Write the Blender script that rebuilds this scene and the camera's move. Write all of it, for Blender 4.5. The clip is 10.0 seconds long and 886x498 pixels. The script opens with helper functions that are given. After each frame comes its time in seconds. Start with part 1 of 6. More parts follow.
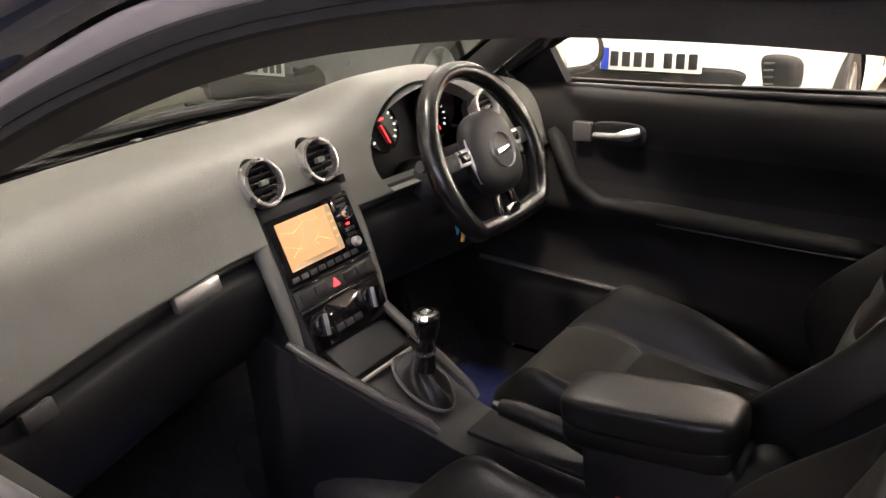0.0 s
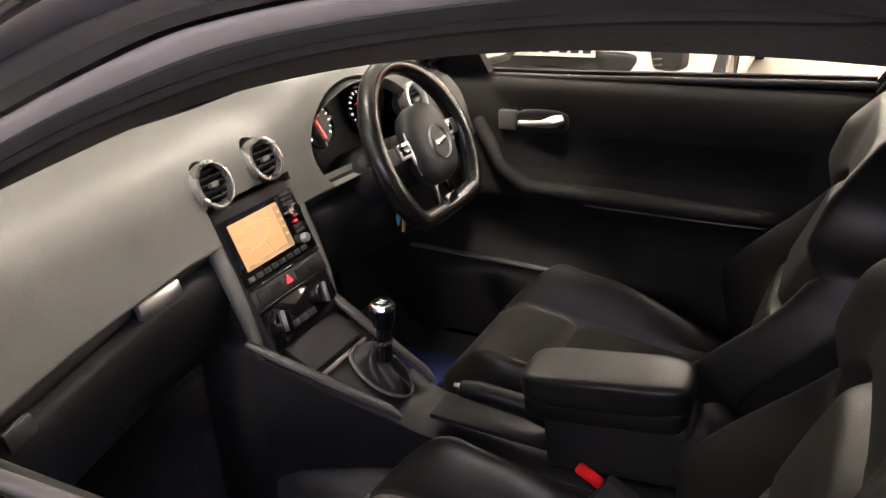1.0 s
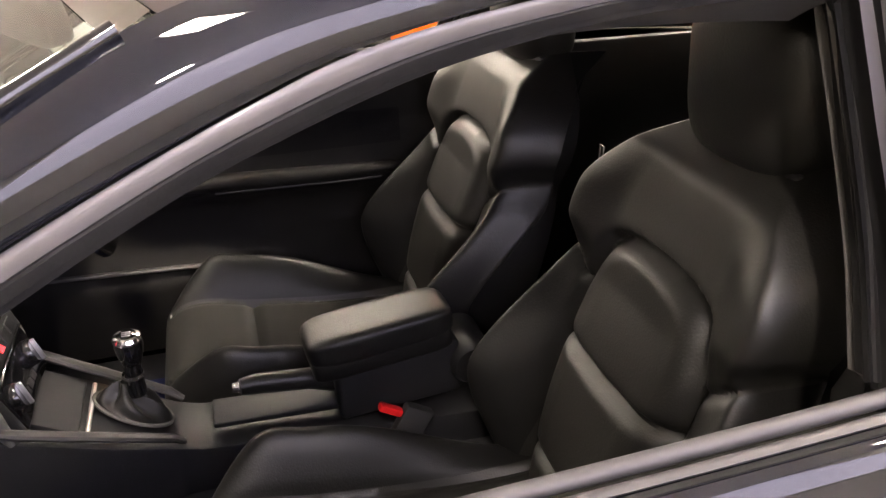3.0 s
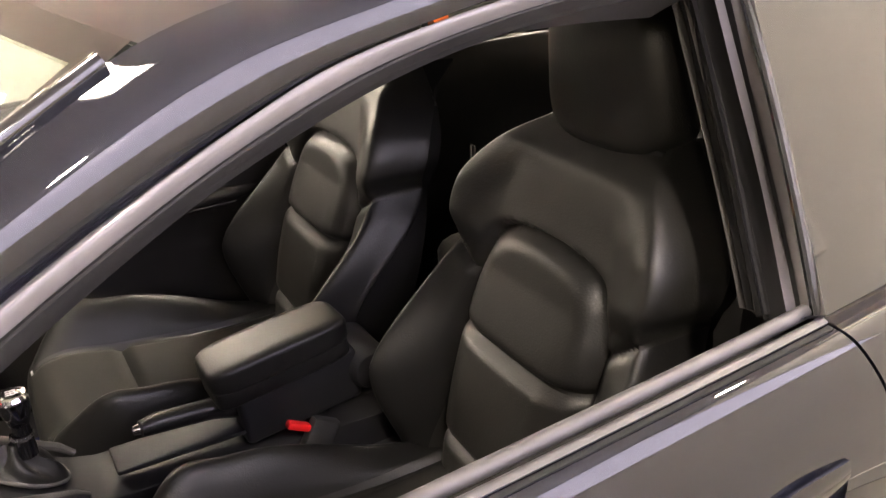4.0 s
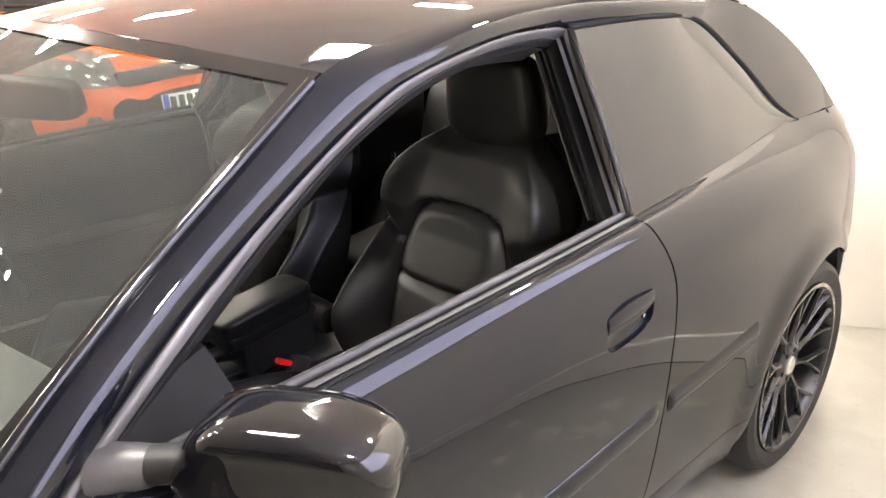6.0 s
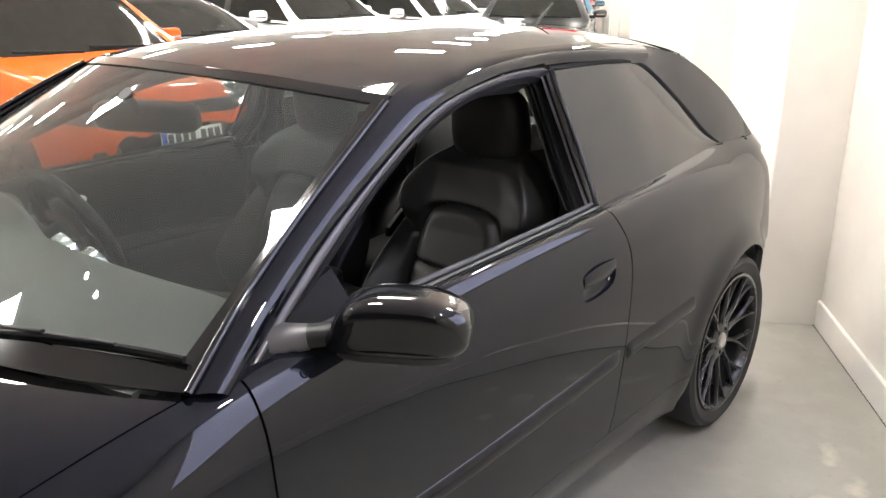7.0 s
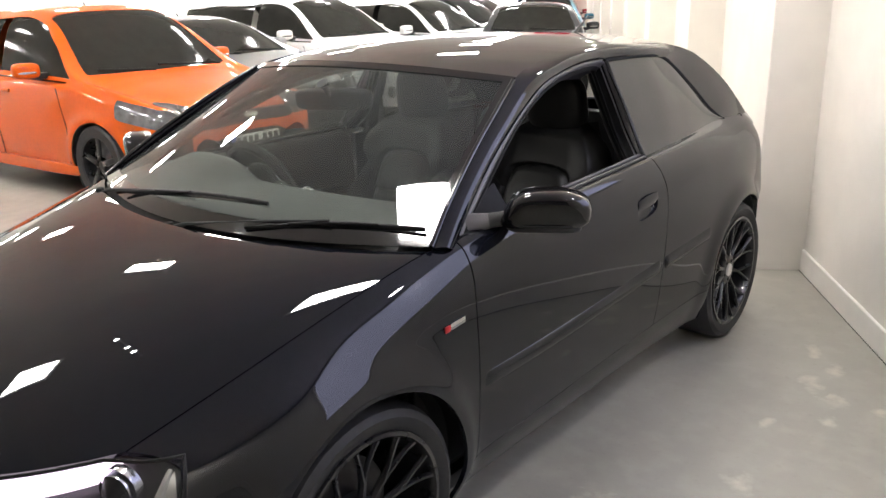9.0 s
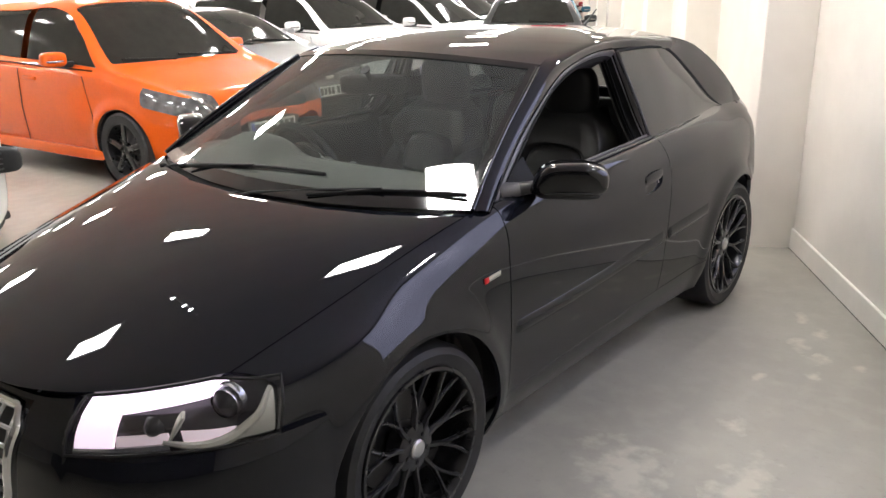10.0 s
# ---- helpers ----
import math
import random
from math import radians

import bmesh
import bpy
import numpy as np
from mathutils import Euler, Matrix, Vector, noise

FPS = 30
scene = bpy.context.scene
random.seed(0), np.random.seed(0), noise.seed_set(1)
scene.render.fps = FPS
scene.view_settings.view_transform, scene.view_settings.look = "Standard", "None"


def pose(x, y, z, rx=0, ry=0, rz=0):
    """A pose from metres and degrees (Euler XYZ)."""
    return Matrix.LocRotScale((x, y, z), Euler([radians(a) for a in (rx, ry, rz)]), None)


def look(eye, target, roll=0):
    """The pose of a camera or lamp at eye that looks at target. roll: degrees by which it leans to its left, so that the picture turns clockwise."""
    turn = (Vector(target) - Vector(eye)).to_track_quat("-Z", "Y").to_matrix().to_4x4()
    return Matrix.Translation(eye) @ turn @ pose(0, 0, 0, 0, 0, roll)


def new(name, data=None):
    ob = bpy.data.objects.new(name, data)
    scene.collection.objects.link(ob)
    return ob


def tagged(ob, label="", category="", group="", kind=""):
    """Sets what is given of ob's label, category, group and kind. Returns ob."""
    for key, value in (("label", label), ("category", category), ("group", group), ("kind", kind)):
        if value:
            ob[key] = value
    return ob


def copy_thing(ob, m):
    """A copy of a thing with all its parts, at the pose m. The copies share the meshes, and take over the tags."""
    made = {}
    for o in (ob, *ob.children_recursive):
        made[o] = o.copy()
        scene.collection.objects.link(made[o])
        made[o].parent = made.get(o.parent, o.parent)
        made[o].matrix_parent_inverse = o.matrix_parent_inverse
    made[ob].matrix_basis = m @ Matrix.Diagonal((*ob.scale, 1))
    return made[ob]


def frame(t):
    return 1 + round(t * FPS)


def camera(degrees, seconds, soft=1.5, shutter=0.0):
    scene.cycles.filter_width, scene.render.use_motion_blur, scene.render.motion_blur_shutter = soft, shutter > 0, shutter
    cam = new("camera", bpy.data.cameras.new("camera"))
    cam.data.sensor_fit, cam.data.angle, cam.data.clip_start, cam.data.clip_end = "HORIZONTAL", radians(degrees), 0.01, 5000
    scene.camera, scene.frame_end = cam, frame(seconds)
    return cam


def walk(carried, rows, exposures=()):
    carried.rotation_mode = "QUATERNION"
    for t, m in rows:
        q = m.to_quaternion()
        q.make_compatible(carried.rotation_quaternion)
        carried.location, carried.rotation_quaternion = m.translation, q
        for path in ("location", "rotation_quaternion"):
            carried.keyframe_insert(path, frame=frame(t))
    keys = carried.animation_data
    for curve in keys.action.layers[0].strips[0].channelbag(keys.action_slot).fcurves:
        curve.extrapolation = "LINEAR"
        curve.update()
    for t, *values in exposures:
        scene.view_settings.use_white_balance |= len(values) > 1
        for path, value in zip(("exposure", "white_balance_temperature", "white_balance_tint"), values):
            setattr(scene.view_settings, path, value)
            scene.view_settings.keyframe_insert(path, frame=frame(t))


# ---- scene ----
cam = camera(56.8, 10.0)
PATH = [
    (0, (0.976, 1.733, 1.345), (-0.521, 0.631, 0.608), -3.0),
    (0.5, (0.975, 1.739, 1.347), (-0.531, 0.668, 0.584), -2.9),
    (1, (1.066, 1.668, 1.377), (-0.555, 0.797, 0.594), -3.1),
    (1.5, (1.17, 1.568, 1.417), (-0.574, 1.007, 0.616), -2.1),
    (2, (1.157, 1.437, 1.419), (-0.634, 1.204, 0.559), -2.0),
    (2.5, (1.153, 1.307, 1.426), (-0.617, 1.451, 0.505), -0.7),
    (3, (1.219, 1.146, 1.432), (-0.51, 1.634, 0.554), -1.2),
    (3.2, (1.219, 1.117, 1.432), (-0.49, 1.717, 0.565), -1.2),
    (4.3, (1.221, 0.937, 1.458), (-0.283, 1.939, 0.602), -2.2),
    (4.5, (1.247, 0.884, 1.476), (-0.225, 1.937, 0.627), -1.9),
    (5, (1.368, 0.792, 1.484), (-0.076, 1.912, 0.671), -1.2),
    (5.2, (1.426, 0.749, 1.487), (-0.003, 1.896, 0.685), -1.3),
    (6.3, (1.609, 0.247, 1.549), (0.359, 1.636, 0.835), -0.4),
    (6.5, (1.664, 0.159, 1.555), (0.422, 1.568, 0.868), -0.1),
    (7, (1.815, -0.118, 1.577), (0.584, 1.324, 0.94), -0.0),
    (7.5, (1.857, -0.411, 1.573), (0.642, 1.049, 0.945), -1.1),
    (8, (1.937, -0.64, 1.592), (0.727, 0.815, 0.944), -1.3),
    (8.5, (2.051, -0.848, 1.589), (0.831, 0.609, 0.965), -1.0),
    (9, (2.106, -1.062, 1.602), (0.892, 0.408, 1.001), -1.4),
    (9.5, (2.127, -1.27, 1.625), (0.935, 0.214, 1.012), -1.6),
    (10, (2.22, -1.426, 1.623), (1.023, 0.052, 1.004), -1.1),
]
walk(cam, [(t, look(eye, target, roll)) for t, eye, target, roll in PATH],
     [(0.0, 1.55, 7100, 15), (1.0, 1.52, 7200, 15), (1.6, 1.46, 7200, 15), (2.5, 1.62, 7250, 15), (3.2, 2.05, 7400, 15), (4.5, 2.20, 7500, 14),
      (5.2, 2.00, 7300, 13), (6.3, 1.60, 6400, 10), (7.0, 0.90, 6200, 9), (8.0, 0.50, 6150, 9), (10.0, 0.36, 6150, 10)])

world = bpy.data.worlds.new("showroom_world")
scene.world = world
world.use_nodes = True
world.node_tree.nodes["Background"].inputs[0].default_value = (0.75, 0.8, 0.9, 1)
world.node_tree.nodes["Background"].inputs[1].default_value = 0.05

# ---- small tools ----


def spline(xs, ys, q):
    """Smooth curve through the keyz (xs, ys), read at q."""
    xs, ys, q = np.asarray(xs, float), np.asarray(ys, float), np.asarray(q, float)
    d = np.diff(ys) / np.diff(xs)
    m = np.concatenate([[d[0]], (d[1:] + d[:-1]) / 2, [d[-1]]])
    i = np.clip(np.searchsorted(xs, q) - 1, 0, len(xs) - 2)
    h = xs[i + 1] - xs[i]
    t = (q - xs[i]) / h
    return ((2 * t**3 - 3 * t**2 + 1) * ys[i] + (t**3 - 2 * t**2 + t) * h * m[i]
            + (3 * t**2 - 2 * t**3) * ys[i + 1] + (t**3 - t**2) * h * m[i + 1])


def curve3(pts, q):
    """A smooth curve in space through pts, q from 0 to 1."""
    pts = np.asarray(pts, float)
    k = np.linspace(0, 1, len(pts))
    return np.stack([spline(k, pts[:, a], q) for a in range(3)], -1)


def empty(name, label="", category="", group="", kind=""):
    return tagged(new(name), label, category, group, kind)


def part(name, bm, material, parent=None, label="", sharp=35):
    """Links a bmesh as one mesh object under a thing or a part."""
    me = bpy.data.meshes.new(name)
    bm.to_mesh(me)
    bm.free()
    me.polygons.foreach_set("use_smooth", [True] * len(me.polygons))
    me.set_sharp_from_angle(angle=radians(sharp))
    for m in material if isinstance(material, (list, tuple)) else [material]:
        me.materials.append(m)
    ob = new(name, me)
    ob.parent = parent
    return tagged(ob, label)


def mesh_of(verts, faces):
    bm = bmesh.new()
    vs = [bm.verts.new(v) for v in verts]
    for f in faces:
        try:
            bm.faces.new([vs[i] for i in f])
        except ValueError:
            pass
    return bm


def sheet(P, nu, nv, cuts=(), u=(0, 1), v=(0, 1), thick=0.0, centre=(0, 1.3, 0.6), mirror=False):
    """A sheet P(u, v) cut along every f(points) = 0 (kept where f >= 0), with its rim turned inward by thick."""
    U, V = np.meshgrid(np.linspace(*u, nu + 1), np.linspace(*v, nv + 1), indexing="ij")
    pts = np.asarray(P(U, V), float).reshape(-1, 3)
    if mirror:
        pts = pts * (-1, 1, 1)
    test = pts * (-1, 1, 1) if mirror else pts
    vals = [np.asarray(f(test)) for f in cuts]
    index, verts, faces = {}, [], []

    def vid(p):
        key = tuple(np.round(p, 5))
        if key not in index:
            index[key] = len(verts)
            verts.append(p)
        return index[key]

    for i in range(nu):
        for j in range(nv):
            ids = [i * (nv + 1) + j, (i + 1) * (nv + 1) + j, (i + 1) * (nv + 1) + j + 1, i * (nv + 1) + j + 1]
            poly = [(pts[k], [w[k] for w in vals]) for k in ids]
            for c in range(len(vals)):
                out = []
                for a in range(len(poly)):
                    p, q = poly[a - 1], poly[a]
                    fp, fq = p[1][c], q[1][c]
                    if (fp >= 0) != (fq >= 0):
                        s = fp / (fp - fq)
                        out.append((p[0] + s * (q[0] - p[0]), [x + s * (y - x) for x, y in zip(p[1], q[1])]))
                    if fq >= 0:
                        out.append(q)
                poly = out
                if len(poly) < 3:
                    break
            if len(poly) >= 3:
                f = []
                for p, _ in poly:
                    k = vid(p)
                    if k not in f:
                        f.append(k)
                if len(f) >= 3:
                    faces.append(f)
    bm = mesh_of(verts, faces)
    bm.normal_update()
    c = Vector(centre)
    if sum((f.calc_center_median() - c).dot(f.normal) * f.calc_area() for f in bm.faces) < 0:
        bmesh.ops.reverse_faces(bm, faces=bm.faces[:])
    if thick:
        bm.normal_update()
        normals = {w: w.normal.copy() for w in bm.verts}
        rim = [e for e in bm.edges if e.is_boundary]
        ends = {w for e in rim for w in e.verts}
        res = bmesh.ops.extrude_edge_only(bm, edges=rim)
        near = {tuple(np.round(w.co, 6)): normals[w] for w in ends}
        for w in (g for g in res["geom"] if isinstance(g, bmesh.types.BMVert)):
            w.co -= near[tuple(np.round(w.co, 6))] * thick
    return bm


def box(size, at=(0, 0, 0), turn=(0, 0, 0), bevel=0.0, seg=2):
    bm = bmesh.new()
    bmesh.ops.create_cube(bm, size=1)
    bmesh.ops.scale(bm, vec=size, verts=bm.verts)
    if bevel:
        bmesh.ops.bevel(bm, geom=bm.edges[:], offset=bevel, segments=seg, affect="EDGES", profile=0.5)
    bmesh.ops.transform(bm, matrix=pose(*at, *turn), verts=bm.verts)
    return bm


def lathe(profile, n=48, m=None):
    """Turns (radius, height) pairs round the local z axis."""
    prof = list(profile)
    verts, faces = [], []
    for k in range(n):
        a = 2 * math.pi * k / n
        verts += [(r * math.cos(a), r * math.sin(a), h) for r, h in prof]
    p = len(prof)
    for k in range(n):
        for j in range(p - 1):
            faces.append([k * p + j, ((k + 1) % n) * p + j, ((k + 1) % n) * p + j + 1, k * p + j + 1])
    bm = mesh_of(verts, faces)
    bmesh.ops.remove_doubles(bm, verts=bm.verts, dist=1e-5)
    bmesh.ops.recalc_face_normals(bm, faces=bm.faces)
    if m is not None:
        bmesh.ops.transform(bm, matrix=m, verts=bm.verts)
    return bm


def tube(pts, r, n=10, flat=1.0, closed=False, side=None):
    """A round bar of radius r along pts (r may be a list); flat squeezes it."""
    pts = [Vector(p) for p in pts]
    verts, faces = [], []
    for i, p in enumerate(pts):
        a = pts[i - 1] if i or closed else p
        b = pts[(i + 1) % len(pts)] if i + 1 < len(pts) or closed else p
        d = (b - a).normalized()
        up = Vector(side) if side else (Vector((0, 0, 1)) if abs(d.z) < 0.9 else Vector((1, 0, 0)))
        e1 = d.cross(up).normalized()
        e2 = e1.cross(d)
        rr = r[i] if isinstance(r, (list, tuple)) else r
        for k in range(n):
            t = 2 * math.pi * k / n
            verts.append(p + e1 * rr * math.cos(t) + e2 * rr * flat * math.sin(t))
    m = len(pts)
    for i in range(m if closed else m - 1):
        for k in range(n):
            a, b = i * n, ((i + 1) % m) * n
            faces.append([a + k, a + (k + 1) % n, b + (k + 1) % n, b + k])
    if not closed:
        faces += [list(range(n)), [(m - 1) * n + k for k in range(n)]]
    bm = mesh_of(verts, faces)
    bmesh.ops.recalc_face_normals(bm, faces=bm.faces)
    return bm


def blob(size, at=(0, 0, 0), turn=(0, 0, 0), power=0.5, n=28, k=16):
    """A rounded box (superellipsoid) with full sizes; power 1 is a ball, towards 0 a box."""
    sp = lambda c: math.copysign(abs(c) ** power, c)  # noqa: E731
    verts, faces = [], []
    for i in range(k + 1):
        b = -math.pi / 2 + math.pi * i / k
        for j in range(n):
            a = 2 * math.pi * j / n
            verts.append((size[0] / 2 * sp(math.cos(b)) * sp(math.cos(a)), size[1] / 2 * sp(math.cos(b)) * sp(math.sin(a)), size[2] / 2 * sp(math.sin(b))))
    for i in range(k):
        for j in range(n):
            faces.append([i * n + j, i * n + (j + 1) % n, (i + 1) * n + (j + 1) % n, (i + 1) * n + j])
    bm = mesh_of(verts, faces)
    bmesh.ops.remove_doubles(bm, verts=bm.verts, dist=1e-5)
    bmesh.ops.recalc_face_normals(bm, faces=bm.faces)
    bmesh.ops.transform(bm, matrix=pose(*at, *turn), verts=bm.verts)
    return bm


def join(*bms):
    """One bmesh out of several."""
    out = bmesh.new()
    for b in bms:
        me = bpy.data.meshes.new("tmp")
        b.to_mesh(me)
        b.free()
        out.from_mesh(me)
        bpy.data.meshes.remove(me)
    return out


def prism(outline, depth, m=None, bevel=0.0):
    """A flat outline in local x, y pulled to a thickness along local z."""
    n = len(outline)
    verts = [(x, y, 0) for x, y in outline] + [(x, y, depth) for x, y in outline]
    faces = [list(range(n))[::-1], list(range(n, 2 * n))] + [[i, (i + 1) % n, n + (i + 1) % n, n + i] for i in range(n)]
    bm = mesh_of(verts, faces)
    bmesh.ops.recalc_face_normals(bm, faces=bm.faces)
    if bevel:
        bmesh.ops.bevel(bm, geom=bm.edges[:], offset=bevel, segments=2, affect="EDGES", profile=0.5)
    if m is not None:
        bmesh.ops.transform(bm, matrix=m, verts=bm.verts)
    return bm


# ---- materials ----


def material(name, colour, rough=0.5, metal=0.0, coat=0.0, vary=0.0, scale=20.0, bump=0.0, bump_scale=200.0, rough_vary=0.0, coat_rough=0.03, ior=1.45, second=None):
    """A surface whose colour drifts by vary at a coarse and a fine scale, with a fine relief."""
    m = bpy.data.materials.new(name)
    m.use_nodes = True
    nt = m.node_tree
    b = nt.nodes["Principled BSDF"]
    b.inputs["Base Color"].default_value = (*colour, 1)
    b.inputs["Roughness"].default_value = rough
    b.inputs["Metallic"].default_value = metal
    b.inputs["Coat Weight"].default_value = coat
    b.inputs["Coat Roughness"].default_value = coat_rough
    b.inputs["IOR"].default_value = ior
    co = nt.nodes.new("ShaderNodeTexCoord")
    if vary or rough_vary:
        n1, n2 = nt.nodes.new("ShaderNodeTexNoise"), nt.nodes.new("ShaderNodeTexNoise")
        n1.inputs["Scale"].default_value, n2.inputs["Scale"].default_value = scale * 0.12, scale
        n1.inputs["Detail"].default_value = n2.inputs["Detail"].default_value = 5
        add = nt.nodes.new("ShaderNodeMath")
        add.operation = "ADD"
        for n in (n1, n2):
            nt.links.new(co.outputs["Object"], n.inputs["Vector"])
        nt.links.new(n1.outputs[0], add.inputs[0])
        nt.links.new(n2.outputs[0], add.inputs[1])
        if vary:
            mix = nt.nodes.new("ShaderNodeMapRange")
            mix.inputs[1].default_value, mix.inputs[2].default_value = 0.7, 1.3
            nt.links.new(add.outputs[0], mix.inputs[0])
            ramp = nt.nodes.new("ShaderNodeMix")
            ramp.data_type = "RGBA"
            other = second or tuple(c * (1 + vary) for c in colour)
            ramp.inputs[6].default_value = (*[c * (1 - vary) for c in colour], 1)
            ramp.inputs[7].default_value = (*other, 1)
            nt.links.new(mix.outputs[0], ramp.inputs[0])
            nt.links.new(ramp.outputs[2], b.inputs["Base Color"])
        if rough_vary:
            rr = nt.nodes.new("ShaderNodeMapRange")
            rr.inputs[1].default_value, rr.inputs[2].default_value = 0.7, 1.3
            rr.inputs[3].default_value, rr.inputs[4].default_value = rough - rough_vary, rough + rough_vary
            nt.links.new(add.outputs[0], rr.inputs[0])
            nt.links.new(rr.outputs[0], b.inputs["Roughness"])
    if bump:
        n3, bp = nt.nodes.new("ShaderNodeTexNoise"), nt.nodes.new("ShaderNodeBump")
        n3.inputs["Scale"].default_value, n3.inputs["Detail"].default_value = bump_scale, 3
        bp.inputs["Strength"].default_value, bp.inputs["Distance"].default_value = bump, 0.002
        nt.links.new(co.outputs["Object"], n3.inputs["Vector"])
        nt.links.new(n3.outputs[0], bp.inputs["Height"])
        nt.links.new(bp.outputs[0], b.inputs["Normal"])
    return m


def glow(name, colour, strength):
    m = material(name, colour, 0.4)
    b = m.node_tree.nodes["Principled BSDF"]
    b.inputs["Emission Color"].default_value = (*colour, 1)
    b.inputs["Emission Strength"].default_value = strength
    return m


def glass(name, tint, rough=0.0, dust_haze=0.0):
    """Thin glass: mostly see-through, with a mirror gloss that grows at a slant, and a film of dust and painted haze.
    """
    m = bpy.data.materials.new(name)
    m.use_nodes = True
    nt = m.node_tree
    nt.nodes.remove(nt.nodes["Principled BSDF"])
    tr, gl, mix, fr, pw, ma = (nt.nodes.new("ShaderNode" + k) for k in ("BsdfTransparent", "BsdfGlossy", "MixShader", "LayerWeight", "Math", "Math"))
    tr.inputs[0].default_value = (*tint, 1)
    gl.inputs["Roughness"].default_value = rough
    fr.inputs[0].default_value = 0.5
    pw.operation, ma.operation = "POWER", "MULTIPLY_ADD"
    pw.inputs[1].default_value, ma.inputs[1].default_value, ma.inputs[2].default_value = 5.0, 0.94, 0.06
    nt.links.new(fr.outputs["Facing"], pw.inputs[0])
    nt.links.new(pw.outputs[0], ma.inputs[0])
    nt.links.new(ma.outputs[0], mix.inputs[0])
    nt.links.new(tr.outputs[0], mix.inputs[1])
    nt.links.new(gl.outputs[0], mix.inputs[2])
    if dust_haze:
        # pale diffuse film: real dust together with the reflected ceiling's haze as colour
        film, mix2 = nt.nodes.new("ShaderNodeBsdfDiffuse"), nt.nodes.new("ShaderNodeMixShader")
        film.inputs[0].default_value = (0.56, 0.61, 0.61, 1)
        n, r = nt.nodes.new("ShaderNodeTexNoise"), nt.nodes.new("ShaderNodeMapRange")
        n.inputs["Scale"].default_value = 3.0
        r.inputs[1].default_value, r.inputs[2].default_value, r.inputs[3].default_value, r.inputs[4].default_value = 0.3, 0.7, dust_haze * 0.8, dust_haze * 1.2
        nt.links.new(n.outputs[0], r.inputs[0])
        nt.links.new(r.outputs[0], mix2.inputs[0])
        nt.links.new(mix.outputs[0], mix2.inputs[1])
        nt.links.new(film.outputs[0], mix2.inputs[2])
        mix = mix2
    nt.links.new(mix.outputs[0], nt.nodes["Material Output"].inputs[0])
    return m


PAINT = material("black_car_paint", (0.0048, 0.0055, 0.0088), 0.36, 0.0, 0.94, vary=0.06, scale=2, coat_rough=0.022)
PAINT.node_tree.nodes["Principled BSDF"].inputs["Specular IOR Level"].default_value = 0.0
FRAME_GREY = material("satin_grey_frame", (0.085, 0.080, 0.083), 0.40, 0.0, 0.3, vary=0.1, rough_vary=0.04, coat_rough=0.1)
BLACK_GLOSS = material("gloss_black", (0.005, 0.005, 0.006), 0.12, 0.0, 1.0, vary=0.1, rough_vary=0.03)
BLACK_GLOSS.node_tree.nodes["Principled BSDF"].inputs["Specular IOR Level"].default_value = 0.1
BLACK_PLASTIC = material("black_plastic", (0.018, 0.018, 0.019), 0.5, vary=0.2, bump=0.15, bump_scale=500)
RUBBER = material("black_rubber", (0.007, 0.007, 0.0075), 0.7, vary=0.25, scale=30, bump=0.1)
RUBBER.node_tree.nodes["Principled BSDF"].inputs["Specular IOR Level"].default_value = 0.25
TYRE = material("tyre_rubber", (0.018, 0.018, 0.019), 0.6, vary=0.3, scale=25, bump=0.2, bump_scale=120)
RIM_BLACK = material("satin_black_alloy", (0.012, 0.012, 0.013), 0.3, 0.2, 0.5, vary=0.2, rough_vary=0.08)
CHROME = material("chrome", (0.75, 0.75, 0.76), 0.12, 1.0, rough_vary=0.05)
SILVER = material("satin_silver", (0.62, 0.62, 0.63), 0.33, 1.0, vary=0.06, rough_vary=0.08)
DOOR_TRIM = material("black_door_trim", (0.0115, 0.0108, 0.0102), 0.66, vary=0.15, scale=15, bump=0.25, bump_scale=420)
DASH = material("dark_grey_soft_plastic", (0.085, 0.086, 0.078), 0.5, vary=0.12, scale=15, bump=0.25, bump_scale=420, rough_vary=0.05)
DASH_LOW = material("black_soft_plastic", (0.0100, 0.0100, 0.0112), 0.5, vary=0.2, bump=0.25, bump_scale=420)
LEATHER = material("black_leather", (0.0130, 0.0125, 0.0112), 0.45, vary=0.08, scale=18, bump=0.22, bump_scale=320, rough_vary=0.02)
LEATHER_SIDE = material("smooth_black_leather", (0.0095, 0.0093, 0.0090), 0.38, vary=0.08, scale=18, bump=0.2, bump_scale=320, rough_vary=0.02)
LEATHER.node_tree.nodes["Principled BSDF"].inputs["Specular IOR Level"].default_value = 0.58
LEATHER_SIDE.node_tree.nodes["Principled BSDF"].inputs["Specular IOR Level"].default_value = 0.32
DASH_LOW.node_tree.nodes["Principled BSDF"].inputs["Specular IOR Level"].default_value = 0.35
VENT_RING = material("satin_vent_ring", (0.70, 0.70, 0.71), 0.28, 1.0, rough_vary=0.06)
RAIL_DARK = material("dark_satin_rail", (0.030, 0.029, 0.029), 0.38, vary=0.1, bump=0.1)
BELT = material("satin_belt_strip", (0.045, 0.043, 0.044), 0.45, vary=0.1)
DOOR_TRIM.node_tree.nodes["Principled BSDF"].inputs["Specular IOR Level"].default_value = 0.2
CARPET = material("black_carpet", (0.020, 0.020, 0.023), 0.95, vary=0.35, scale=60, bump=0.6, bump_scale=300)
SHELL = material("dull_black_seat_side", (0.0075, 0.0074, 0.0074), 0.62, vary=0.1, bump=0.2, bump_scale=320)
SHELL.node_tree.nodes["Principled BSDF"].inputs["Specular IOR Level"].default_value = 0.25
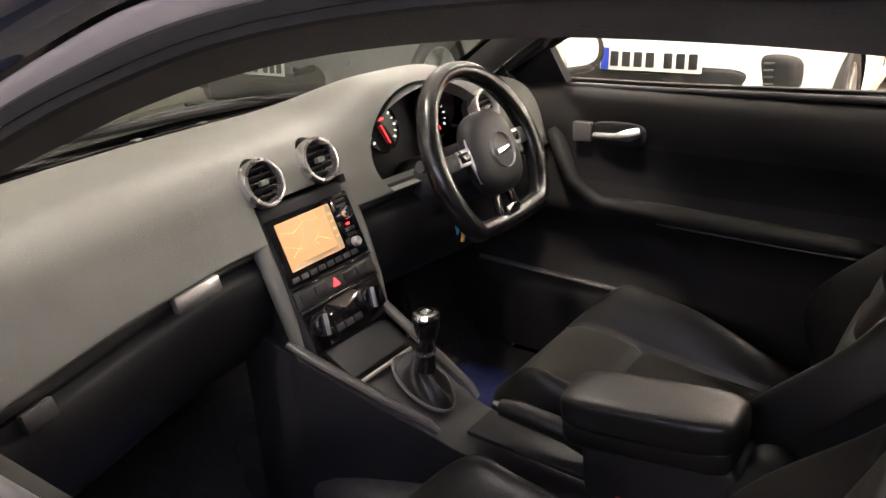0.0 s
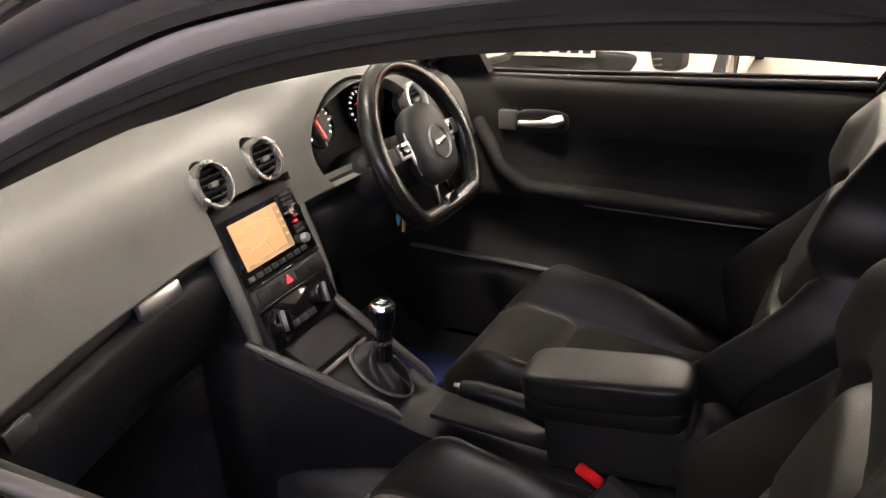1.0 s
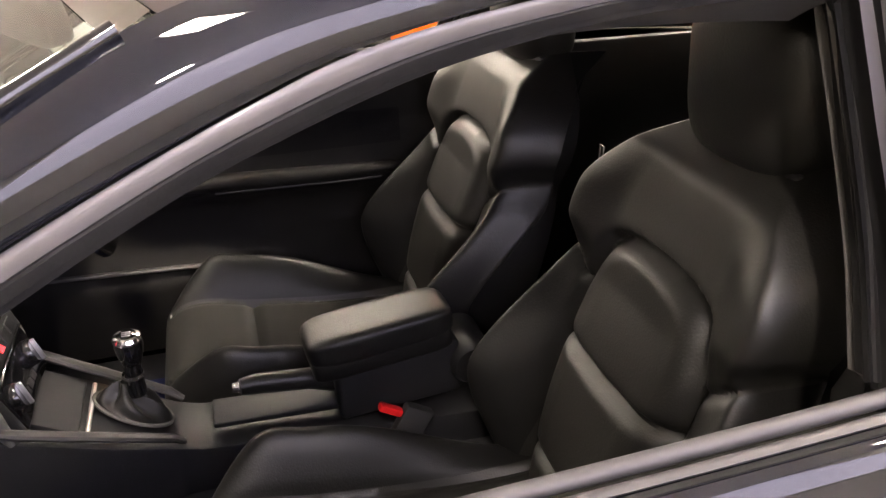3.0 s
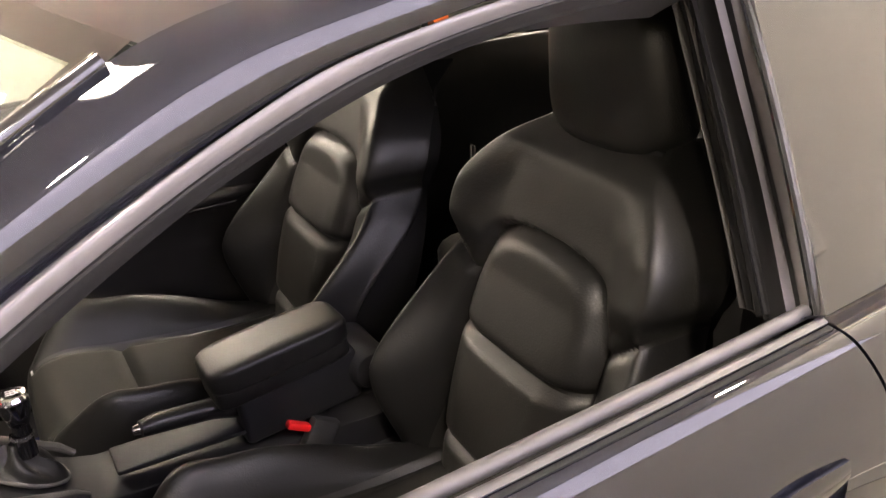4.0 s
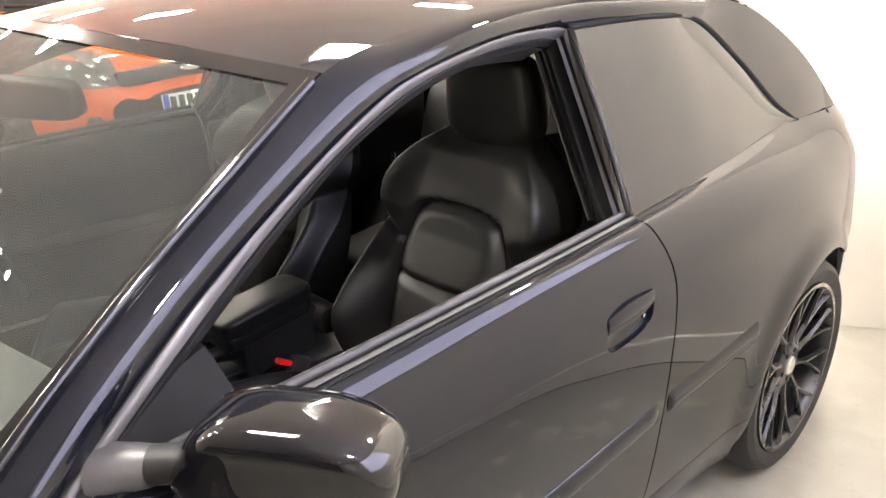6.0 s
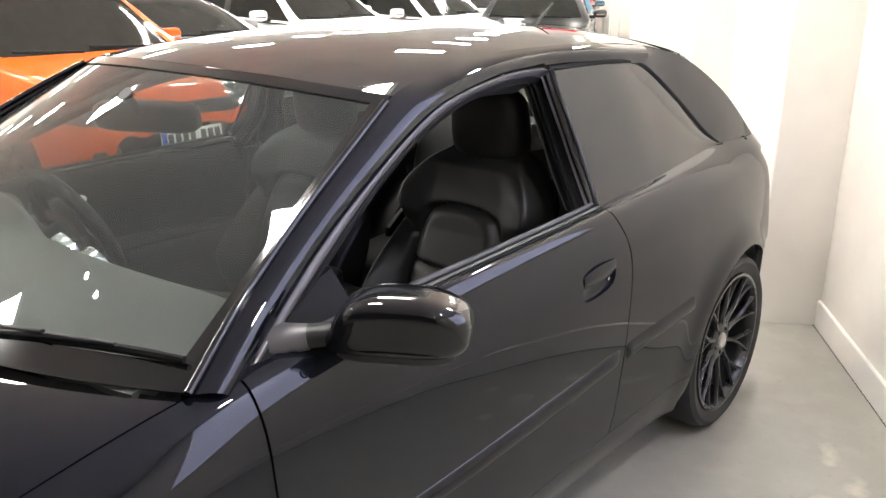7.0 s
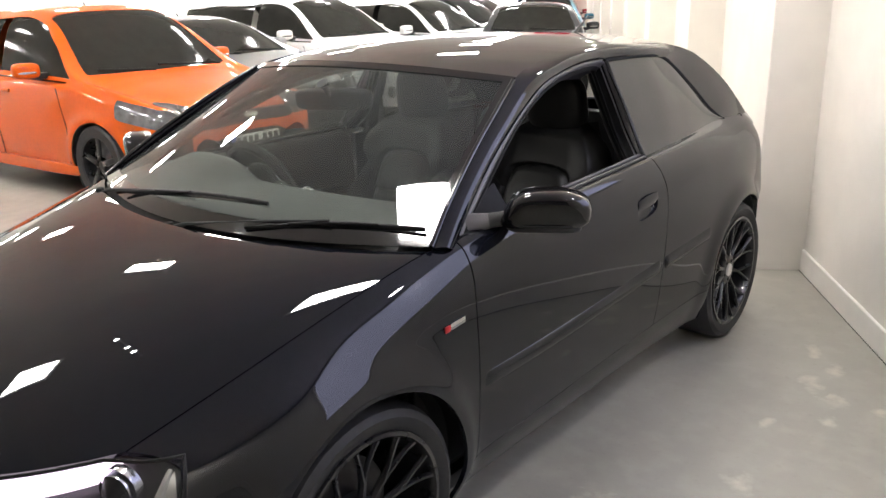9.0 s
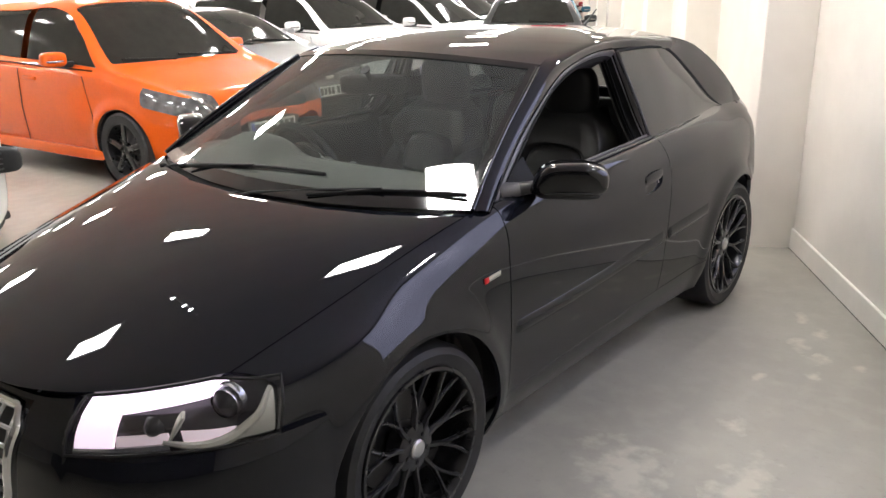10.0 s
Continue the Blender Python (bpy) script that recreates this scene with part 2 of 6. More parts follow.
RIM_LEATHER = material("glossy_worn_leather", (0.006, 0.006, 0.006), 0.27, 0.0, 0.25, vary=0.1, bump=0.15, bump_scale=600)
BLUE_MAT = material("blue_carpet_mat", (0.012, 0.018, 0.09), 0.95, vary=0.3, scale=60, bump=0.6, bump_scale=300)
DOOR_CLOTH = material("black_door_cloth", (0.0065, 0.0065, 0.007), 0.85, vary=0.2, scale=20, bump=0.4, bump_scale=400)
DOOR_CLOTH.node_tree.nodes["Principled BSDF"].inputs["Specular IOR Level"].default_value = 0.2
PILLAR_GREY = material("grey_pillar_lining", (0.055, 0.052, 0.048), 0.7, vary=0.12, scale=14, bump=0.2, bump_scale=300)
LINER = material("dark_headliner", (0.030, 0.029, 0.028), 0.9, vary=0.15, bump=0.3, bump_scale=300)
TRIM_GREY = material("grey_pillar_trim", (0.065, 0.062, 0.058), 0.6, vary=0.1, bump=0.2, bump_scale=350)
RED = material("red_plastic", (0.5, 0.012, 0.015), 0.4, vary=0.1)
WS_GLASS = glass("windscreen_glass", (0.37, 0.41, 0.39), dust_haze=0.030)
REAR_GLASS = glass("tinted_rear_glass", (0.42, 0.42, 0.42))
SIDE_GLASS = glass("clear_side_glass", (0.86, 0.88, 0.86))
TINT_GLASS = material("black_privacy_glass", (0.010, 0.011, 0.012), 0.05, 0.0, 0.0, vary=0.05, ior=1.50)
LENS = glass("lamp_lens", (0.96, 0.97, 1.0))
BRAKE = material("dark_brake_steel", (0.05, 0.05, 0.05), 0.45, 0.8, vary=0.2)
SEAM = material("dark_seam", (0.006, 0.006, 0.006), 0.7, vary=0.1)
# ---- the room ----
CORNER = Vector((0.85, 3.74, 0))
A = Vector((-0.54, 0.842, 0)).normalized()      # along the white side wall, away
B = Vector((-A.y, A.x, 0))                      # across the room, to the far side
WALL = material("cream_wall_paint", (0.80, 0.76, 0.70), 0.6, vary=0.05, scale=4, bump=0.15, bump_scale=60)
DIM_WALL = material("dark_grey_wall_paint", (0.07, 0.068, 0.066), 0.6, vary=0.08, scale=4)
SKIRT = material("white_gloss_paint", (0.82, 0.79, 0.74), 0.35, vary=0.05, scale=8)
CEIL = material("ceiling_paint", (0.70, 0.65, 0.61), 0.8, vary=0.06, scale=1.5)
PANEL = glow("light_panel", (1.0, 0.94, 0.86), 108.0)
H = 2.9


def room(a, b, z=0.0):
    p = CORNER + A * a + B * b
    return Vector((p.x, p.y, z))


def room_box(a0, a1, b0, b1, z0, z1, bevel=0.004):
    m = Matrix(((A.x, B.x, 0, 0), (A.y, B.y, 0, 0), (0, 0, 1, 0), (0, 0, 0, 1)))
    bm = box((a1 - a0, b1 - b0, z1 - z0), bevel=bevel, seg=1)
    bmesh.ops.transform(bm, matrix=Matrix.Translation(room((a0 + a1) / 2, (b0 + b1) / 2, (z0 + z1) / 2)) @ m, verts=bm.verts)
    return bm


def floor_paint(name, patch=False):
    """Grey floor paint with soft cloudy wear; a patch wears raggedly to cream in the middle of its disc."""
    m = bpy.data.materials.new(name)
    m.use_nodes = True
    nt = m.node_tree
    b = nt.nodes["Principled BSDF"]
    at = nt.nodes.new("ShaderNodeNewGeometry")

    def cloud(scale, lo, hi, out_lo, out_hi, detail=4):
        n, r = nt.nodes.new("ShaderNodeTexNoise"), nt.nodes.new("ShaderNodeMapRange")
        n.inputs["Scale"].default_value, n.inputs["Detail"].default_value = scale, detail
        for k, q in zip((1, 2, 3, 4), (lo, hi, out_lo, out_hi)):
            r.inputs[k].default_value = q
        nt.links.new(at.outputs["Position"], n.inputs["Vector"])
        nt.links.new(n.outputs[0], r.inputs[0])
        return n, r

    def blend(fac, first, second):
        x = nt.nodes.new("ShaderNodeMix")
        x.data_type = "RGBA"
        nt.links.new(fac, x.inputs[0])
        for k, c in ((6, first), (7, second)):
            if isinstance(c, tuple):
                x.inputs[k].default_value = c
            else:
                nt.links.new(c, x.inputs[k])
        return x.outputs[2]

    col = blend(cloud(1.3, 0.30, 0.70, 0.0, 1.0)[1].outputs[0], (0.285, 0.273, 0.236, 1), (0.345, 0.332, 0.288, 1))
    col = blend(cloud(9.0, 0.45, 0.85, 0.0, 0.6, 6)[1].outputs[0], col, (0.40, 0.385, 0.335, 1))
    col = blend(cloud(30.0, 0.60, 0.85, 0.0, 0.35)[1].outputs[0], col, (0.20, 0.19, 0.165, 1))
    if patch:
        co, far, add, r = (nt.nodes.new(k) for k in ("ShaderNodeTexCoord", "ShaderNodeVectorMath", "ShaderNodeMath", "ShaderNodeMapRange"))
        far.operation, add.operation = "LENGTH", "ADD"
        ragged = cloud(14.0, 0.30, 0.70, 0.0, 0.8, 5)[1]
        nt.links.new(co.outputs["Object"], far.inputs[0])
        nt.links.new(far.outputs["Value"], add.inputs[0])
        nt.links.new(ragged.outputs[0], add.inputs[1])
        for k, q in zip((1, 2, 3, 4), (0.55, 1.1, 0.95, 0.0)):
            r.inputs[k].default_value = q
        nt.links.new(add.outputs[0], r.inputs[0])
        col = blend(r.outputs[0], col, (0.47, 0.45, 0.375, 1))
    nt.links.new(col, b.inputs["Base Color"])
    nt.links.new(cloud(2.2, 0.3, 0.7, 0.32, 0.46)[1].outputs[0], b.inputs["Roughness"])
    bump = nt.nodes.new("ShaderNodeBump")
    bump.inputs["Strength"].default_value, bump.inputs["Distance"].default_value = 0.12, 0.002
    nt.links.new(cloud(40.0, 0, 1, 0, 1)[0].outputs[0], bump.inputs["Height"])
    nt.links.new(bump.outputs[0], b.inputs["Normal"])
    return m


FLOOR = floor_paint("grey_painted_concrete")
L0, L1, W0, W1 = -9.0, 22.0, 0.0, 12.5
tagged(part("floor", room_box(L0, L1, W0 - 0.2, W1, -0.1, 0.0, 0), FLOOR), "grey painted concrete showroom floor with pale scuffs", "floor", kind="structure")
tagged(part("wall_east", room_box(L0, L1, -0.2, 0.0, 0, H, 0), WALL), "plain cream painted showroom side wall", "wall", kind="structure")
tagged(part("wall_west", room_box(L0, L1, W1, W1 + 0.2, 0, H, 0), WALL), "plain cream painted showroom far side wall", "wall", kind="structure")
tagged(part("wall_north", room_box(L1, L1 + 0.2, -0.2, W1 + 0.2, 0, H, 0), WALL), "bright white end wall of the showroom", "wall", kind="structure")
# glazed shop front in the end wall, bright with daylight
DAY = glow("daylight_beyond", (0.95, 0.97, 1.0), 6.0)
shop = tagged(part("window_1", room_box(L1 - 0.02, L1 - 0.008, 2.4, 11.8, 0.5, 2.75, 0), DAY), "tall shop window full of white daylight", "window", kind="structure")
for k in range(6):
    part("window_post", room_box(L1 - 0.06, L1 - 0.022, 2.38 + 1.88 * k, 2.46 + 1.88 * k, 0.45, 2.8), SKIRT, shop)
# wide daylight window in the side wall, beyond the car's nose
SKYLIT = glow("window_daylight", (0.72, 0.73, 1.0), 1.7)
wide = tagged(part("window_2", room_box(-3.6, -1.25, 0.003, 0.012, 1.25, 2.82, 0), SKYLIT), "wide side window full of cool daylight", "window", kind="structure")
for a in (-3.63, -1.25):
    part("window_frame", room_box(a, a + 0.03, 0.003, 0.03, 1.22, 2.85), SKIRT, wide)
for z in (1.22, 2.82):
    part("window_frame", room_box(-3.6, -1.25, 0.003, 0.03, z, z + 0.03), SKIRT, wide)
BANNER = material("red_banner", (0.55, 0.02, 0.06), 0.6, vary=0.08, scale=6)
ban = tagged(part("banner", room_box(L1 - 0.9, L1 - 0.88, 0.55, 1.65, 0.12, 2.25), BANNER), "tall red advertising banner with white bars", "banner")
for z, w in ((1.95, 0.3), (1.70, 0.55), (1.35, 0.4), (1.15, 0.6)):
    part("banner_bar", room_box(L1 - 0.906, L1 - 0.902, 1.1 - w / 2, 1.1 + w / 2, z, z + 0.09), SKIRT, ban)
part("banner_foot", room_box(L1 - 1.0, L1 - 0.8, 0.6, 1.6, 0, 0.12), SKIRT, ban)
tagged(part("wall_south", room_box(L0 - 0.2, L0, -0.2, W1 + 0.2, 0, H, 0), DIM_WALL), "plain dark grey wall closing the showroom", "wall", kind="structure")
tagged(part("ceiling", room_box(L0 - 0.2, L1 + 0.2, -0.2, W1 + 0.2, H, H + 0.1, 0), CEIL), "dark showroom ceiling with recessed light panels", "ceiling", kind="structure")
tagged(part("baseboard", room_box(L0, -0.003, 0.0, 0.018, 0, 0.13), SKIRT), "white painted baseboard along the side wall", "baseboard", kind="structure")
for k, a in enumerate((0.0, 2.6, 5.2, 7.8, 10.4, 13.0, 15.6, 18.2)):
    tagged(part("wall_pier", room_box(a, a + 0.42, -0.05, 0.29, -0.05, H + 0.05), WALL), "cream painted wall pier standing out from the side wall", "pier", group="wall piers", kind="structure")
tagged(part("floor_joint", room_box(L0, 0.0, 0.0181, 0.0200, 0.0, 0.004, 0), TRIM_GREY), "dark joint line between floor and wall", "joint", kind="structure")
# pale scuffs worn into the floor paint
SCUFF = floor_paint("worn_pale_concrete", True)
DISC = [(math.cos(2 * math.pi * k / 24), math.sin(2 * math.pi * k / 24), 0.0) for k in range(24)]
for k, (x, y, rx, ry, turn) in enumerate(((1.231, 2.624, 0.05, 0.12, 20), (1.368, 2.453, 0.05, 0.12, 10), (1.319, 2.285, 0.07, 0.12, 30), (1.412, 2.200, 0.07, 0.11, 40), (1.281, 1.848, 0.04, 0.07, 0),
                                         (1.461, 1.982, 0.045, 0.09, 15), (1.339, 1.397, 0.07, 0.09, 20), (1.603, 2.197, 0.04, 0.07, 0), (1.17, 0.84, 0.22, 0.38, 40), (1.50, 1.02, 0.13, 0.36, -6))):
    scuff = part("floor_scuff", mesh_of(DISC, [list(range(24))]), SCUFF)
    scuff.matrix_world = pose(x, y, 0.0015 + 0.001 * (k % 3), 0, 0, turn) @ Matrix.Diagonal((rx, ry, 1, 1))
    tagged(scuff, "pale worn scuff on the grey floor paint", "floor mark", "floor scuffs", kind="structure")
# small round downlights washing the side wall
SPOT = glow("downlight_lens", (1.0, 0.95, 0.88), 230.0)
spot = empty("downlight", "small round ceiling downlight beside the wall", "ceiling light", "ceiling downlights")
part("bezel", lathe([(0.085, 0.0), (0.105, -0.002), (0.11, -0.010), (0.09, -0.012), (0.08, 0.0)], 30), SKIRT, spot)
part("lens", lathe([(0.001, -0.004), (0.082, -0.004)], 30), SPOT, spot)
for k in range(10):
    p = room(-5.6 + 2.6 * k, 0.50, H - 0.001)
    if k == 0:
        spot.matrix_basis = pose(*p)
    else:
        copy_thing(spot, pose(*p))
# ceiling light panels in rows
light = empty("ceiling_light", "oblong recessed ceiling light panel, lit warm white", "ceiling light", "ceiling light panels")
fb = box((0.30, 0.46, 0.02), (0, 0, -0.008), bevel=0.004)
part("frame", fb, SKIRT, light)
part("diffuser", box((0.24, 0.40, 0.008), (0, 0, -0.0225), bevel=0.002), PANEL, light)
turn = math.degrees(math.atan2(A.y, A.x))
first = True
for i in range(11):
    for j in range(5):
        p = room(-2.08 + 2.25 * i, 2.24 + 2.35 * j, H - 0.012)
        m = pose(*p, 0, 0, turn)
        if first:
            light.matrix_basis, first = m, False
        else:
            copy_thing(light, m)
# a short bar with three tiny spots
bar = empty("spot_bar", "short ceiling bar with three tiny lit spots", "ceiling light")
p0, p1 = room(-1.70, 4.02, H - 0.02), room(-2.30, 3.48, H - 0.02)
part("rail", tube([p0, p1], 0.012, 8), SKIRT, bar)
for a, b in ((-1.81, 3.92), (-2.06, 3.70), (-2.19, 3.58)):
    q = room(a, b, H - 0.03)
    part("spot_can", lathe([(0.001, 0.0), (0.024, 0.0), (0.026, -0.045), (0.022, -0.045), (0.020, -0.036)], 20, Matrix.Translation(q)), SKIRT, bar)
    part("spot_lens", lathe([(0.001, -0.038), (0.0205, -0.038)], 20, Matrix.Translation(q)), SPOT, bar)
# ---- the black hatchback: body ----
car = empty("hatchback_car", "black three-door hatchback with an open passenger window beside the wall", "car")
FRONT, REAR = 0.155, 2.585          # axles
YS = [-0.36, -0.10, 0.155, 0.40, 0.58, 1.10, 1.75, 2.20, 2.59, 2.95, 3.25]
PROFILE = [  # from the bonnet edge or belt line down to under the sill: half widths and heights along YS
    ([0.691, 0.728, 0.757, 0.785, 0.797, 0.797, 0.787, 0.757, 0.712, 0.698, 0.630], [0.737, 0.812, 0.883, 0.946, 0.972, 0.986, 1.003, 1.014, 1.014, 0.998, 0.97]),
    ([0.742, 0.783, 0.805, 0.826, 0.834, 0.832, 0.826, 0.810, 0.778, 0.748, 0.660], [0.714, 0.776, 0.844, 0.913, 0.950, 0.972, 0.988, 0.988, 0.975, 0.955, 0.92]),
    ([0.785, 0.838, 0.850, 0.862, 0.862, 0.862, 0.860, 0.853, 0.834, 0.792, 0.720], [0.655, 0.715, 0.773, 0.851, 0.882, 0.880, 0.895, 0.910, 0.905, 0.875, 0.84]),
    ([0.805, 0.855, 0.860, 0.868, 0.868, 0.868, 0.868, 0.870, 0.863, 0.812, 0.740], [0.600, 0.650, 0.685, 0.745, 0.770, 0.775, 0.785, 0.785, 0.765, 0.735, 0.70]),
    ([0.805, 0.858, 0.864, 0.864, 0.861, 0.861, 0.863, 0.875, 0.874, 0.818, 0.740], [0.500, 0.550, 0.585, 0.570, 0.560, 0.560, 0.570, 0.580, 0.595, 0.580, 0.55]),
    ([0.795, 0.846, 0.856, 0.849, 0.843, 0.843, 0.847, 0.862, 0.864, 0.785, 0.690], [0.350, 0.350, 0.350, 0.335, 0.325, 0.325, 0.330, 0.340, 0.350, 0.350, 0.35]),
    ([0.750, 0.800, 0.815, 0.800, 0.792, 0.792, 0.798, 0.815, 0.820, 0.745, 0.660], [0.200, 0.200, 0.200, 0.200, 0.200, 0.200, 0.200, 0.200, 0.200, 0.200, 0.20]),
]


def side(y, s):
    """The body side: y along the car, s from 0 (bonnet edge, belt) to 1 (under the sill)."""
    k = np.linspace(0, 1, len(PROFILE))
    y, s = np.broadcast_arrays(np.asarray(y, float), np.asarray(s, float))
    kx = np.stack([spline(YS, a, y) for a, _ in PROFILE])
    kz = np.stack([spline(YS, b, y) for _, b in PROFILE])
    n = len(PROFILE)
    i = np.clip((s * (n - 1)).astype(int), 0, n - 2)
    t = s * (n - 1) - i

    def cat(c):
        g = lambda o: np.take_along_axis(c, np.clip(i + o, 0, n - 1)[None], 0)[0]  # noqa: E731
        p0, p1, p2, p3 = g(-1), g(0), g(1), g(2)
        return 0.5 * (2 * p1 + (p2 - p0) * t + (2 * p0 - 5 * p1 + 4 * p2 - p3) * t**2 + (3 * p1 - p0 - 3 * p2 + p3) * t**3)

    x, z = cat(kx), cat(kz)
    # raised arch lips round both wheels
    for c in (FRONT, REAR):
        r = np.hypot(y - c, z - 0.322)
        x = x + 0.024 * np.exp(-(((r - 0.375) / 0.055) ** 2)) * (1.0 if c == FRONT else 0.6)
    return np.stack([x, y, z], -1)


def arch(c, r=0.366):
    return lambda p: np.hypot(p[:, 1] - c, p[:, 2] - 0.322) - r


def door_front(z):
    return spline([0.2, 0.33, 0.53, 0.80, 0.97, 1.1], [0.575, 0.588, 0.595, 0.572, 0.562, 0.55], z)


def door_rear(z):
    return spline([0.2, 0.33, 0.55, 0.70, 0.80, 0.90, 0.94, 0.98, 1.01, 1.1], [1.70, 1.735, 1.765, 1.772, 1.772, 1.757, 1.742, 1.72, 1.70, 1.66], z)


GAP = 0.0025
HANDLE_HOLE = lambda p: (np.abs((p[:, 1] - 1.600) / 0.080) ** 3 + np.abs((p[:, 2] - 0.843 - 0.10 * (p[:, 1] - 1.6)) / 0.037) ** 3) - 1  # noqa: E731
sill_line = lambda y: spline([0.4, 0.62, 1.4, 2.2], [0.315, 0.315, 0.330, 0.345], y)  # noqa: E731
for mir in (False, True):
    kw = dict(mirror=mir, thick=0.014)
    part("front_fender", sheet(side, 90, 60, [arch(FRONT), lambda p: door_front(p[:, 2]) - GAP - p[:, 1],
         lambda p: np.where(p[:, 1] < -0.200, p[:, 2] - 0.598, 1.0), lambda p: np.where(p[:, 1] < -0.2, np.maximum(p[:, 1] + 0.280 - (p[:, 2] - 0.738) * 0.41, p[:, 1] + 0.358 - 0.72 * (p[:, 0] - 0.691)), 1.0)], u=(-0.36, 0.64), **kw), PAINT, car)
    part("door_skin", sheet(side, 90, 70, [lambda p: p[:, 1] - door_front(p[:, 2]) - GAP, lambda p: door_rear(p[:, 2]) - GAP - p[:, 1],
         lambda p: p[:, 2] - sill_line(p[:, 1]) - GAP, HANDLE_HOLE], u=(0.52, 1.80), **kw), PAINT, car)
    part("rear_quarter", sheet(side, 90, 70, [arch(REAR), lambda p: p[:, 1] - door_rear(p[:, 2]) - GAP,
         lambda p: np.where(p[:, 1] < 2.4, p[:, 2] - sill_line(p[:, 1]) - GAP, 1.0), lambda p: np.where(p[:, 1] > 2.5, p[:, 2] - 0.62, 1.0), lambda p: np.where(p[:, 1] > 2.96, p[:, 2] - 0.945, 1.0)], u=(1.62, 3.09), **kw), PAINT, car)
    part("sill", sheet(side, 70, 40, [arch(FRONT), arch(REAR), lambda p: sill_line(p[:, 1]) - p[:, 2], lambda p: p[:, 1] - FRONT - 0.1, lambda p: REAR - 0.1 - p[:, 1]],
         u=(0.3, 2.45), v=(0.7, 1.0), **kw), PAINT, car)
    # rubbing strip along the door and quarter
    sg = -1 if mir else 1
    for y0, y1 in ((0.615, 1.752), (1.782, 2.19)):
        def strip(u, v, y0=y0, y1=y1):
            y = y0 + (y1 - y0) * u
            z0 = spline([0.5, 0.92, 1.35, 2.2], [0.552, 0.552, 0.565, 0.607], y)
            a = v * math.pi
            end = np.clip(np.minimum(u, 1 - u) * 40, 0, 1) ** 0.5
            x = 0.8615 + (y - 1.1) * 0.004 + 0.004 * np.clip(y - 1.75, 0, 1) * 6
            return np.stack([x - 0.003 + 0.011 * np.sin(a) * end, y, z0 + 0.027 * np.cos(a)], -1)
        part("rubbing_strip", sheet(strip, 60, 10, mirror=mir), PAINT, car)
    # wheel-arch liners
    for c in (FRONT, REAR):
        pts = lambda u, v, c=c: np.stack([0.78 + 0.06 * np.sin(math.pi * u) - 0.28 * v, c + 0.372 * np.cos(math.pi * (1.12 * u - 0.06)), 0.322 + 0.372 * np.sin(math.pi * (1.12 * u - 0.06))], -1)  # noqa: E731
        part("wheel_arch_liner", sheet(pts, 30, 4, mirror=mir, centre=(0, c, 2)), BLACK_PLASTIC, car)
        part("wheel_well_wall", prism([(-0.38, 0.0), (0.38, 0.0), (0.36, 0.25), (0.2, 0.36), (-0.2, 0.36), (-0.36, 0.25)], 0.02,
             Matrix.Translation((0.5 * sg, c, 0.32)) @ Matrix(((0, 0, 1, 0), (1, 0, 0, 0), (0, 1, 0, 0), (0, 0, 0, 1)))), BLACK_PLASTIC, car)

# roof rail and windscreen pillar: between the door frame's outer edge and the roof's or windscreen's edge
RAIL_F = [(0.803, 0.575, 0.955), (0.763, 0.727, 1.048), (0.725, 0.870, 1.130), (0.691, 1.019, 1.205), (0.661, 1.167, 1.269), (0.642, 1.300, 1.309), (0.629, 1.492, 1.340), (0.626, 1.690, 1.346), (0.616, 1.980, 1.339), (0.602, 2.270, 1.311)]
RAIL_E = [(0.797, 0.480, 0.967), (0.756, 0.616, 1.064), (0.709, 0.787, 1.166), (0.669, 0.948, 1.252), (0.622, 1.118, 1.336), (0.588, 1.285, 1.366), (0.570, 1.490, 1.388), (0.563, 1.690, 1.394), (0.560, 1.980, 1.388), (0.556, 2.330, 1.362)]


def inboard(p, far=0.040):
    """Leans a point of the upper window frame inward and back."""
    d = Vector(p) - Vector((1.32, 0.70, 1.49))
    k = min(1.0, max(0.0, (p[2] - 1.0) / 0.10)) * min(1.0, max(0.0, (p[1] - 1.40) / 0.25)) * 1.35
    return tuple(Vector(p) + d.normalized() * far * k)


RAIL_F = [inboard(p, 0.040 if p[1] < 1.8 else 0.010 if p[1] < 2.2 else 0.0) for p in RAIL_F]
WIN = [(0.776, 0.660, 0.985), (0.750, 0.790, 1.062), (0.708, 0.945, 1.145), (0.676, 1.072, 1.207), (0.655, 1.173, 1.248), (0.634, 1.314, 1.290), (0.622, 1.462, 1.314), (0.612, 1.600, 1.320), (0.604, 1.676, 1.308), (0.648, 1.682, 1.205), (0.697, 1.686, 1.090), (0.745, 1.690, 0.985)]
FRM = [(0.798, 0.592, 0.958), (0.758, 0.729, 1.046), (0.720, 0.872, 1.128), (0.686, 1.021, 1.203), (0.657, 1.169, 1.266), (0.638, 1.302, 1.306), (0.626, 1.492, 1.336), (0.622, 1.640, 1.343), (0.627, 1.694, 1.342), (0.682, 1.697, 1.228), (0.736, 1.700, 1.115), (0.788, 1.703, 1.002)]
WIN, FRM = [inboard(p) for p in WIN], [inboard(p) for p in FRM]
WIDER = [0.55] * 6 + [0.45, 0.25] + [0.0] * 4
FRM = [tuple(np.array(f) + k * (np.array(f) - np.array(g))) for f, g, k in zip(FRM, WIN, WIDER)]
SHIFT = [k / (1 + k) * (np.array(f) - np.array(g)) for f, g, k in zip(FRM, WIN, WIDER)]
RAIL_F = [tuple(np.array(r) + d) for r, d in zip(RAIL_F[:8], SHIFT)] + RAIL_F[8:]
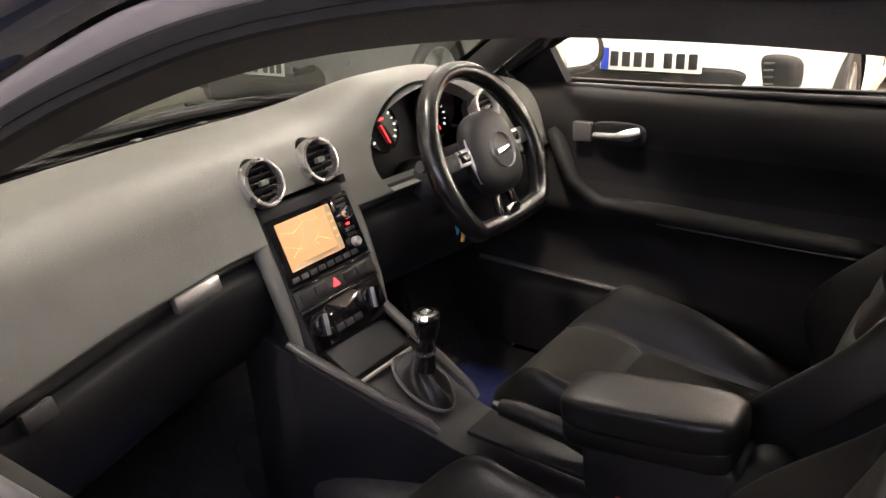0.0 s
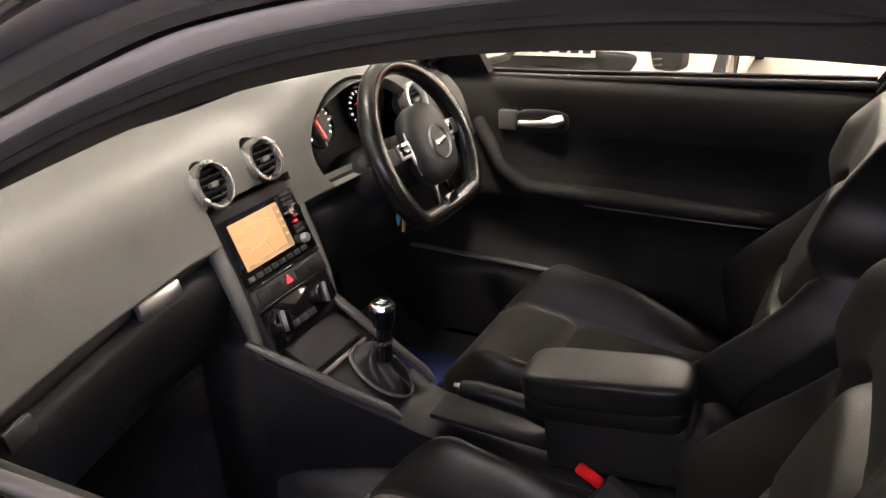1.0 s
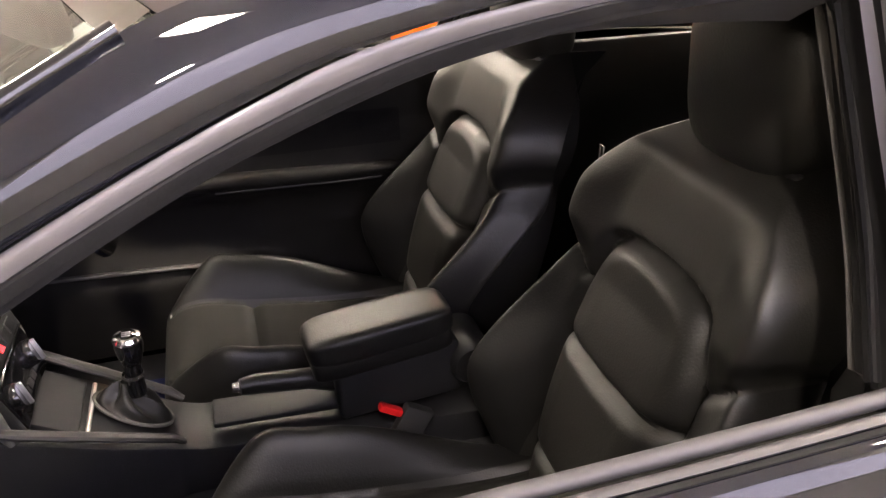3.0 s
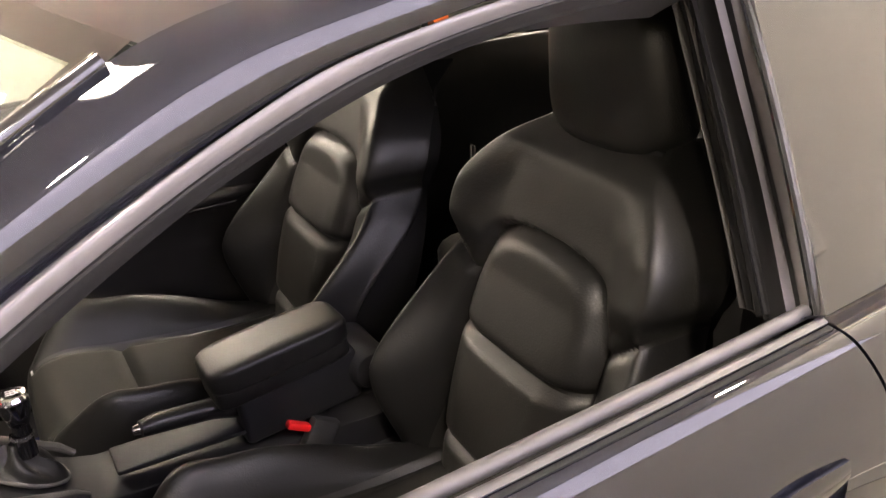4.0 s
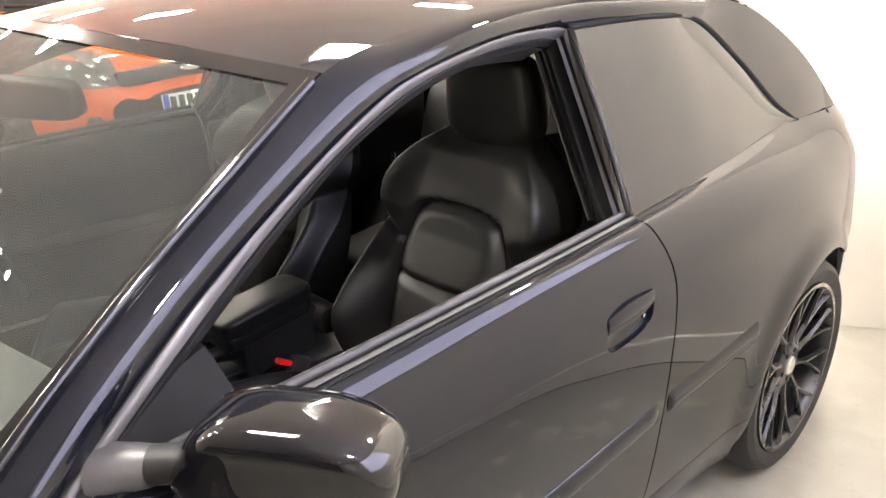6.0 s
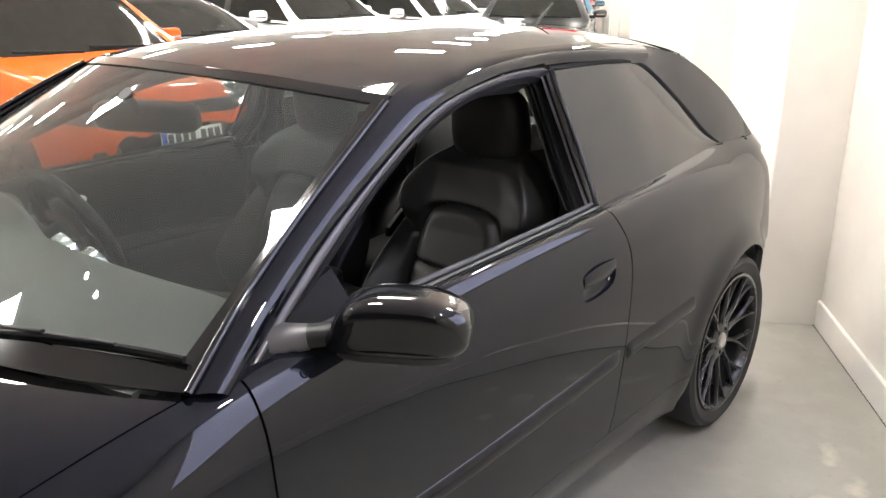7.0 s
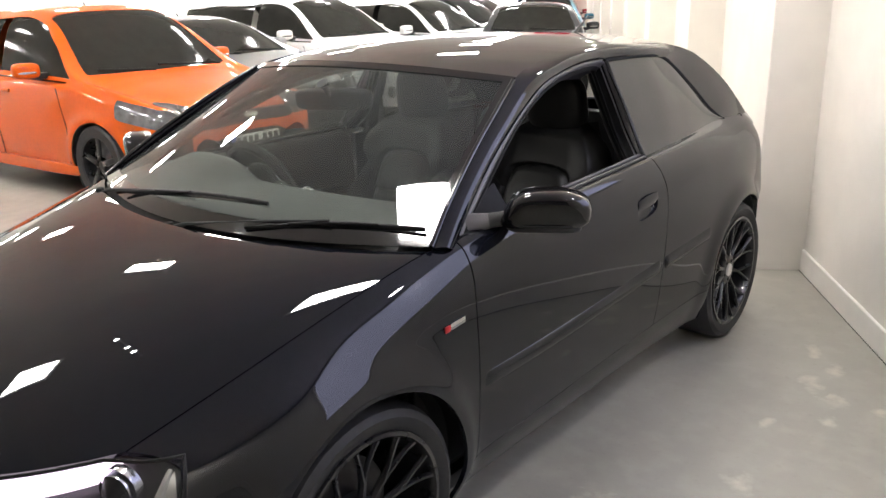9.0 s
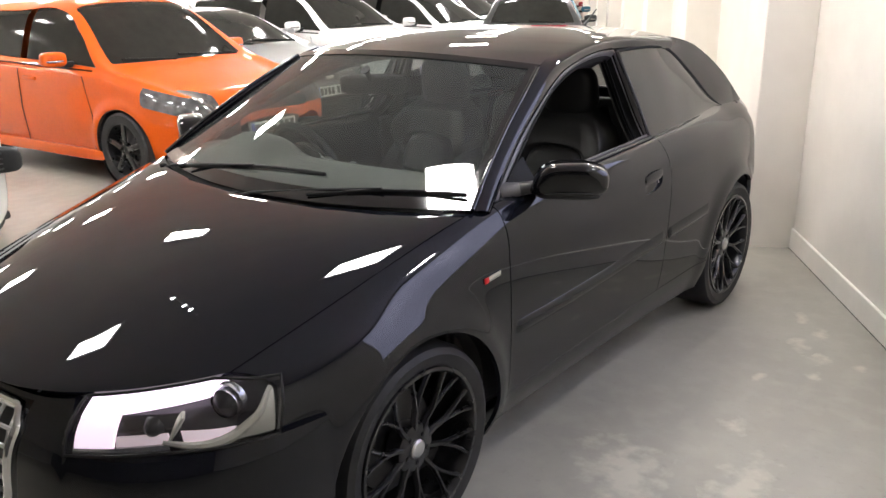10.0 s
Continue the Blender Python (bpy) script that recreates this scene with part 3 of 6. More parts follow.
C_IN = [(0.602, 2.270, 1.311), (0.634, 2.450, 1.185), (0.668, 2.610, 1.062), (0.704, 2.695, 0.996)]
C_OUT = [(0.556, 2.330, 1.362), (0.604, 2.560, 1.306), (0.646, 2.840, 1.160), (0.684, 3.062, 0.978)]


def ruled(a, b, bulge, skew=1.0):
    def P(u, v):
        p, q = curve3(a, u), curve3(b, u)
        out = np.stack([np.ones_like(u) * 0.75, np.zeros_like(u), np.ones_like(u) * 0.66], -1)
        return p + (q - p) * v[..., None] + out * (bulge * np.sin(math.pi * v**skew))[..., None]
    return P


for mir in (False, True):
    part("roof_rail", sheet(ruled(RAIL_F, RAIL_E, 0.021, 0.72), 110, 20, mirror=mir, thick=0.01), PAINT, car)
    part("rear_pillar", sheet(ruled(C_IN, C_OUT, 0.005), 50, 14, mirror=mir, thick=0.01), PAINT, car)

# roof, with a bowed front edge and a crown
ROOF_E = RAIL_E[4:] + [(0.584, 2.560, 1.318)]


def roof(u, v):
    e = curve3(ROOF_E, u)
    s = 2 * v - 1
    bow = spline([0, 0.5, 1], [-0.125, -0.02, 0.17], u)
    crown = spline([0, 0.15, 0.5, 1], [0.038, 0.034, 0.030, 0.040], u)
    return np.stack([e[..., 0] * s, e[..., 1] + bow * (1 - s**2), e[..., 2] + crown * (1 - np.abs(s) ** 2.2)], -1)


part("roof", sheet(roof, 70, 50, thick=0.012, centre=(0, 1.6, 0)), PAINT, car)


def bonnet(u, v):
    edge = side(0.463 - 0.823 * u, 0 * u) + np.array([-0.003, 0, 0.001])
    mid = curve3([(0, 0.235, 0.958), (0, -0.040, 0.905), (0, -0.300, 0.838), (0, -0.520, 0.764), (0, -0.700, 0.702)], u)
    s = 2 * v - 1
    w = 1 - np.abs(s) ** (2.2 + 0.8 * u)
    z = edge[..., 2] + (mid[..., 2] - edge[..., 2]) * w
    z = z + 0.016 * (1 - np.abs(s) ** 6) * np.sin(math.pi * np.clip(u, 0, 1)) ** 0.6      # the rolled edge beside the fender
    return np.stack([edge[..., 0] * s, edge[..., 1] + (mid[..., 1] - edge[..., 1]) * w, z], -1)


part("bonnet", sheet(bonnet, 60, 110, thick=0.012, centre=(0, 0, 0)), PAINT, car)


def screen(u, v):
    """The windscreen: u across from -1 to 1, v from its foot to its top."""
    s = u
    foot = np.stack([0.792 * s, 0.262 + 0.213 * s**2, 0.958 + 0.010 * s**2], -1)
    top = np.stack([0.620 * s, 0.997 + 0.118 * s**2, 1.372 - 0.037 * s**2], -1)
    p = foot + (top - foot) * v[..., None]
    p[..., 2] += 0.018 * np.sin(math.pi * v) * (1 - s**2)
    return p


w = part("windscreen", sheet(screen, 50, 24, u=(-1, 1), centre=(0, 1.3, 0.6)), WS_GLASS, car)
w.visible_shadow = False


def shifted(P, d):
    return lambda u, v: P(u, v) + np.array(d)


for a, b, c, d in ((-1, -0.955, 0, 1), (0.955, 1, 0, 1), (-0.955, 0.955, 0.955, 1), (-0.955, 0.955, 0, 0.07)):
    part("windscreen_border", sheet(shifted(screen, (0, -0.001, 0.003)), 40, 20, u=(a, b), v=(c, d)), BLACK_GLOSS, car)
# bright strip beside the windscreen
for sg in (1, -1):
    pts = curve3([(x * sg, y - 0.004, z + 0.004) for x, y, z in RAIL_E[:5]], np.linspace(0, 1, 30))
    part("windscreen_trim", tube(pts[:-1], 0.0075, 16), BLACK_GLOSS, car)


def cowl(u, v):
    s = u
    a = np.stack([0.770 * s, 0.205 + 0.225 * np.abs(s) ** 2.3, 0.925 + 0.012 * s**2], -1)
    b = np.stack([0.790 * s, 0.275 + 0.205 * s**2, 0.950 + 0.006 * s**2], -1)
    p = a + (b - a) * v[..., None]
    p[..., 2] -= 0.02 * np.sin(math.pi * v)
    return p


part("scuttle_panel", sheet(cowl, 50, 8, u=(-1, 1), centre=(0, 0.2, 0)), RUBBER, car)

# quarter windows


def quarter_sheet(u, v):
    p = curve3([inboard((0.627, 1.694, 1.345)), inboard((0.618, 1.880, 1.342), 0.02), (0.609, 2.070, 1.334), (0.598, 2.262, 1.308), (0.632, 2.450, 1.188), (0.668, 2.610, 1.064), (0.704, 2.690, 1.004)], u)
    q = side(1.700 + 0.990 * u, 0 * u) + np.array([0, 0, -0.003])
    out = np.array([0.02, 0, 0.008])
    return p + (q - p) * v[..., None] + out * (0.35 * np.sin(math.pi * v))[..., None]


for mir in (False, True):
    qg = part("quarter_window", sheet(quarter_sheet, 60, 20, mirror=mir, thick=0.0 if mir else 0.006), REAR_GLASS if mir else TINT_GLASS, car)
    qg.visible_shadow = not mir
    loop = [np.array(quarter_sheet(np.array([a]), np.array([b]))[0]) * ((-1 if mir else 1), 1, 1) for a, b in
            [(t, 0.0) for t in np.linspace(0, 1, 34)]]
    part("window_seal", tube(loop, 0.007, 8), RUBBER, qg)
    front = [np.array(quarter_sheet(np.array([0.004]), np.array([b]))[0]) * ((-1 if mir else 1), 1, 1) for b in np.linspace(0, 1, 20)]
    part("edge_bead", tube(front, 0.005, 8), BLACK_PLASTIC, qg)

# door frames round the side windows
for mir in (False, True):
    sg = -1 if mir else 1
    half = [tuple(np.array(f) * 0.42 + np.array(g) * 0.58) for f, g in zip(FRM, WIN)]
    part("door_frame", sheet(ruled(FRM[:9], half[:9], 0.004), 90, 6, mirror=mir, thick=0.02), FRAME_GREY, car)
    rear = [tuple(np.array(f) * 0.56 + np.array(g) * 0.44) for f, g in zip(FRM, WIN)]
    part("frame_upright", sheet(ruled(FRM[8:], rear[8:], 0.005), 30, 6, mirror=mir, thick=0.02), FRAME_GREY, car)
    part("upright_rubber", sheet(ruled(rear[8:], [tuple(np.array(g) * 1.1 - np.array(f) * 0.1) for f, g in zip(FRM[8:], WIN[8:])], 0.008), 30, 8, mirror=mir, thick=0.01), RUBBER, car)
    inner = [(g[0] - 0.012 - 0.1 * (f[0] - g[0]), g[1] + 0.006, g[2] - 0.002) for f, g in zip(FRM[8:], WIN[8:])]
    part("pillar_lining", sheet(ruled(inner, [(x - 0.026, y + 0.006, z - 0.006) for x, y, z in inner], 0.004), 30, 6, mirror=mir, thick=0.012), PILLAR_GREY, car)
    deep = [(x - 0.035, y + 0.0, z - 0.004) for x, y, z in WIN]
    part("window_channel", sheet(ruled(half[:9], WIN[:9], 0.006), 90, 4, mirror=mir, thick=0.004), RUBBER, car)
    part("frame_reveal", sheet(ruled(WIN, deep, 0.0), 90, 3, mirror=mir), RUBBER, car)
    pts = curve3([(x * sg - 0.012 * sg, y, z) for x, y, z in WIN], np.linspace(0, 1, 70))
    part("window_seal", tube(pts, 0.009, 8), RUBBER, car)
    # belt-line strip along the top of the door
    ys = np.linspace(0.66, 1.70, 40)
    top = side(ys, 0.0 * ys)
    part("belt_seal", tube([(sg * (x - 0.016), y, z + (0.004 if sg > 0 else -0.008)) for x, y, z in top], 0.008, 16, 1.0), BELT, car)
    part("belt_trim", sheet(lambda u, v: side(0.66 + 1.04 * u, 0.062 * v) + np.array([0.0, 0, 0.005]) + np.stack([0 * u, 0 * u, 0.003 * np.sin(math.pi * v)], -1), 60, 8, mirror=mir, thick=0.006), BELT, car)
    part("belt_lip", sheet(lambda u, v: side(0.66 + 1.04 * u, 0.062 + 0.026 * v) + np.array([0.0, 0, 0.002]), 60, 3, mirror=mir, thick=0.003), RUBBER, car)
    # sail panel in front of the window, behind the mirror
    tri = [Vector((0.798 * sg, 0.590, 0.962)), Vector((0.752 * sg, 0.775, 1.056)), Vector((0.752 * sg, 0.815, 1.070)), Vector((0.79 * sg, 0.84, 0.985)), Vector((0.798 * sg, 0.62, 0.968))]
    bm = mesh_of(tri + [v - Vector((0.03 * sg, 0, 0)) for v in tri], [[0, 1, 2, 3, 4], [9, 8, 7, 6, 5], [0, 5, 6, 1], [1, 6, 7, 2], [2, 7, 8, 3], [3, 8, 9, 4], [4, 9, 5, 0]])
    bmesh.ops.recalc_face_normals(bm, faces=bm.faces)
    part("mirror_sail", bm, RUBBER, car)

# lining lip inside the frame, and the body pillar behind the door
    lip = [(0.650, 0.830, 1.085), (0.615, 0.900, 1.125), (0.580, 1.000, 1.168), (0.550, 1.100, 1.208), (0.530, 1.200, 1.238), (0.515, 1.320, 1.261), (0.505, 1.460, 1.274), (0.500, 1.600, 1.274), (0.500, 1.720, 1.268)]
    part("frame_lining", sheet(ruled([(x - 0.014, y, z - 0.004) for x, y, z in WIN[1:9]], lip[1:], 0.008), 60, 8, mirror=mir, thick=0.02, centre=(0, 1.3, 2.5)), LINER, car)
    part("door_pillar", prism([(0, 0), (0.05, 0), (0.05, 0.345), (0, 0.345)], 0.03, Matrix.Translation((0.690 * sg, 1.735, 0.985)) @ Matrix(((0, -0.37 * sg, sg, 0), (1, 0, 0, 0), (0, 0.93, 0, 0), (0, 0, 0, 1))), 0.004), RUBBER, car)

# driver's window is up; the passenger's is down in the door
dg = part("side_window", sheet(ruled([(x, y, z) for x, y, z in WIN[1:9]], [(0.785 - 0.002 * k, 0.79 + 0.122 * k, 0.985) for k in range(8)], 0.012), 40, 12, mirror=True), SIDE_GLASS, car)
dg.visible_shadow = False


# nose: front bumper, with holes for the lamps and the grille
PLAN = [(0.0, -0.765), (0.16, -0.762), (0.32, -0.745), (0.48, -0.710), (0.63, -0.640), (0.755, -0.520), (0.825, -0.390), (0.850, -0.300), (0.862, -0.205)]


def nose_at(u, z, lift=0.0):
    pl = np.array(PLAN)
    k = np.linspace(0, 1, len(pl))
    a = np.abs(u)
    x, y = spline(k, pl[:, 0], a), spline(k, pl[:, 1], a)
    dx, dy = (spline(k, pl[:, i], np.clip(a + 0.01, 0, 1.02)) - spline(k, pl[:, i], a - 0.01) for i in (0, 1))
    n = np.hypot(dx, dy)
    nx, ny = dy / n, -dx / n
    d = spline([0.16, 0.25, 0.40, 0.50, 0.585, 0.65, 0.72, 0.76], [0.07, 0.02, 0.0, 0.0, 0.022, 0.07, 0.135, 0.18], z)
    d = d * spline([0, 0.5, 0.75, 1.0], [1.0, 1.0, 0.55, 0.22], a) - lift
    return np.stack([(x - nx * d) * np.where(u < 0, -1, 1), y - ny * d, z], -1)


BUMP_TOP = lambda u: np.interp(np.abs(u), [0, 0.352, 0.368, 0.45, 0.56, 0.7, 0.83, 1.0], [0.698, 0.697, 0.583, 0.594, 0.603, 0.602, 0.606, 0.608])  # noqa: E731
nose = lambda u, v: nose_at(u, 0.17 + (BUMP_TOP(u) - 0.17) * v)  # noqa: E731
tip = lambda p: np.maximum(np.abs(p[:, 0]) - (0.30 - 0.10 * np.clip((0.45 - p[:, 2]) / 0.25, 0, 1)), np.maximum(p[:, 2] - 0.665, 0.255 - p[:, 2]))  # noqa: E731
intake = lambda p: np.maximum(np.abs(np.abs(p[:, 0]) - 0.535) - 0.13, np.abs(p[:, 2] - 0.33) - 0.085)  # noqa: E731
part("front_bumper", sheet(nose, 140, 46, [tip, intake, arch(FRONT)], u=(-1, 1), thick=0.03, centre=(0, 0.2, 0.5)), PAINT, car)
part("bumper_backing", sheet(lambda u, v: nose_at(u, 0.18 + 0.5 * v, -0.075), 60, 12, [arch(FRONT, 0.4)], u=(-0.9, 0.9), centre=(0, 0.2, 0.5)), BLACK_PLASTIC, car)
# grille: bright frame and slats
grille = part("grille", sheet(lambda u, v: nose_at(u * 0.40, 0.25 + 0.42 * v, -0.05), 20, 10, u=(-1, 1), centre=(0, 0.2, 0.5)), BLACK_PLASTIC, car, "upright single-frame radiator grille with chrome surround")
ring = [(-0.265, 0.655), (0.265, 0.655), (0.30, 0.615), (0.298, 0.46), (0.20, 0.265), (-0.20, 0.265), (-0.298, 0.46), (-0.30, 0.615)]


def nose_xz(x, z, lift=0.0):
    us = np.linspace(0, 0.6, 200)
    xs = nose_at(us, np.full(200, z), lift)[:, 0]
    u = np.interp(abs(x), xs, us)
    p = nose_at(np.array([u]), np.array([z]), lift)[0]
    return Vector((math.copysign(p[0], x) if x else 0.0, p[1], p[2]))


loop = []
for (x0, z0), (x1, z1) in zip(ring, ring[1:] + ring[:1]):
    loop += [nose_xz(x0 + (x1 - x0) * t, z0 + (z1 - z0) * t, 0.004) for t in np.linspace(0.05, 0.95, 8)]
part("grille_surround", tube(loop, 0.013, 10, closed=True, side=(0, -1, 0)), CHROME, grille)
for k in range(9):
    z = 0.30 + 0.042 * k
    half = np.interp(z, [0.265, 0.46, 0.66], [0.20, 0.29, 0.28])
    part("grille_slat", tube([nose_xz(x, z, -0.014) for x in np.linspace(-half, half, 15)], 0.006, 6), SILVER, grille)
for k in range(-4, 5):
    part("grille_bar", tube([nose_xz(0.062 * k, z, -0.018) for z in np.linspace(0.29 if abs(k) < 4 else 0.40, 0.645, 10)], 0.005, 6), SILVER, grille)
part("badge_plate", tube([nose_xz(x, 0.585, 0.004) for x in np.linspace(-0.085, 0.085, 9)], 0.02, 8, 0.3), CHROME, grille)
for sg in (1, -1):
    inl = part("lower_intake", sheet(lambda u, v: nose_at(u, 0.245 + 0.17 * v, -0.035), 16, 6, u=(0.42, 0.66), mirror=sg < 0, centre=(0, 0.2, 0.5)), BLACK_PLASTIC, car)
    for z in (0.285, 0.33, 0.375):
        part("intake_slat", tube([nose_xz(sg * x, z, -0.02) for x in np.linspace(0.41, 0.66, 9)], 0.006, 6), BLACK_GLOSS, inl)

# headlamps: from the bumper's upper edge to the bonnet's front edge
LAMP_IN = material("lamp_reflector", (0.55, 0.55, 0.58), 0.18, 0.9, rough_vary=0.06)
LAMP_DARK = material("lamp_bezel_dark", (0.02, 0.02, 0.022), 0.3, vary=0.2)
DRL = glow("daytime_light", (1.0, 0.82, 0.92), 1.7)
DRL_SOFT = glow("daytime_light_soft", (1.0, 0.80, 0.88), 0.72)
# faint emission painting the strip's reflected light onto the lower reflectors
REFLECTED_GLOW = glow("painted_reflected_glow", (1.0, 0.82, 0.85), 0.17)
AMBER = material("indicator_grey", (0.42, 0.41, 0.36), 0.25, 0.2, vary=0.1)


def smooth01(t):
    t = np.clip(t, 0, 1)
    return t * t * (3 - 2 * t)


def lamp_at(a, v, lift=0.0):
    """A point of the lamp's front: a from the grille side outward, v from the lower edge up."""
    a, v = np.broadcast_arrays(np.asarray(a, float), np.asarray(v, float))
    ul = 0.372 + 0.446 * a
    low = nose_at(ul, spline([0.37, 0.45, 0.56, 0.70, 0.82], [0.588, 0.598, 0.607, 0.606, 0.609], ul))
    k = np.clip(a / 0.80, 0, 1)
    x = 0.462 + (0.692 - 0.462) * k
    up = bonnet(np.ones_like(a), 0.5 + 0.5 * x / 0.692)
    ut = 0.70 + 0.18 * np.clip((a - 0.8) / 0.2, 0, 1)
    side_top = nose_at(ut, 0.742 + 0 * a)
    b = smooth01((a - 0.72) / 0.16)
    top = up * (1 - b)[..., None] + side_top * b[..., None] - np.array([0, 0.006, 0.006])
    n = np.stack([0.35 + 0.55 * a, -0.9 + 0.5 * a, 0.35 + 0 * a], -1)
    return low + (top - low) * v[..., None] + n * (0.022 * np.sin(math.pi * v) + lift)[..., None]


for mir in (False, True):
    sg = -1 if mir else 1
    kw = dict(mirror=mir, centre=(0, 0.2, 0.5))
    lamp = part("headlamp", sheet(lambda a, v: lamp_at(a, v, -0.05), 40, 12, **kw), LAMP_DARK, car, "swept-back headlamp with bright daytime light strip")
    flip = lambda v: Vector((v[0] * sg, v[1], v[2]))  # noqa: E731
    lens = part("lens", sheet(lamp_at, 50, 14, thick=0.045, **kw), LENS, lamp)
    lens.visible_shadow = False
    at = lambda a, v, l: flip(lamp_at(a, v, l))  # noqa: E731
    part("light_strip", sheet(lambda a, v: lamp_at(a, 0.97 - (0.34 - 0.20 * a) * (1 - v), -0.012), 30, 4, u=(0.03, 0.80), thick=0.01, **kw), DRL, lamp, "lit white daytime light strip")
    part("side_strip", sheet(lambda a, v: lamp_at(0.03 + a * (0.19 + 0.03 * v), 0.12 + 0.56 * v, -0.014), 20, 6, thick=0.01, **kw), DRL_SOFT, lamp)
    part("dark_pocket", sheet(lambda a, v: lamp_at(a, 0.36 + (0.28 - 0.22 * (a - 0.22)) * v, -0.026), 20, 4, u=(0.22, 0.52), thick=0.01, **kw), LAMP_DARK, lamp)
    part("low_reflector", sheet(lambda a, v: lamp_at(a, 0.13 + 0.17 * v, -0.016), 20, 4, u=(0.235, 0.46), thick=0.02, **kw), REFLECTED_GLOW, lamp, "lower reflector with reflected lamp light painted as a glow")
    part("low_reflector", sheet(lambda a, v: lamp_at(a, 0.12 + (0.20 - 0.25 * (a - 0.52)) * v, -0.014), 20, 4, u=(0.52, 0.76), thick=0.02, **kw), REFLECTED_GLOW, lamp)
    part("lower_bezel", sheet(lambda a, v: lamp_at(a, 0.015 + 0.10 * v, -0.010), 20, 4, u=(0.03, 0.46), thick=0.01, **kw), LAMP_IN, lamp)
    part("fin", tube([at(0.46, 0.16, -0.02), at(0.50, 0.34, -0.014), at(0.535, 0.50, -0.012), at(0.55, 0.60, -0.02)], [0.006, 0.010, 0.011, 0.005], 8, 0.5), AMBER, lamp)
    for a, v, r in ((0.765, 0.64, 0.046), (0.42, 0.44, 0.034)):
        c = at(a, v, -0.030)
        m = look(c, c + Vector((0.35 * sg, -1, 0.0))) @ pose(0, 0, 0, 180, 0, 0)
        if a > 0.6:
            part("projector_ring", lathe([(r, 0.01), (r, -0.012), (r * 0.86, -0.018), (r * 0.8, 0.02)], 32, m), LAMP_IN, lamp)
        part("projector_bowl", lathe([(r * 0.8, 0.01), (r * 0.5, 0.03), (0.001, 0.04)], 24, m), LAMP_DARK, lamp)
    ks = np.linspace(0, 1, 16)
    pts = [at(a, v, -0.010) for a, v in zip(spline([0, 0.25, 0.5, 0.75, 1], [0.44, 0.58, 0.74, 0.87, 0.955], ks), spline([0, 0.25, 0.5, 0.75, 1], [0.16, 0.06, 0.14, 0.40, 0.84], ks))]
    part("curved_trim", tube(pts, [0.005 + 0.008 * math.sin(math.pi * k / 15) for k in range(16)], 8), AMBER, lamp)
    part("indicator", sheet(lambda a, v: lamp_at(0.70 + 0.27 * a, 0.07 + v * (0.03 + 0.70 * a**1.6), -0.018), 16, 6, thick=0.01, **kw), AMBER, lamp, "cream indicator lens")
    rim = [(t, 0.0) for t in np.linspace(0, 1, 12)] + [(1.0, t) for t in np.linspace(0, 1, 6)[1:]] + [(t, 1.0) for t in np.linspace(1, 0, 16)[1:]] + [(0.0, t) for t in np.linspace(1, 0, 6)[1:-1]]
    part("bezel_gap", tube([at(a, v, 0.0) for a, v in rim], 0.004, 6, closed=True), SEAM, lamp)


# tail: rear bumper, hatch, rear window, lights, spoiler
TAIL = [(0.0, 3.300), (0.25, 3.295), (0.44, 3.265), (0.58, 3.21), (0.69, 3.13), (0.76, 3.04), (0.815, 2.950)]


def tail_at(u, z, lift=0.0):
    pl = np.array(TAIL)
    k = np.linspace(0, 1, len(pl))
    a = np.abs(u)
    x, y = spline(k, pl[:, 0], a), spline(k, pl[:, 1], a)
    d = spline([0.17, 0.30, 0.50, 0.62, 0.75, 0.90, 1.0], [0.06, 0.0, 0.0, 0.03, 0.05, 0.09, 0.14], z) - lift
    s = spline([0.17, 0.6, 0.78, 0.9, 1.0], [0.97, 1.0, 0.980, 0.952, 0.87], z)
    return np.stack([x * s * np.where(u < 0, -1, 1), y - d * (1 - 0.75 * a**2), z], -1)


part("rear_bumper", sheet(lambda u, v: tail_at(u, 0.19 + 0.425 * v), 70, 20, u=(-1, 1), thick=0.02), PAINT, car)
part("tailgate", sheet(lambda u, v: tail_at(u, 0.62 + 0.38 * v), 60, 20, u=(-0.72, 0.72), thick=0.02), PAINT, car)
RED_LENS = material("red_lamp_lens", (0.35, 0.012, 0.012), 0.12, 0, 0.8, vary=0.1)
for sg in (False, True):
    part("rear_corner", sheet(lambda u, v: tail_at(u, 0.62 + 0.38 * v), 20, 20, [lambda p: np.maximum(0.76 - p[:, 2], p[:, 2] - 0.93)], u=(0.722, 1.0), mirror=sg, thick=0.02), PAINT, car)
    part("tail_lamp", sheet(lambda u, v: tail_at(u, 0.762 + 0.166 * v, 0.004), 20, 10, u=(0.55, 1.0), mirror=sg, thick=0.02), RED_LENS, car)
HATCH_E = [(0.598, 2.560, 1.314), (0.642, 2.836, 1.166), (0.680, 3.056, 0.992)]


def hatch(u, v):
    e = curve3(HATCH_E, u)
    s = 2 * v - 1
    return np.stack([e[..., 0] * s, e[..., 1] + (0.17 + 0.04 * u) * (1 - s**2), e[..., 2] + 0.035 * (1 - s**2) * (1 - u)], -1)


rg = part("tailgate_glass", sheet(hatch, 20, 30), REAR_GLASS, car)
rg.visible_shadow = False
part("roof_spoiler", sheet(lambda u, v: roof(1 + 0 * u, v) + np.stack([0 * u, 0.075 * u, -0.018 * u + 0.004], -1), 8, 40, v=(0.04, 0.96), thick=0.03, centre=(0, 2.6, 1)), PAINT, car)
part("roof_aerial", tube([(0, 2.50, 1.375), (0, 2.60, 1.43), (0, 2.66, 1.47)], [0.012, 0.005, 0.003], 8), BLACK_PLASTIC, car)
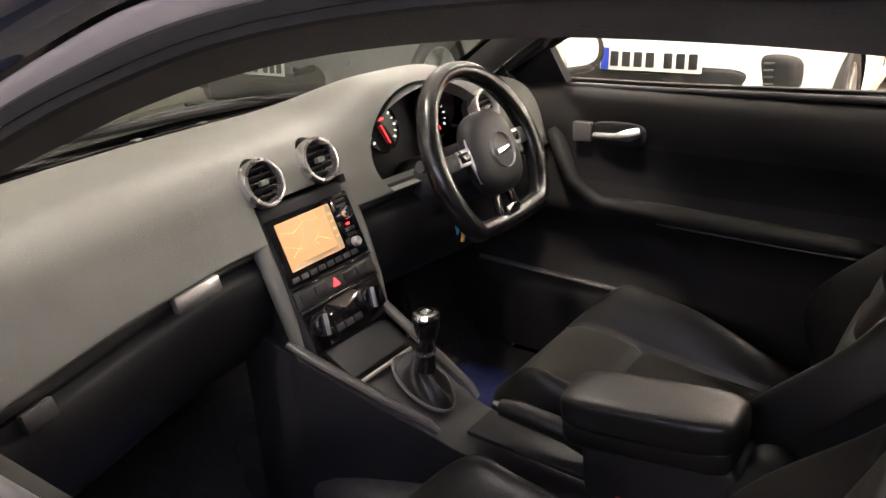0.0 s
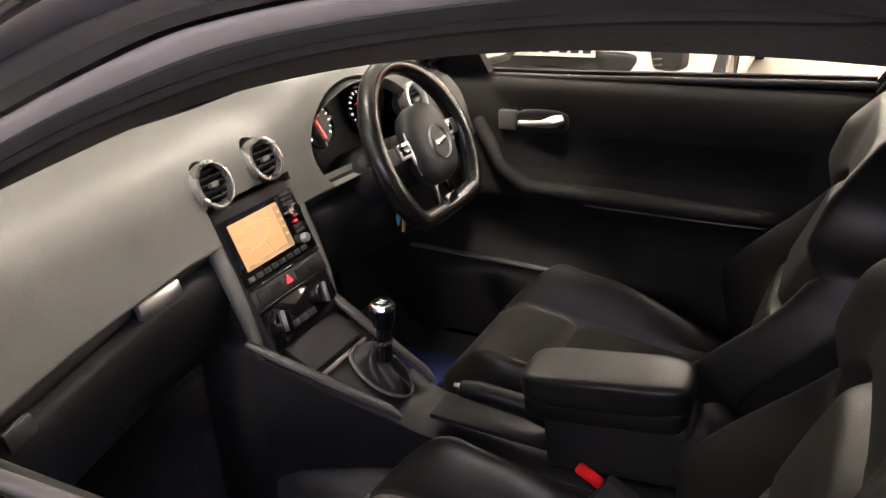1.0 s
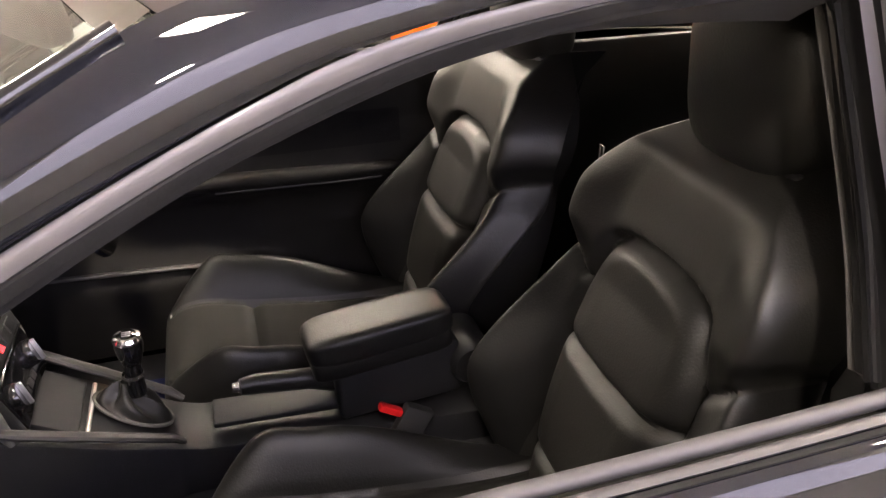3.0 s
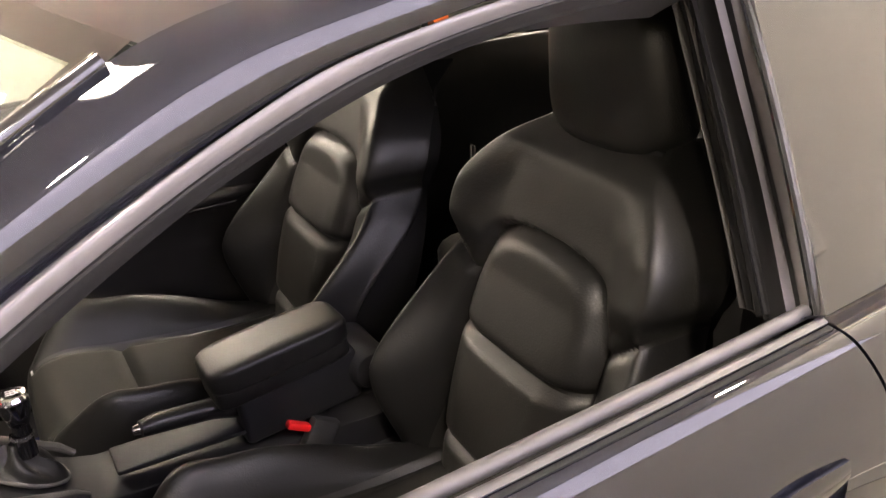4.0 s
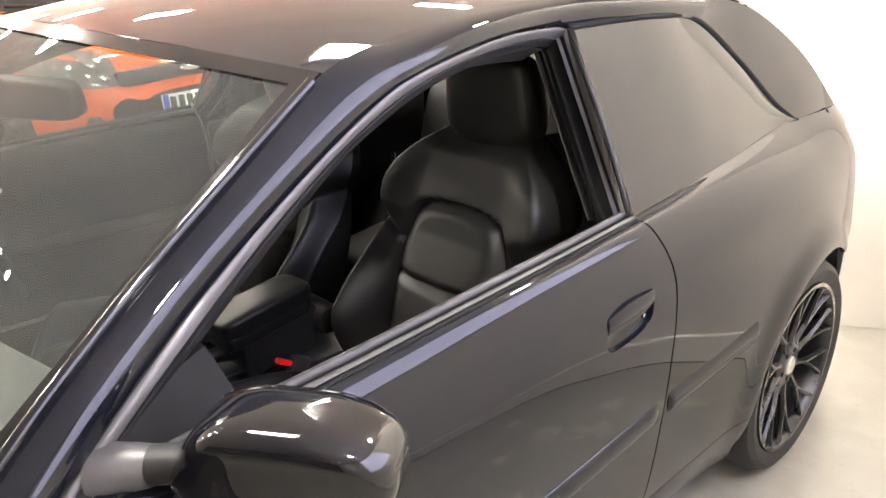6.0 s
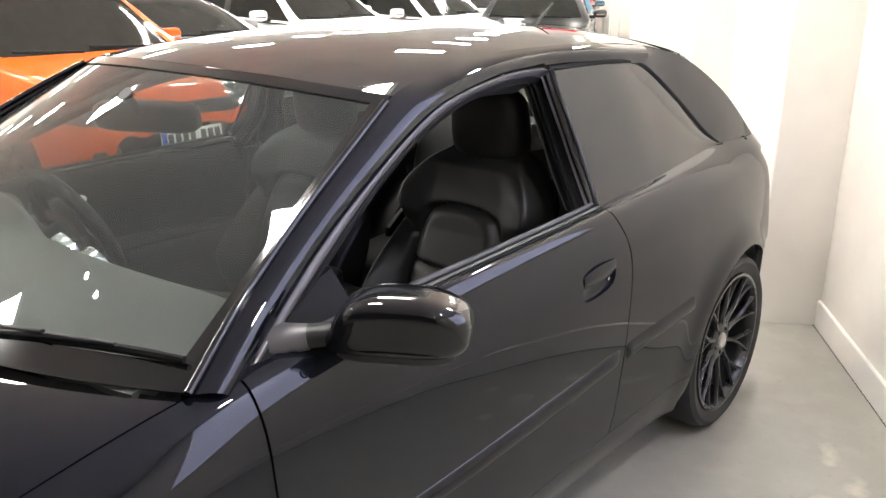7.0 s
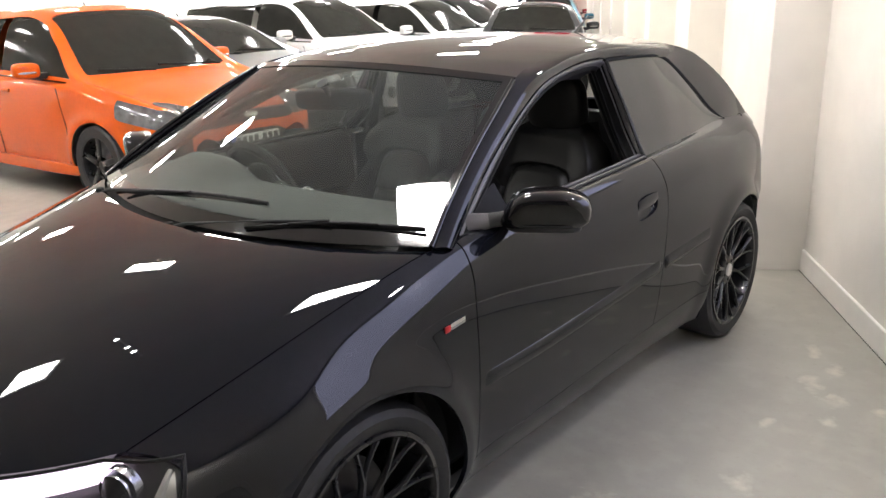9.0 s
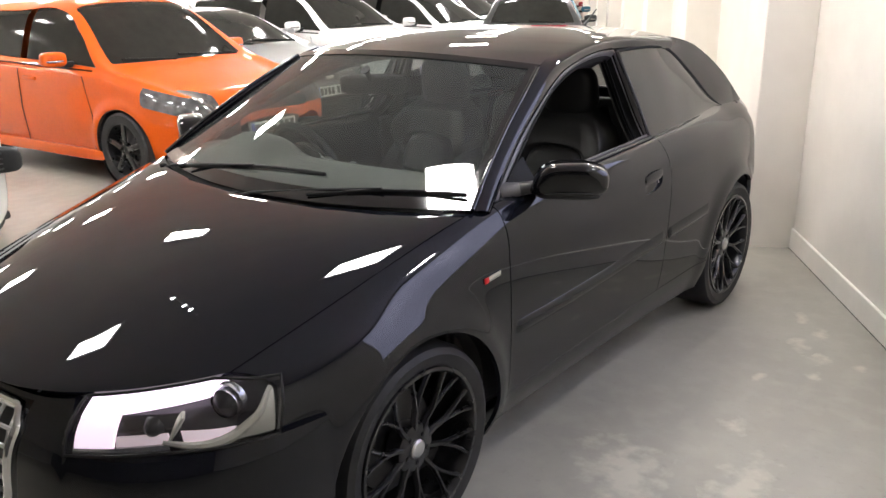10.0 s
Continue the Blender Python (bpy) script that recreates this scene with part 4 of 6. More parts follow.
part("underbody", box((1.5, 3.7, 0.05), (0, 1.3, 0.19), bevel=0.01), BLACK_PLASTIC, car)
# ---- wheels, mirrors, handles, wipers ----


def wheel(x, y, facing):
    """A black many-spoked alloy wheel; facing +1: outer face towards +x."""
    hub = new("wheel")
    hub.parent = car
    tagged(hub, "black cross-spoke alloy wheel on a low-profile tyre")
    R, r = 0.3235, 0.252
    m = Matrix.Translation((x, y, 0.3235)) @ Matrix(((0, 0, facing, 0), (0, 1, 0, 0), (1, 0, 0, 0), (0, 0, 0, 1)))
    fix = lambda bm: (bmesh.ops.transform(bm, matrix=m, verts=bm.verts), bmesh.ops.recalc_face_normals(bm, faces=bm.faces), bm)[2]  # noqa: E731
    part("tyre", fix(lathe([(r - 0.004, -0.002), (r + 0.012, 0.009), (R - 0.03, 0.016), (R - 0.012, 0.006), (R, -0.022), (R, -0.20), (R - 0.012, -0.225), (r + 0.012, -0.23), (r - 0.01, -0.22)], 72)), TYRE, hub)
    part("rim_barrel", fix(lathe([(r + 0.004, 0.004), (r + 0.003, 0.012), (r - 0.008, 0.012), (r - 0.016, 0.0), (r - 0.022, -0.03), (r - 0.03, -0.12), (r - 0.035, -0.2)], 72)), RIM_BLACK, hub)
    part("hub_disc", fix(lathe([(0.001, -0.018), (0.062, -0.018), (0.074, -0.024), (0.078, -0.045), (0.07, -0.08)], 40)), RIM_BLACK, hub)
    part("centre_cap", fix(lathe([(0.001, -0.008), (0.024, -0.009), (0.029, -0.013), (0.030, -0.020)], 32)), SILVER, hub, "silver centre cap")
    part("brake_disc", fix(lathe([(0.001, -0.10), (0.155, -0.10), (0.155, -0.115), (0.001, -0.115)], 48)), BRAKE, hub)
    n = 10
    for k in range(n):          # each spoke forks half way out
        a = 2 * math.pi * k / n
        at_r = lambda rad, ang, h: (rad * math.cos(ang), rad * math.sin(ang), h)  # noqa: E731
        bits = [tube([at_r(q, a, h) for q, h in ((0.060, -0.030), (0.095, -0.026), (0.132, -0.019))], [0.0105, 0.0085, 0.0085], 6, 1.4, side=(0, 0, 1))]
        for d in (-0.157, 0.157):
            pts = [at_r(0.122 + (r - 0.012 - 0.122) * t, a + d * t**0.9, -0.020 + 0.018 * t) for t in np.linspace(0, 1, 6)]
            bits.append(tube(pts, [0.0075, 0.0065, 0.0060, 0.0058, 0.0062, 0.0085], 6, 1.5, side=(0, 0, 1)))
        part("spoke", fix(join(*bits)), RIM_BLACK, hub)
    for k in range(5):
        a = 2 * math.pi * (k + 0.5) / 5
        part("wheel_bolt", fix(lathe([(0.001, -0.008), (0.007, -0.009), (0.009, -0.02)], 10, Matrix.Translation((0.046 * math.cos(a), 0.046 * math.sin(a), -0.004)))), RIM_BLACK, hub)
    return hub


for y in (FRONT, REAR):
    wheel(0.845, y, 1)
    wheel(-0.845, y, -1)

MIRROR = material("mirror_glass", (0.85, 0.87, 0.88), 0.01, 1.0, vary=0.01)
for sg in (1, -1):
    dm = new("door_mirror")
    dm.parent = car
    tagged(dm, "gloss black door mirror on a short arm")

    far = 0.0 if sg > 0 else 0.075         # the driver's one sits a little further forward
    hm = Matrix.Translation((sg * 0.942, 0.790 - far, 1.028)) @ pose(0, 0, 0, 0, 0, 32 * sg)
    hs = blob((0.250, 0.125, 0.112), power=0.50, n=64, k=32)
    for v in hs.verts:                      # inner end leaning, outer end tapering, flat rear and flat underside
        out = v.co.x * sg
        v.co.z -= 0.14 * max(0.0, out - 0.03) * (1 if v.co.z > 0 else -0.3)
        v.co.x += sg * 0.55 * (v.co.z + 0.03) * min(1.0, max(0.0, 0.45 - out / 0.20))
        v.co.y = min(v.co.y - 0.10 * v.co.z, 0.045)
        v.co.z = max(v.co.z, -0.050)
    bmesh.ops.transform(hs, matrix=hm, verts=hs.verts)
    housing = part("housing", hs, BLACK_GLOSS, dm)
    part("mirror_pane", prism([(0.098 * math.copysign(abs(math.cos(a)) ** 0.6, math.cos(a)), 0.040 * math.copysign(abs(math.sin(a)) ** 0.6, math.sin(a))) for a in np.linspace(0, 2 * math.pi, 41)[:-1]], 0.003,
         hm @ Matrix(((1, 0, 0, 0), (0, 0, 1, 0.0455), (0, 1, 0, 0), (0, 0, 0, 1)))), MIRROR, dm)
    part("arm_foot", tube([(sg * 0.768, 0.664, 0.984), (sg * 0.792, 0.684, 0.988), (sg * 0.815, 0.703, 0.992)], [0.038, 0.031, 0.026], 16, 0.85), FRAME_GREY, dm)
    part("arm", tube([(sg * 0.810, 0.700, 0.992), (sg * 0.845, 0.726 - far * 0.6, 0.998), (sg * 0.880, 0.752 - far, 1.004)], [0.025, 0.024, 0.026], 14, 0.85), BLACK_PLASTIC, dm)
    part("lower_shell", blob((0.205, 0.105, 0.026), (sg * 0.940, 0.790 - far, 0.980), (0, 0, 32 * sg), 0.5), BLACK_PLASTIC, dm)
    part("shell_line", tube([hm @ Vector((sg * x, -0.0605 + 0.030 * (x / 0.1) ** 4, -0.036)) for x in np.linspace(-0.085, 0.085, 14)], 0.0020, 6), SEAM, housing)

    # door handle over a bowl sunk into the skin
    hd = new("door_handle")
    hd.parent = car
    tagged(hd, "body-coloured pull handle over a recessed bowl")

    def bowl(u, v, sg=sg):
        a = 2 * math.pi * u
        ca, sa = np.cos(a), np.sin(a)
        y = 1.600 + 0.0815 * v * np.sign(ca) * np.abs(ca) ** 0.667
        z = 0.843 + 0.10 * (y - 1.6) + 0.0385 * v * np.sign(sa) * np.abs(sa) ** 0.667
        x = spline(YS, PROFILE[2][0], y) - 0.0025 + (0.0 * z)
        return np.stack([sg * (x - 0.007 * (1 - v**2)), y, z], -1)

    part("bowl", sheet(bowl, 48, 10, v=(0.01, 1), centre=(0, 1.6, 0.85)), PAINT, hd)

    def grip(u, v, sg=sg):
        # flap shaped plate: u along the car, v from its top edge to its lower edge
        y = 1.524 + 0.152 * u
        zt = 0.886 + 0.004 * np.sin(math.pi * u) - 0.010 * (1 - u) ** 4
        zl = 0.844 + 0.010 * u - 0.004 * np.sin(math.pi * u)
        x = 0.8625 + 0.006 * np.sin(math.pi * np.clip(0.04 + 0.92 * u, 0, 1)) ** 0.4 + 0.0035 * np.sin(math.pi * v)
        return np.stack([sg * x, y, zt + (zl - zt) * v], -1)

    part("grip", sheet(grip, 32, 10, thick=0.004, centre=(0, 1.61, 0.87)), PAINT, hd)
    part("lock", lathe([(0.001, 0.002), (0.005, 0.0015), (0.006, -0.004)], 20, Matrix.Translation((sg * 0.858, 1.660, 0.834)) @ pose(0, 0, 0, 0, 90 * sg, 0)), CHROME, hd)

# small badge on the fender
bd = new("fender_badge")
bd.parent = car
tagged(bd, "small silver and red rectangular badge")
p0 = Vector((0.8705, 0.470, 0.770))
part("badge_silver", box((0.004, 0.062, 0.018), p0 + Vector((0, 0.018, 0.004)), (4, 0, 0), 0.0015), CHROME, bd)
part("badge_red", box((0.004, 0.020, 0.018), p0 + Vector((0.0005, -0.025, 0)), (4, 0, 0), 0.0015), RED, bd)

# wipers, parked for right-hand drive
for piv, elbow, heel, tip_at in (((-0.040, 0.245, 0.940), (0.500, 0.398, 1.004), (0.262, 0.298, 0.978), (0.757, 0.500, 1.006)),
                                 ((-0.640, 0.360, 0.945), (-0.060, 0.345, 1.020), (-0.430, 0.328, 0.985), (0.262, 0.385, 1.030))):
    wp = new("wiper")
    wp.parent = car
    tagged(wp, "black windscreen wiper arm and blade")
    a, e, h, b = (Vector(p) for p in (piv, elbow, heel, tip_at))
    part("arm", tube([a, a.lerp(e, 0.12) + Vector((0, 0, 0.012)), a.lerp(e, 0.55) + Vector((0, 0.004, 0.012)), e + Vector((0, 0, 0.010))], [0.013, 0.011, 0.009, 0.006], 8, 0.6), RUBBER, wp)
    part("pivot_cap", lathe([(0.001, 0.02), (0.014, 0.018), (0.018, -0.01)], 20, Matrix.Translation(a)), RUBBER, wp)
    pts = [h.lerp(b, t) + Vector((0, 0.010 * math.sin(math.pi * t), 0.006 * math.sin(math.pi * t))) for t in np.linspace(0, 1, 9)]
    part("blade", tube(pts, [0.004] + [0.007] * 7 + [0.005], 8, 1.3), RUBBER, wp)
    part("blade_spine", tube([p + Vector((0, -0.004, 0.009)) for p in pts[2:7]], [0.003, 0.005, 0.006, 0.005, 0.003], 8), BLACK_PLASTIC, wp)
# ---- inside the hatchback ----


def facing(at, tilt):
    """A frame whose local x runs to the car's +x, y up a face leaning back by tilt, z out of the face to the rear."""
    c, n = math.cos(radians(tilt)), math.sin(radians(tilt))
    return Matrix(((1, 0, 0, at[0]), (0, -n, c, at[1]), (0, c, n, at[2]), (0, 0, 0, 1)))


def put(bm, m):
    bmesh.ops.transform(bm, matrix=m, verts=bm.verts)
    if m.determinant() < 0:
        bmesh.ops.reverse_faces(bm, faces=bm.faces[:])
    return bm


def smooth(a, b, x):
    t = np.clip((x - a) / (b - a), 0, 1)
    return t * t * (3 - 2 * t)


DASH_P = [(0.315, 0.972), (0.42, 1.000), (0.55, 1.012), (0.645, 1.003), (0.690, 0.968), (0.712, 0.920), (0.730, 0.875), (0.735, 0.858), (0.715, 0.850)]


def dash_top(x, v):
    k = np.linspace(0, 1, len(DASH_P))
    y, z = (spline(k, [p[i] for p in DASH_P], v) for i in (0, 1))
    y = y + 0.17 * x**2 * smooth(0.0, 0.2, v) + 0.22 * x**2 * (1 - smooth(0, 0.25, v))
    hump = np.exp(-(((np.abs(x + 0.365)) / 0.185) ** 4))
    z = z + 0.060 * hump * smooth(0.05, 0.35, v) * (1 - smooth(0.5, 0.75, v)) - 0.012 * smooth(0.45, 0.7, np.abs(x))
    z = z - 0.02 * smooth(0.5, 0.9, v) * smooth(0.15, 0.6, x) 
    return np.stack([x, y, z], -1)


def ring_cut(cx, cz, r, y=None):
    return lambda p: np.where(p[:, 1] > 0.6, np.hypot(p[:, 0] - cx, p[:, 2] - cz) - r, 1.0)


VENTS = [(0.082, 0.955), (-0.056, 0.960), (-0.540, 0.963)]
cluster = lambda p: np.where(p[:, 1] > 0.655, np.maximum(np.hypot((p[:, 0] + 0.365) / 0.178, (p[:, 2] - 0.925) / 0.122) - 1, 0.86 - p[:, 2]), 1.0)  # noqa: E731
stack = lambda p: np.where((p[:, 1] > 0.66) & (p[:, 2] < 0.925), np.abs(p[:, 0] - 0.004) - 0.112, 1.0)  # noqa: E731
part("dashboard", sheet(dash_top, 220, 90, [ring_cut(x, z, 0.036) for x, z in VENTS[:3]] + [cluster, stack], u=(-0.715, 0.715), thick=0.03, centre=(0, 0.5, 0.6)), DASH, car, "dark grey soft-touch dashboard")


def dash_low(x, v):
    y = spline([0, 0.15, 0.4, 0.6, 0.8, 1], [0.712, 0.722, 0.735, 0.715, 0.66, 0.58], v) + 0.17 * x**2
    z = spline([0, 0.15, 0.4, 0.6, 0.8, 1], [0.868, 0.848, 0.785, 0.70, 0.63, 0.60], v) - 0.035 * smooth(0.15, 0.6, x)
    return np.stack([x, y - 0.012 * np.exp(-(((v - 0.22) / 0.03) ** 2)), z], -1)


part("lower_dashboard", sheet(dash_low, 60, 40, u=(0.105, 0.715), thick=0.02, centre=(0, 0.4, 0.6)), DASH_LOW, car, "black lower dashboard with glove box")
part("knee_panel", sheet(dash_low, 60, 40, u=(-0.715, -0.085), thick=0.02, centre=(0, 0.4, 0.6)), DASH_LOW, car)
part("glove_box_handle", box((0.092, 0.016, 0.028), (0.278, 0.748, 0.838), (12, 3, 4), 0.005), SILVER, car, "satin silver glove box handle")
part("glove_box_catch", box((0.05, 0.014, 0.03), (0.57, 0.795, 0.800), (12, 3, 12), 0.005), BLACK_PLASTIC, car)
# demister slot along the foot of the windscreen
for x0, x1 in ((-0.30, -0.10), (-0.10, 0.06), (0.06, 0.28)):
    slot = part("demister_slot", sheet(lambda u, v: dash_top(u, 0.006 + 0.036 * v) + np.array([0, 0, 0.003]), 20, 3, u=(x0 + 0.004, x1 - 0.004), centre=(0, 0.5, 0)), BLACK_PLASTIC, car)
    for v in (0.012, 0.022, 0.032):
        part("slot_bar", tube([dash_top(np.array(x), np.array(v)) + np.array([0, 0, 0.005]) for x in np.linspace(x0 + 0.008, x1 - 0.008, 12)], 0.0014, 6), DASH_LOW, slot)
for x in (-0.10, 0.06):
    c = dash_top(np.array(x), np.array(0.024))
    part("sensor_cap", blob((0.03, 0.02, 0.010), (c[0], c[1], c[2] + 0.004), (0, 0, 10), 0.7, 14, 8), DASH, car)


def air_vent(x, y, z):
    vt = new("air_vent")
    vt.parent = car
    tagged(vt, "round air vent with a satin silver ring")
    m = Matrix.Translation((x, y, z)) @ pose(0, 0, 0, -68, 0, 0)
    part("ring", lathe([(0.042, -0.020), (0.043, 0.000), (0.041, 0.007), (0.036, 0.008), (0.0325, -0.002), (0.032, -0.030)], 48, m), VENT_RING, vt, "satin silver ring")
    part("duct", lathe([(0.0325, -0.004), (0.032, -0.045), (0.001, -0.045)], 32, m), SEAM, vt)
    for k in range(-2, 3):
        w = math.sqrt(0.0315**2 - (0.0118 * k) ** 2)
        part("slat", box((2 * w, 0.0035, 0.016), (0, 0.0118 * k, -0.010), (25, 0, 0), 0.001, 1), BLACK_PLASTIC, vt) .data.transform(m)
    part("tab", box((0.018, 0.010, 0.012), (0, 0, 0.0), (0, 0, 0), 0.002), DASH, vt).data.transform(m)


for x, z in VENTS:
    y = 0.706 + 0.17 * x**2
    air_vent(x, y, z)

# instruments behind the wheel
ins = new("instrument_cluster")
ins.parent = car
tagged(ins, "hooded instrument cluster with a lit red dial")
NEEDLE = glow("red_dial_light", (1.0, 0.04, 0.05), 0.8)
MARK = glow("white_dial_light", (0.9, 0.9, 0.95), 0.35)


def hood(u, v):
    a = math.pi * (1.08 * u - 0.04)
    k = 1 - 0.10 * v
    return np.stack([-0.365 + 0.182 * k * np.cos(a), 0.575 + 0.155 * v - 0.05 * (1 - np.sin(a)) * v, 0.925 + 0.130 * k * np.sin(a) - 0.008 * (1 - v)], -1)


part("inner_hood", sheet(lambda u, v: hood(u, v) * np.array([1, 1, 1]) + np.array([0, -0.012, -0.004]), 50, 8, centre=(-0.365, 0.65, 2.0)), SEAM, ins)
part("face", box((0.33, 0.01, 0.21), (-0.365, 0.632, 0.925), (20, 0, 0), 0.003), SEAM, ins)
for cx, cz in ((-0.300, 0.960), (-0.480, 0.948)):
    m = facing((cx, 0.648, cz), 20)
    dl = part("dial", put(lathe([(0.001, 0), (0.050, 0.0), (0.053, 0.004), (0.055, 0.0)], 40), m), BLACK_GLOSS, ins)
    for k in range(15):
        a = math.radians(-40 + 260 * k / 14)
        b = box((0.0018 if k % 2 else 0.004, 0.006, 0.001), (0.044 * math.cos(a), 0.042 * math.sin(a), 0.002), (0, 0, math.degrees(a) + 90))
        put(b, m)
        part("dial_mark", b, MARK, dl)
    b = box((0.003, 0.042, 0.001), (-0.006, -0.016, 0.004), (0, 0, -15))
    put(b, m)
    part("needle", b, NEEDLE, dl)
    b = join(box((0.012, 0.005, 0.001), (-0.010, 0.016, 0.003)), box((0.012, 0.005, 0.001), (0.010, 0.016, 0.003)), box((0.004, 0.010, 0.001), (0, 0.018, 0.003)))
    put(b, m)
    part("warning_lights", b, NEEDLE, dl)
b = join(*[box((0.018, 0.003, 0.001), (0, 0.006 * k, 0)) for k in range(-2, 3)])
put(b, facing((-0.236, 0.662, 0.934), 20))
part("side_display", b, MARK, ins)

# steering wheel, flat at the bottom
sw = new("steering_wheel")
sw.parent = car
tagged(sw, "black leather flat-bottomed steering wheel with silver spokes")
SWM = facing((-0.362, 0.868, 0.910), 24)    # local z towards the driver, y up
R = 0.180
pts = []
for k in range(64):
    a = 2 * math.pi * k / 64
    x, y = 0.92 * R * math.cos(a), R * math.sin(a)
    if y < -0.128:
        y = -0.128 - (abs(y) - 0.128) * 0.12
    pts.append(SWM @ Vector((x, y, 0.004 * math.cos(2 * a))))
part("rim", tube(pts, [0.0185 + 0.0035 * abs(math.cos(2 * math.pi * k / 64)) for k in range(64)], 12, closed=True, side=tuple(SWM.to_3x3() @ Vector((0, 0, 1)))), RIM_LEATHER, sw)
fix = lambda bm: put(bm, SWM)  # noqa: E731
part("airbag", fix(blob((0.160, 0.170, 0.062), (0, 0.004, 0.012), power=0.75)), DASH_LOW, sw)
part("badge_ring", fix(lathe([(0.033, 0.038), (0.0355, 0.0465), (0.038, 0.036)], 40)), SILVER, sw)
part("badge_plate", fix(box((0.044, 0.012, 0.004), (0, 0, 0.0455), bevel=0.0015)), CHROME, sw)
for sgx in (1, -1):
    sp = part("spoke", fix(join(box((0.10, 0.034, 0.018), (sgx * 0.115, 0.012, 0.004), (0, sgx * 6, 0), 0.006))), DASH_LOW, sw)
    part("spoke_inlay", fix(box((0.036, 0.032, 0.006), (sgx * 0.094, 0.014, 0.017), (0, sgx * 10, 0), 0.003)), SILVER, sp)
    part("spoke_switch", fix(box((0.026, 0.020, 0.006), (sgx * 0.094, 0.014, 0.0195), (0, sgx * 10, 0), 0.003)), BLACK_GLOSS, sp)
    part("spoke_blade", fix(tube([(sgx * 0.072, 0.045, 0.018), (sgx * 0.080, 0.005, 0.020), (sgx * 0.070, -0.045, 0.016)], [0.003, 0.005, 0.003], 8)), SILVER, sp)
sp = part("lower_spoke", fix(join(box((0.018, 0.075, 0.014), (-0.026, -0.095, 0.002), (0, 0, -14), 0.005), box((0.018, 0.075, 0.014), (0.026, -0.095, 0.002), (0, 0, 14), 0.005))), BLACK_GLOSS, sw)
part("spoke_badge", fix(box((0.040, 0.020, 0.006), (0, -0.116, 0.014), bevel=0.002)), CHROME, sp)
part("column_cowl", tube([SWM @ Vector((0, -0.01, -0.02)), SWM @ Vector((0, -0.015, -0.12)), SWM @ Vector((0, -0.02, -0.22))], [0.055, 0.065, 0.075], 18), DASH_LOW, car)
for sgx in (1, -1):
    part("column_stalk", tube([SWM @ Vector((sgx * 0.04, 0.0, -0.05)), SWM @ Vector((sgx * 0.12, 0.02, -0.045)), SWM @ Vector((sgx * 0.155, 0.03, -0.04))], [0.010, 0.009, 0.012], 10), BLACK_PLASTIC, car)
key = new("ignition_key")
key.parent = car
tagged(key, "ignition key with blue and yellow tags")
KB, KY = material("blue_tag", (0.03, 0.25, 0.45), 0.5, vary=0.1), material("yellow_tag", (0.6, 0.38, 0.12), 0.5, vary=0.1)
part("blade", tube([(-0.338, 0.770, 0.800), (-0.326, 0.815, 0.803)], 0.008, 8), CHROME, key)
part("blue_tag", box((0.035, 0.004, 0.025), (-0.314, 0.825, 0.770), (0, 25, 20), 0.002), KB, key)
part("yellow_tag", box((0.016, 0.004, 0.05), (-0.331, 0.827, 0.755), (0, -20, 10), 0.002), KY, key)

# centre stack with the map screen
FACE = facing((0.012, 0.712, 0.908), 22.5)   # local x across (to the passenger), y up the face, z out
onface = lambda bm: put(bm, FACE)  # noqa: E731
cs = new("centre_stack")
cs.parent = car
tagged(cs, "black centre stack with a lit map screen and switches")
part("stack_body", onface(box((0.216, 0.275, 0.10), (-0.004, -0.132, -0.046), bevel=0.012, seg=3)), DASH_LOW, cs)
for sx in (0.112, -0.120):      # soft grey cheeks running down beside the stack
    part("stack_cheek", onface(tube([(sx, -0.004, -0.010), (sx, -0.10, -0.008), (sx * 0.985, -0.19, -0.012), (sx * 0.96, -0.262, -0.022)], [0.016, 0.015, 0.013, 0.009], 12, 1.0, side=(0, 0, 1))), DASH, cs)
part("radio", onface(box((0.206, 0.122, 0.008), (-0.004, -0.078, 0.006), bevel=0.004)), BLACK_GLOSS, cs)
SCREEN = glow("map_screen", (1.0, 0.47, 0.20), 0.37)
SCREEN.node_tree.nodes["Principled BSDF"].inputs["Base Color"].default_value = (0.03, 0.03, 0.03, 1)
sc = part("map_screen", onface(box((0.132, 0.086, 0.004), (0.016, -0.071, 0.010), bevel=0.0015)), SCREEN, cs, "lit orange map screen")
ROADS = glow("map_roads", (0.80, 0.30, 0.10), 0.32)
SIDEBAR = glow("map_bar", (0.35, 0.25, 0.15), 0.14)
for road in (((0.078, -0.045), (0.050, -0.052), (0.020, -0.040), (-0.020, -0.050)), ((0.070, -0.092), (0.045, -0.078), (0.030, -0.060), (0.025, -0.032)), ((0.078, -0.070), (0.040, -0.085), (0.000, -0.075), (-0.028, -0.090)), ((0.004, -0.100), (0.010, -0.080), (-0.012, -0.060), (-0.010, -0.035))):
    part("map_road", onface(tube([(x, y, 0.0122) for x, y in road], 0.0008, 6, 0.5)), ROADS, sc)
part("map_cursor", onface(box((0.006, 0.006, 0.001), (0.008, -0.086, 0.0125), (0, 0, 45))), SIDEBAR, sc)
part("map_sidebar", onface(box((0.014, 0.082, 0.001), (-0.042, -0.071, 0.0125))), SIDEBAR, sc)
part("map_sidebar", onface(box((0.114, 0.008, 0.001), (0.023, -0.1085, 0.0125))), SIDEBAR, sc)
for k in range(4):
    part("sidebar_key", onface(box((0.008, 0.004, 0.001), (-0.042, -0.046 - 0.014 * k, 0.0135))), ROADS, sc)
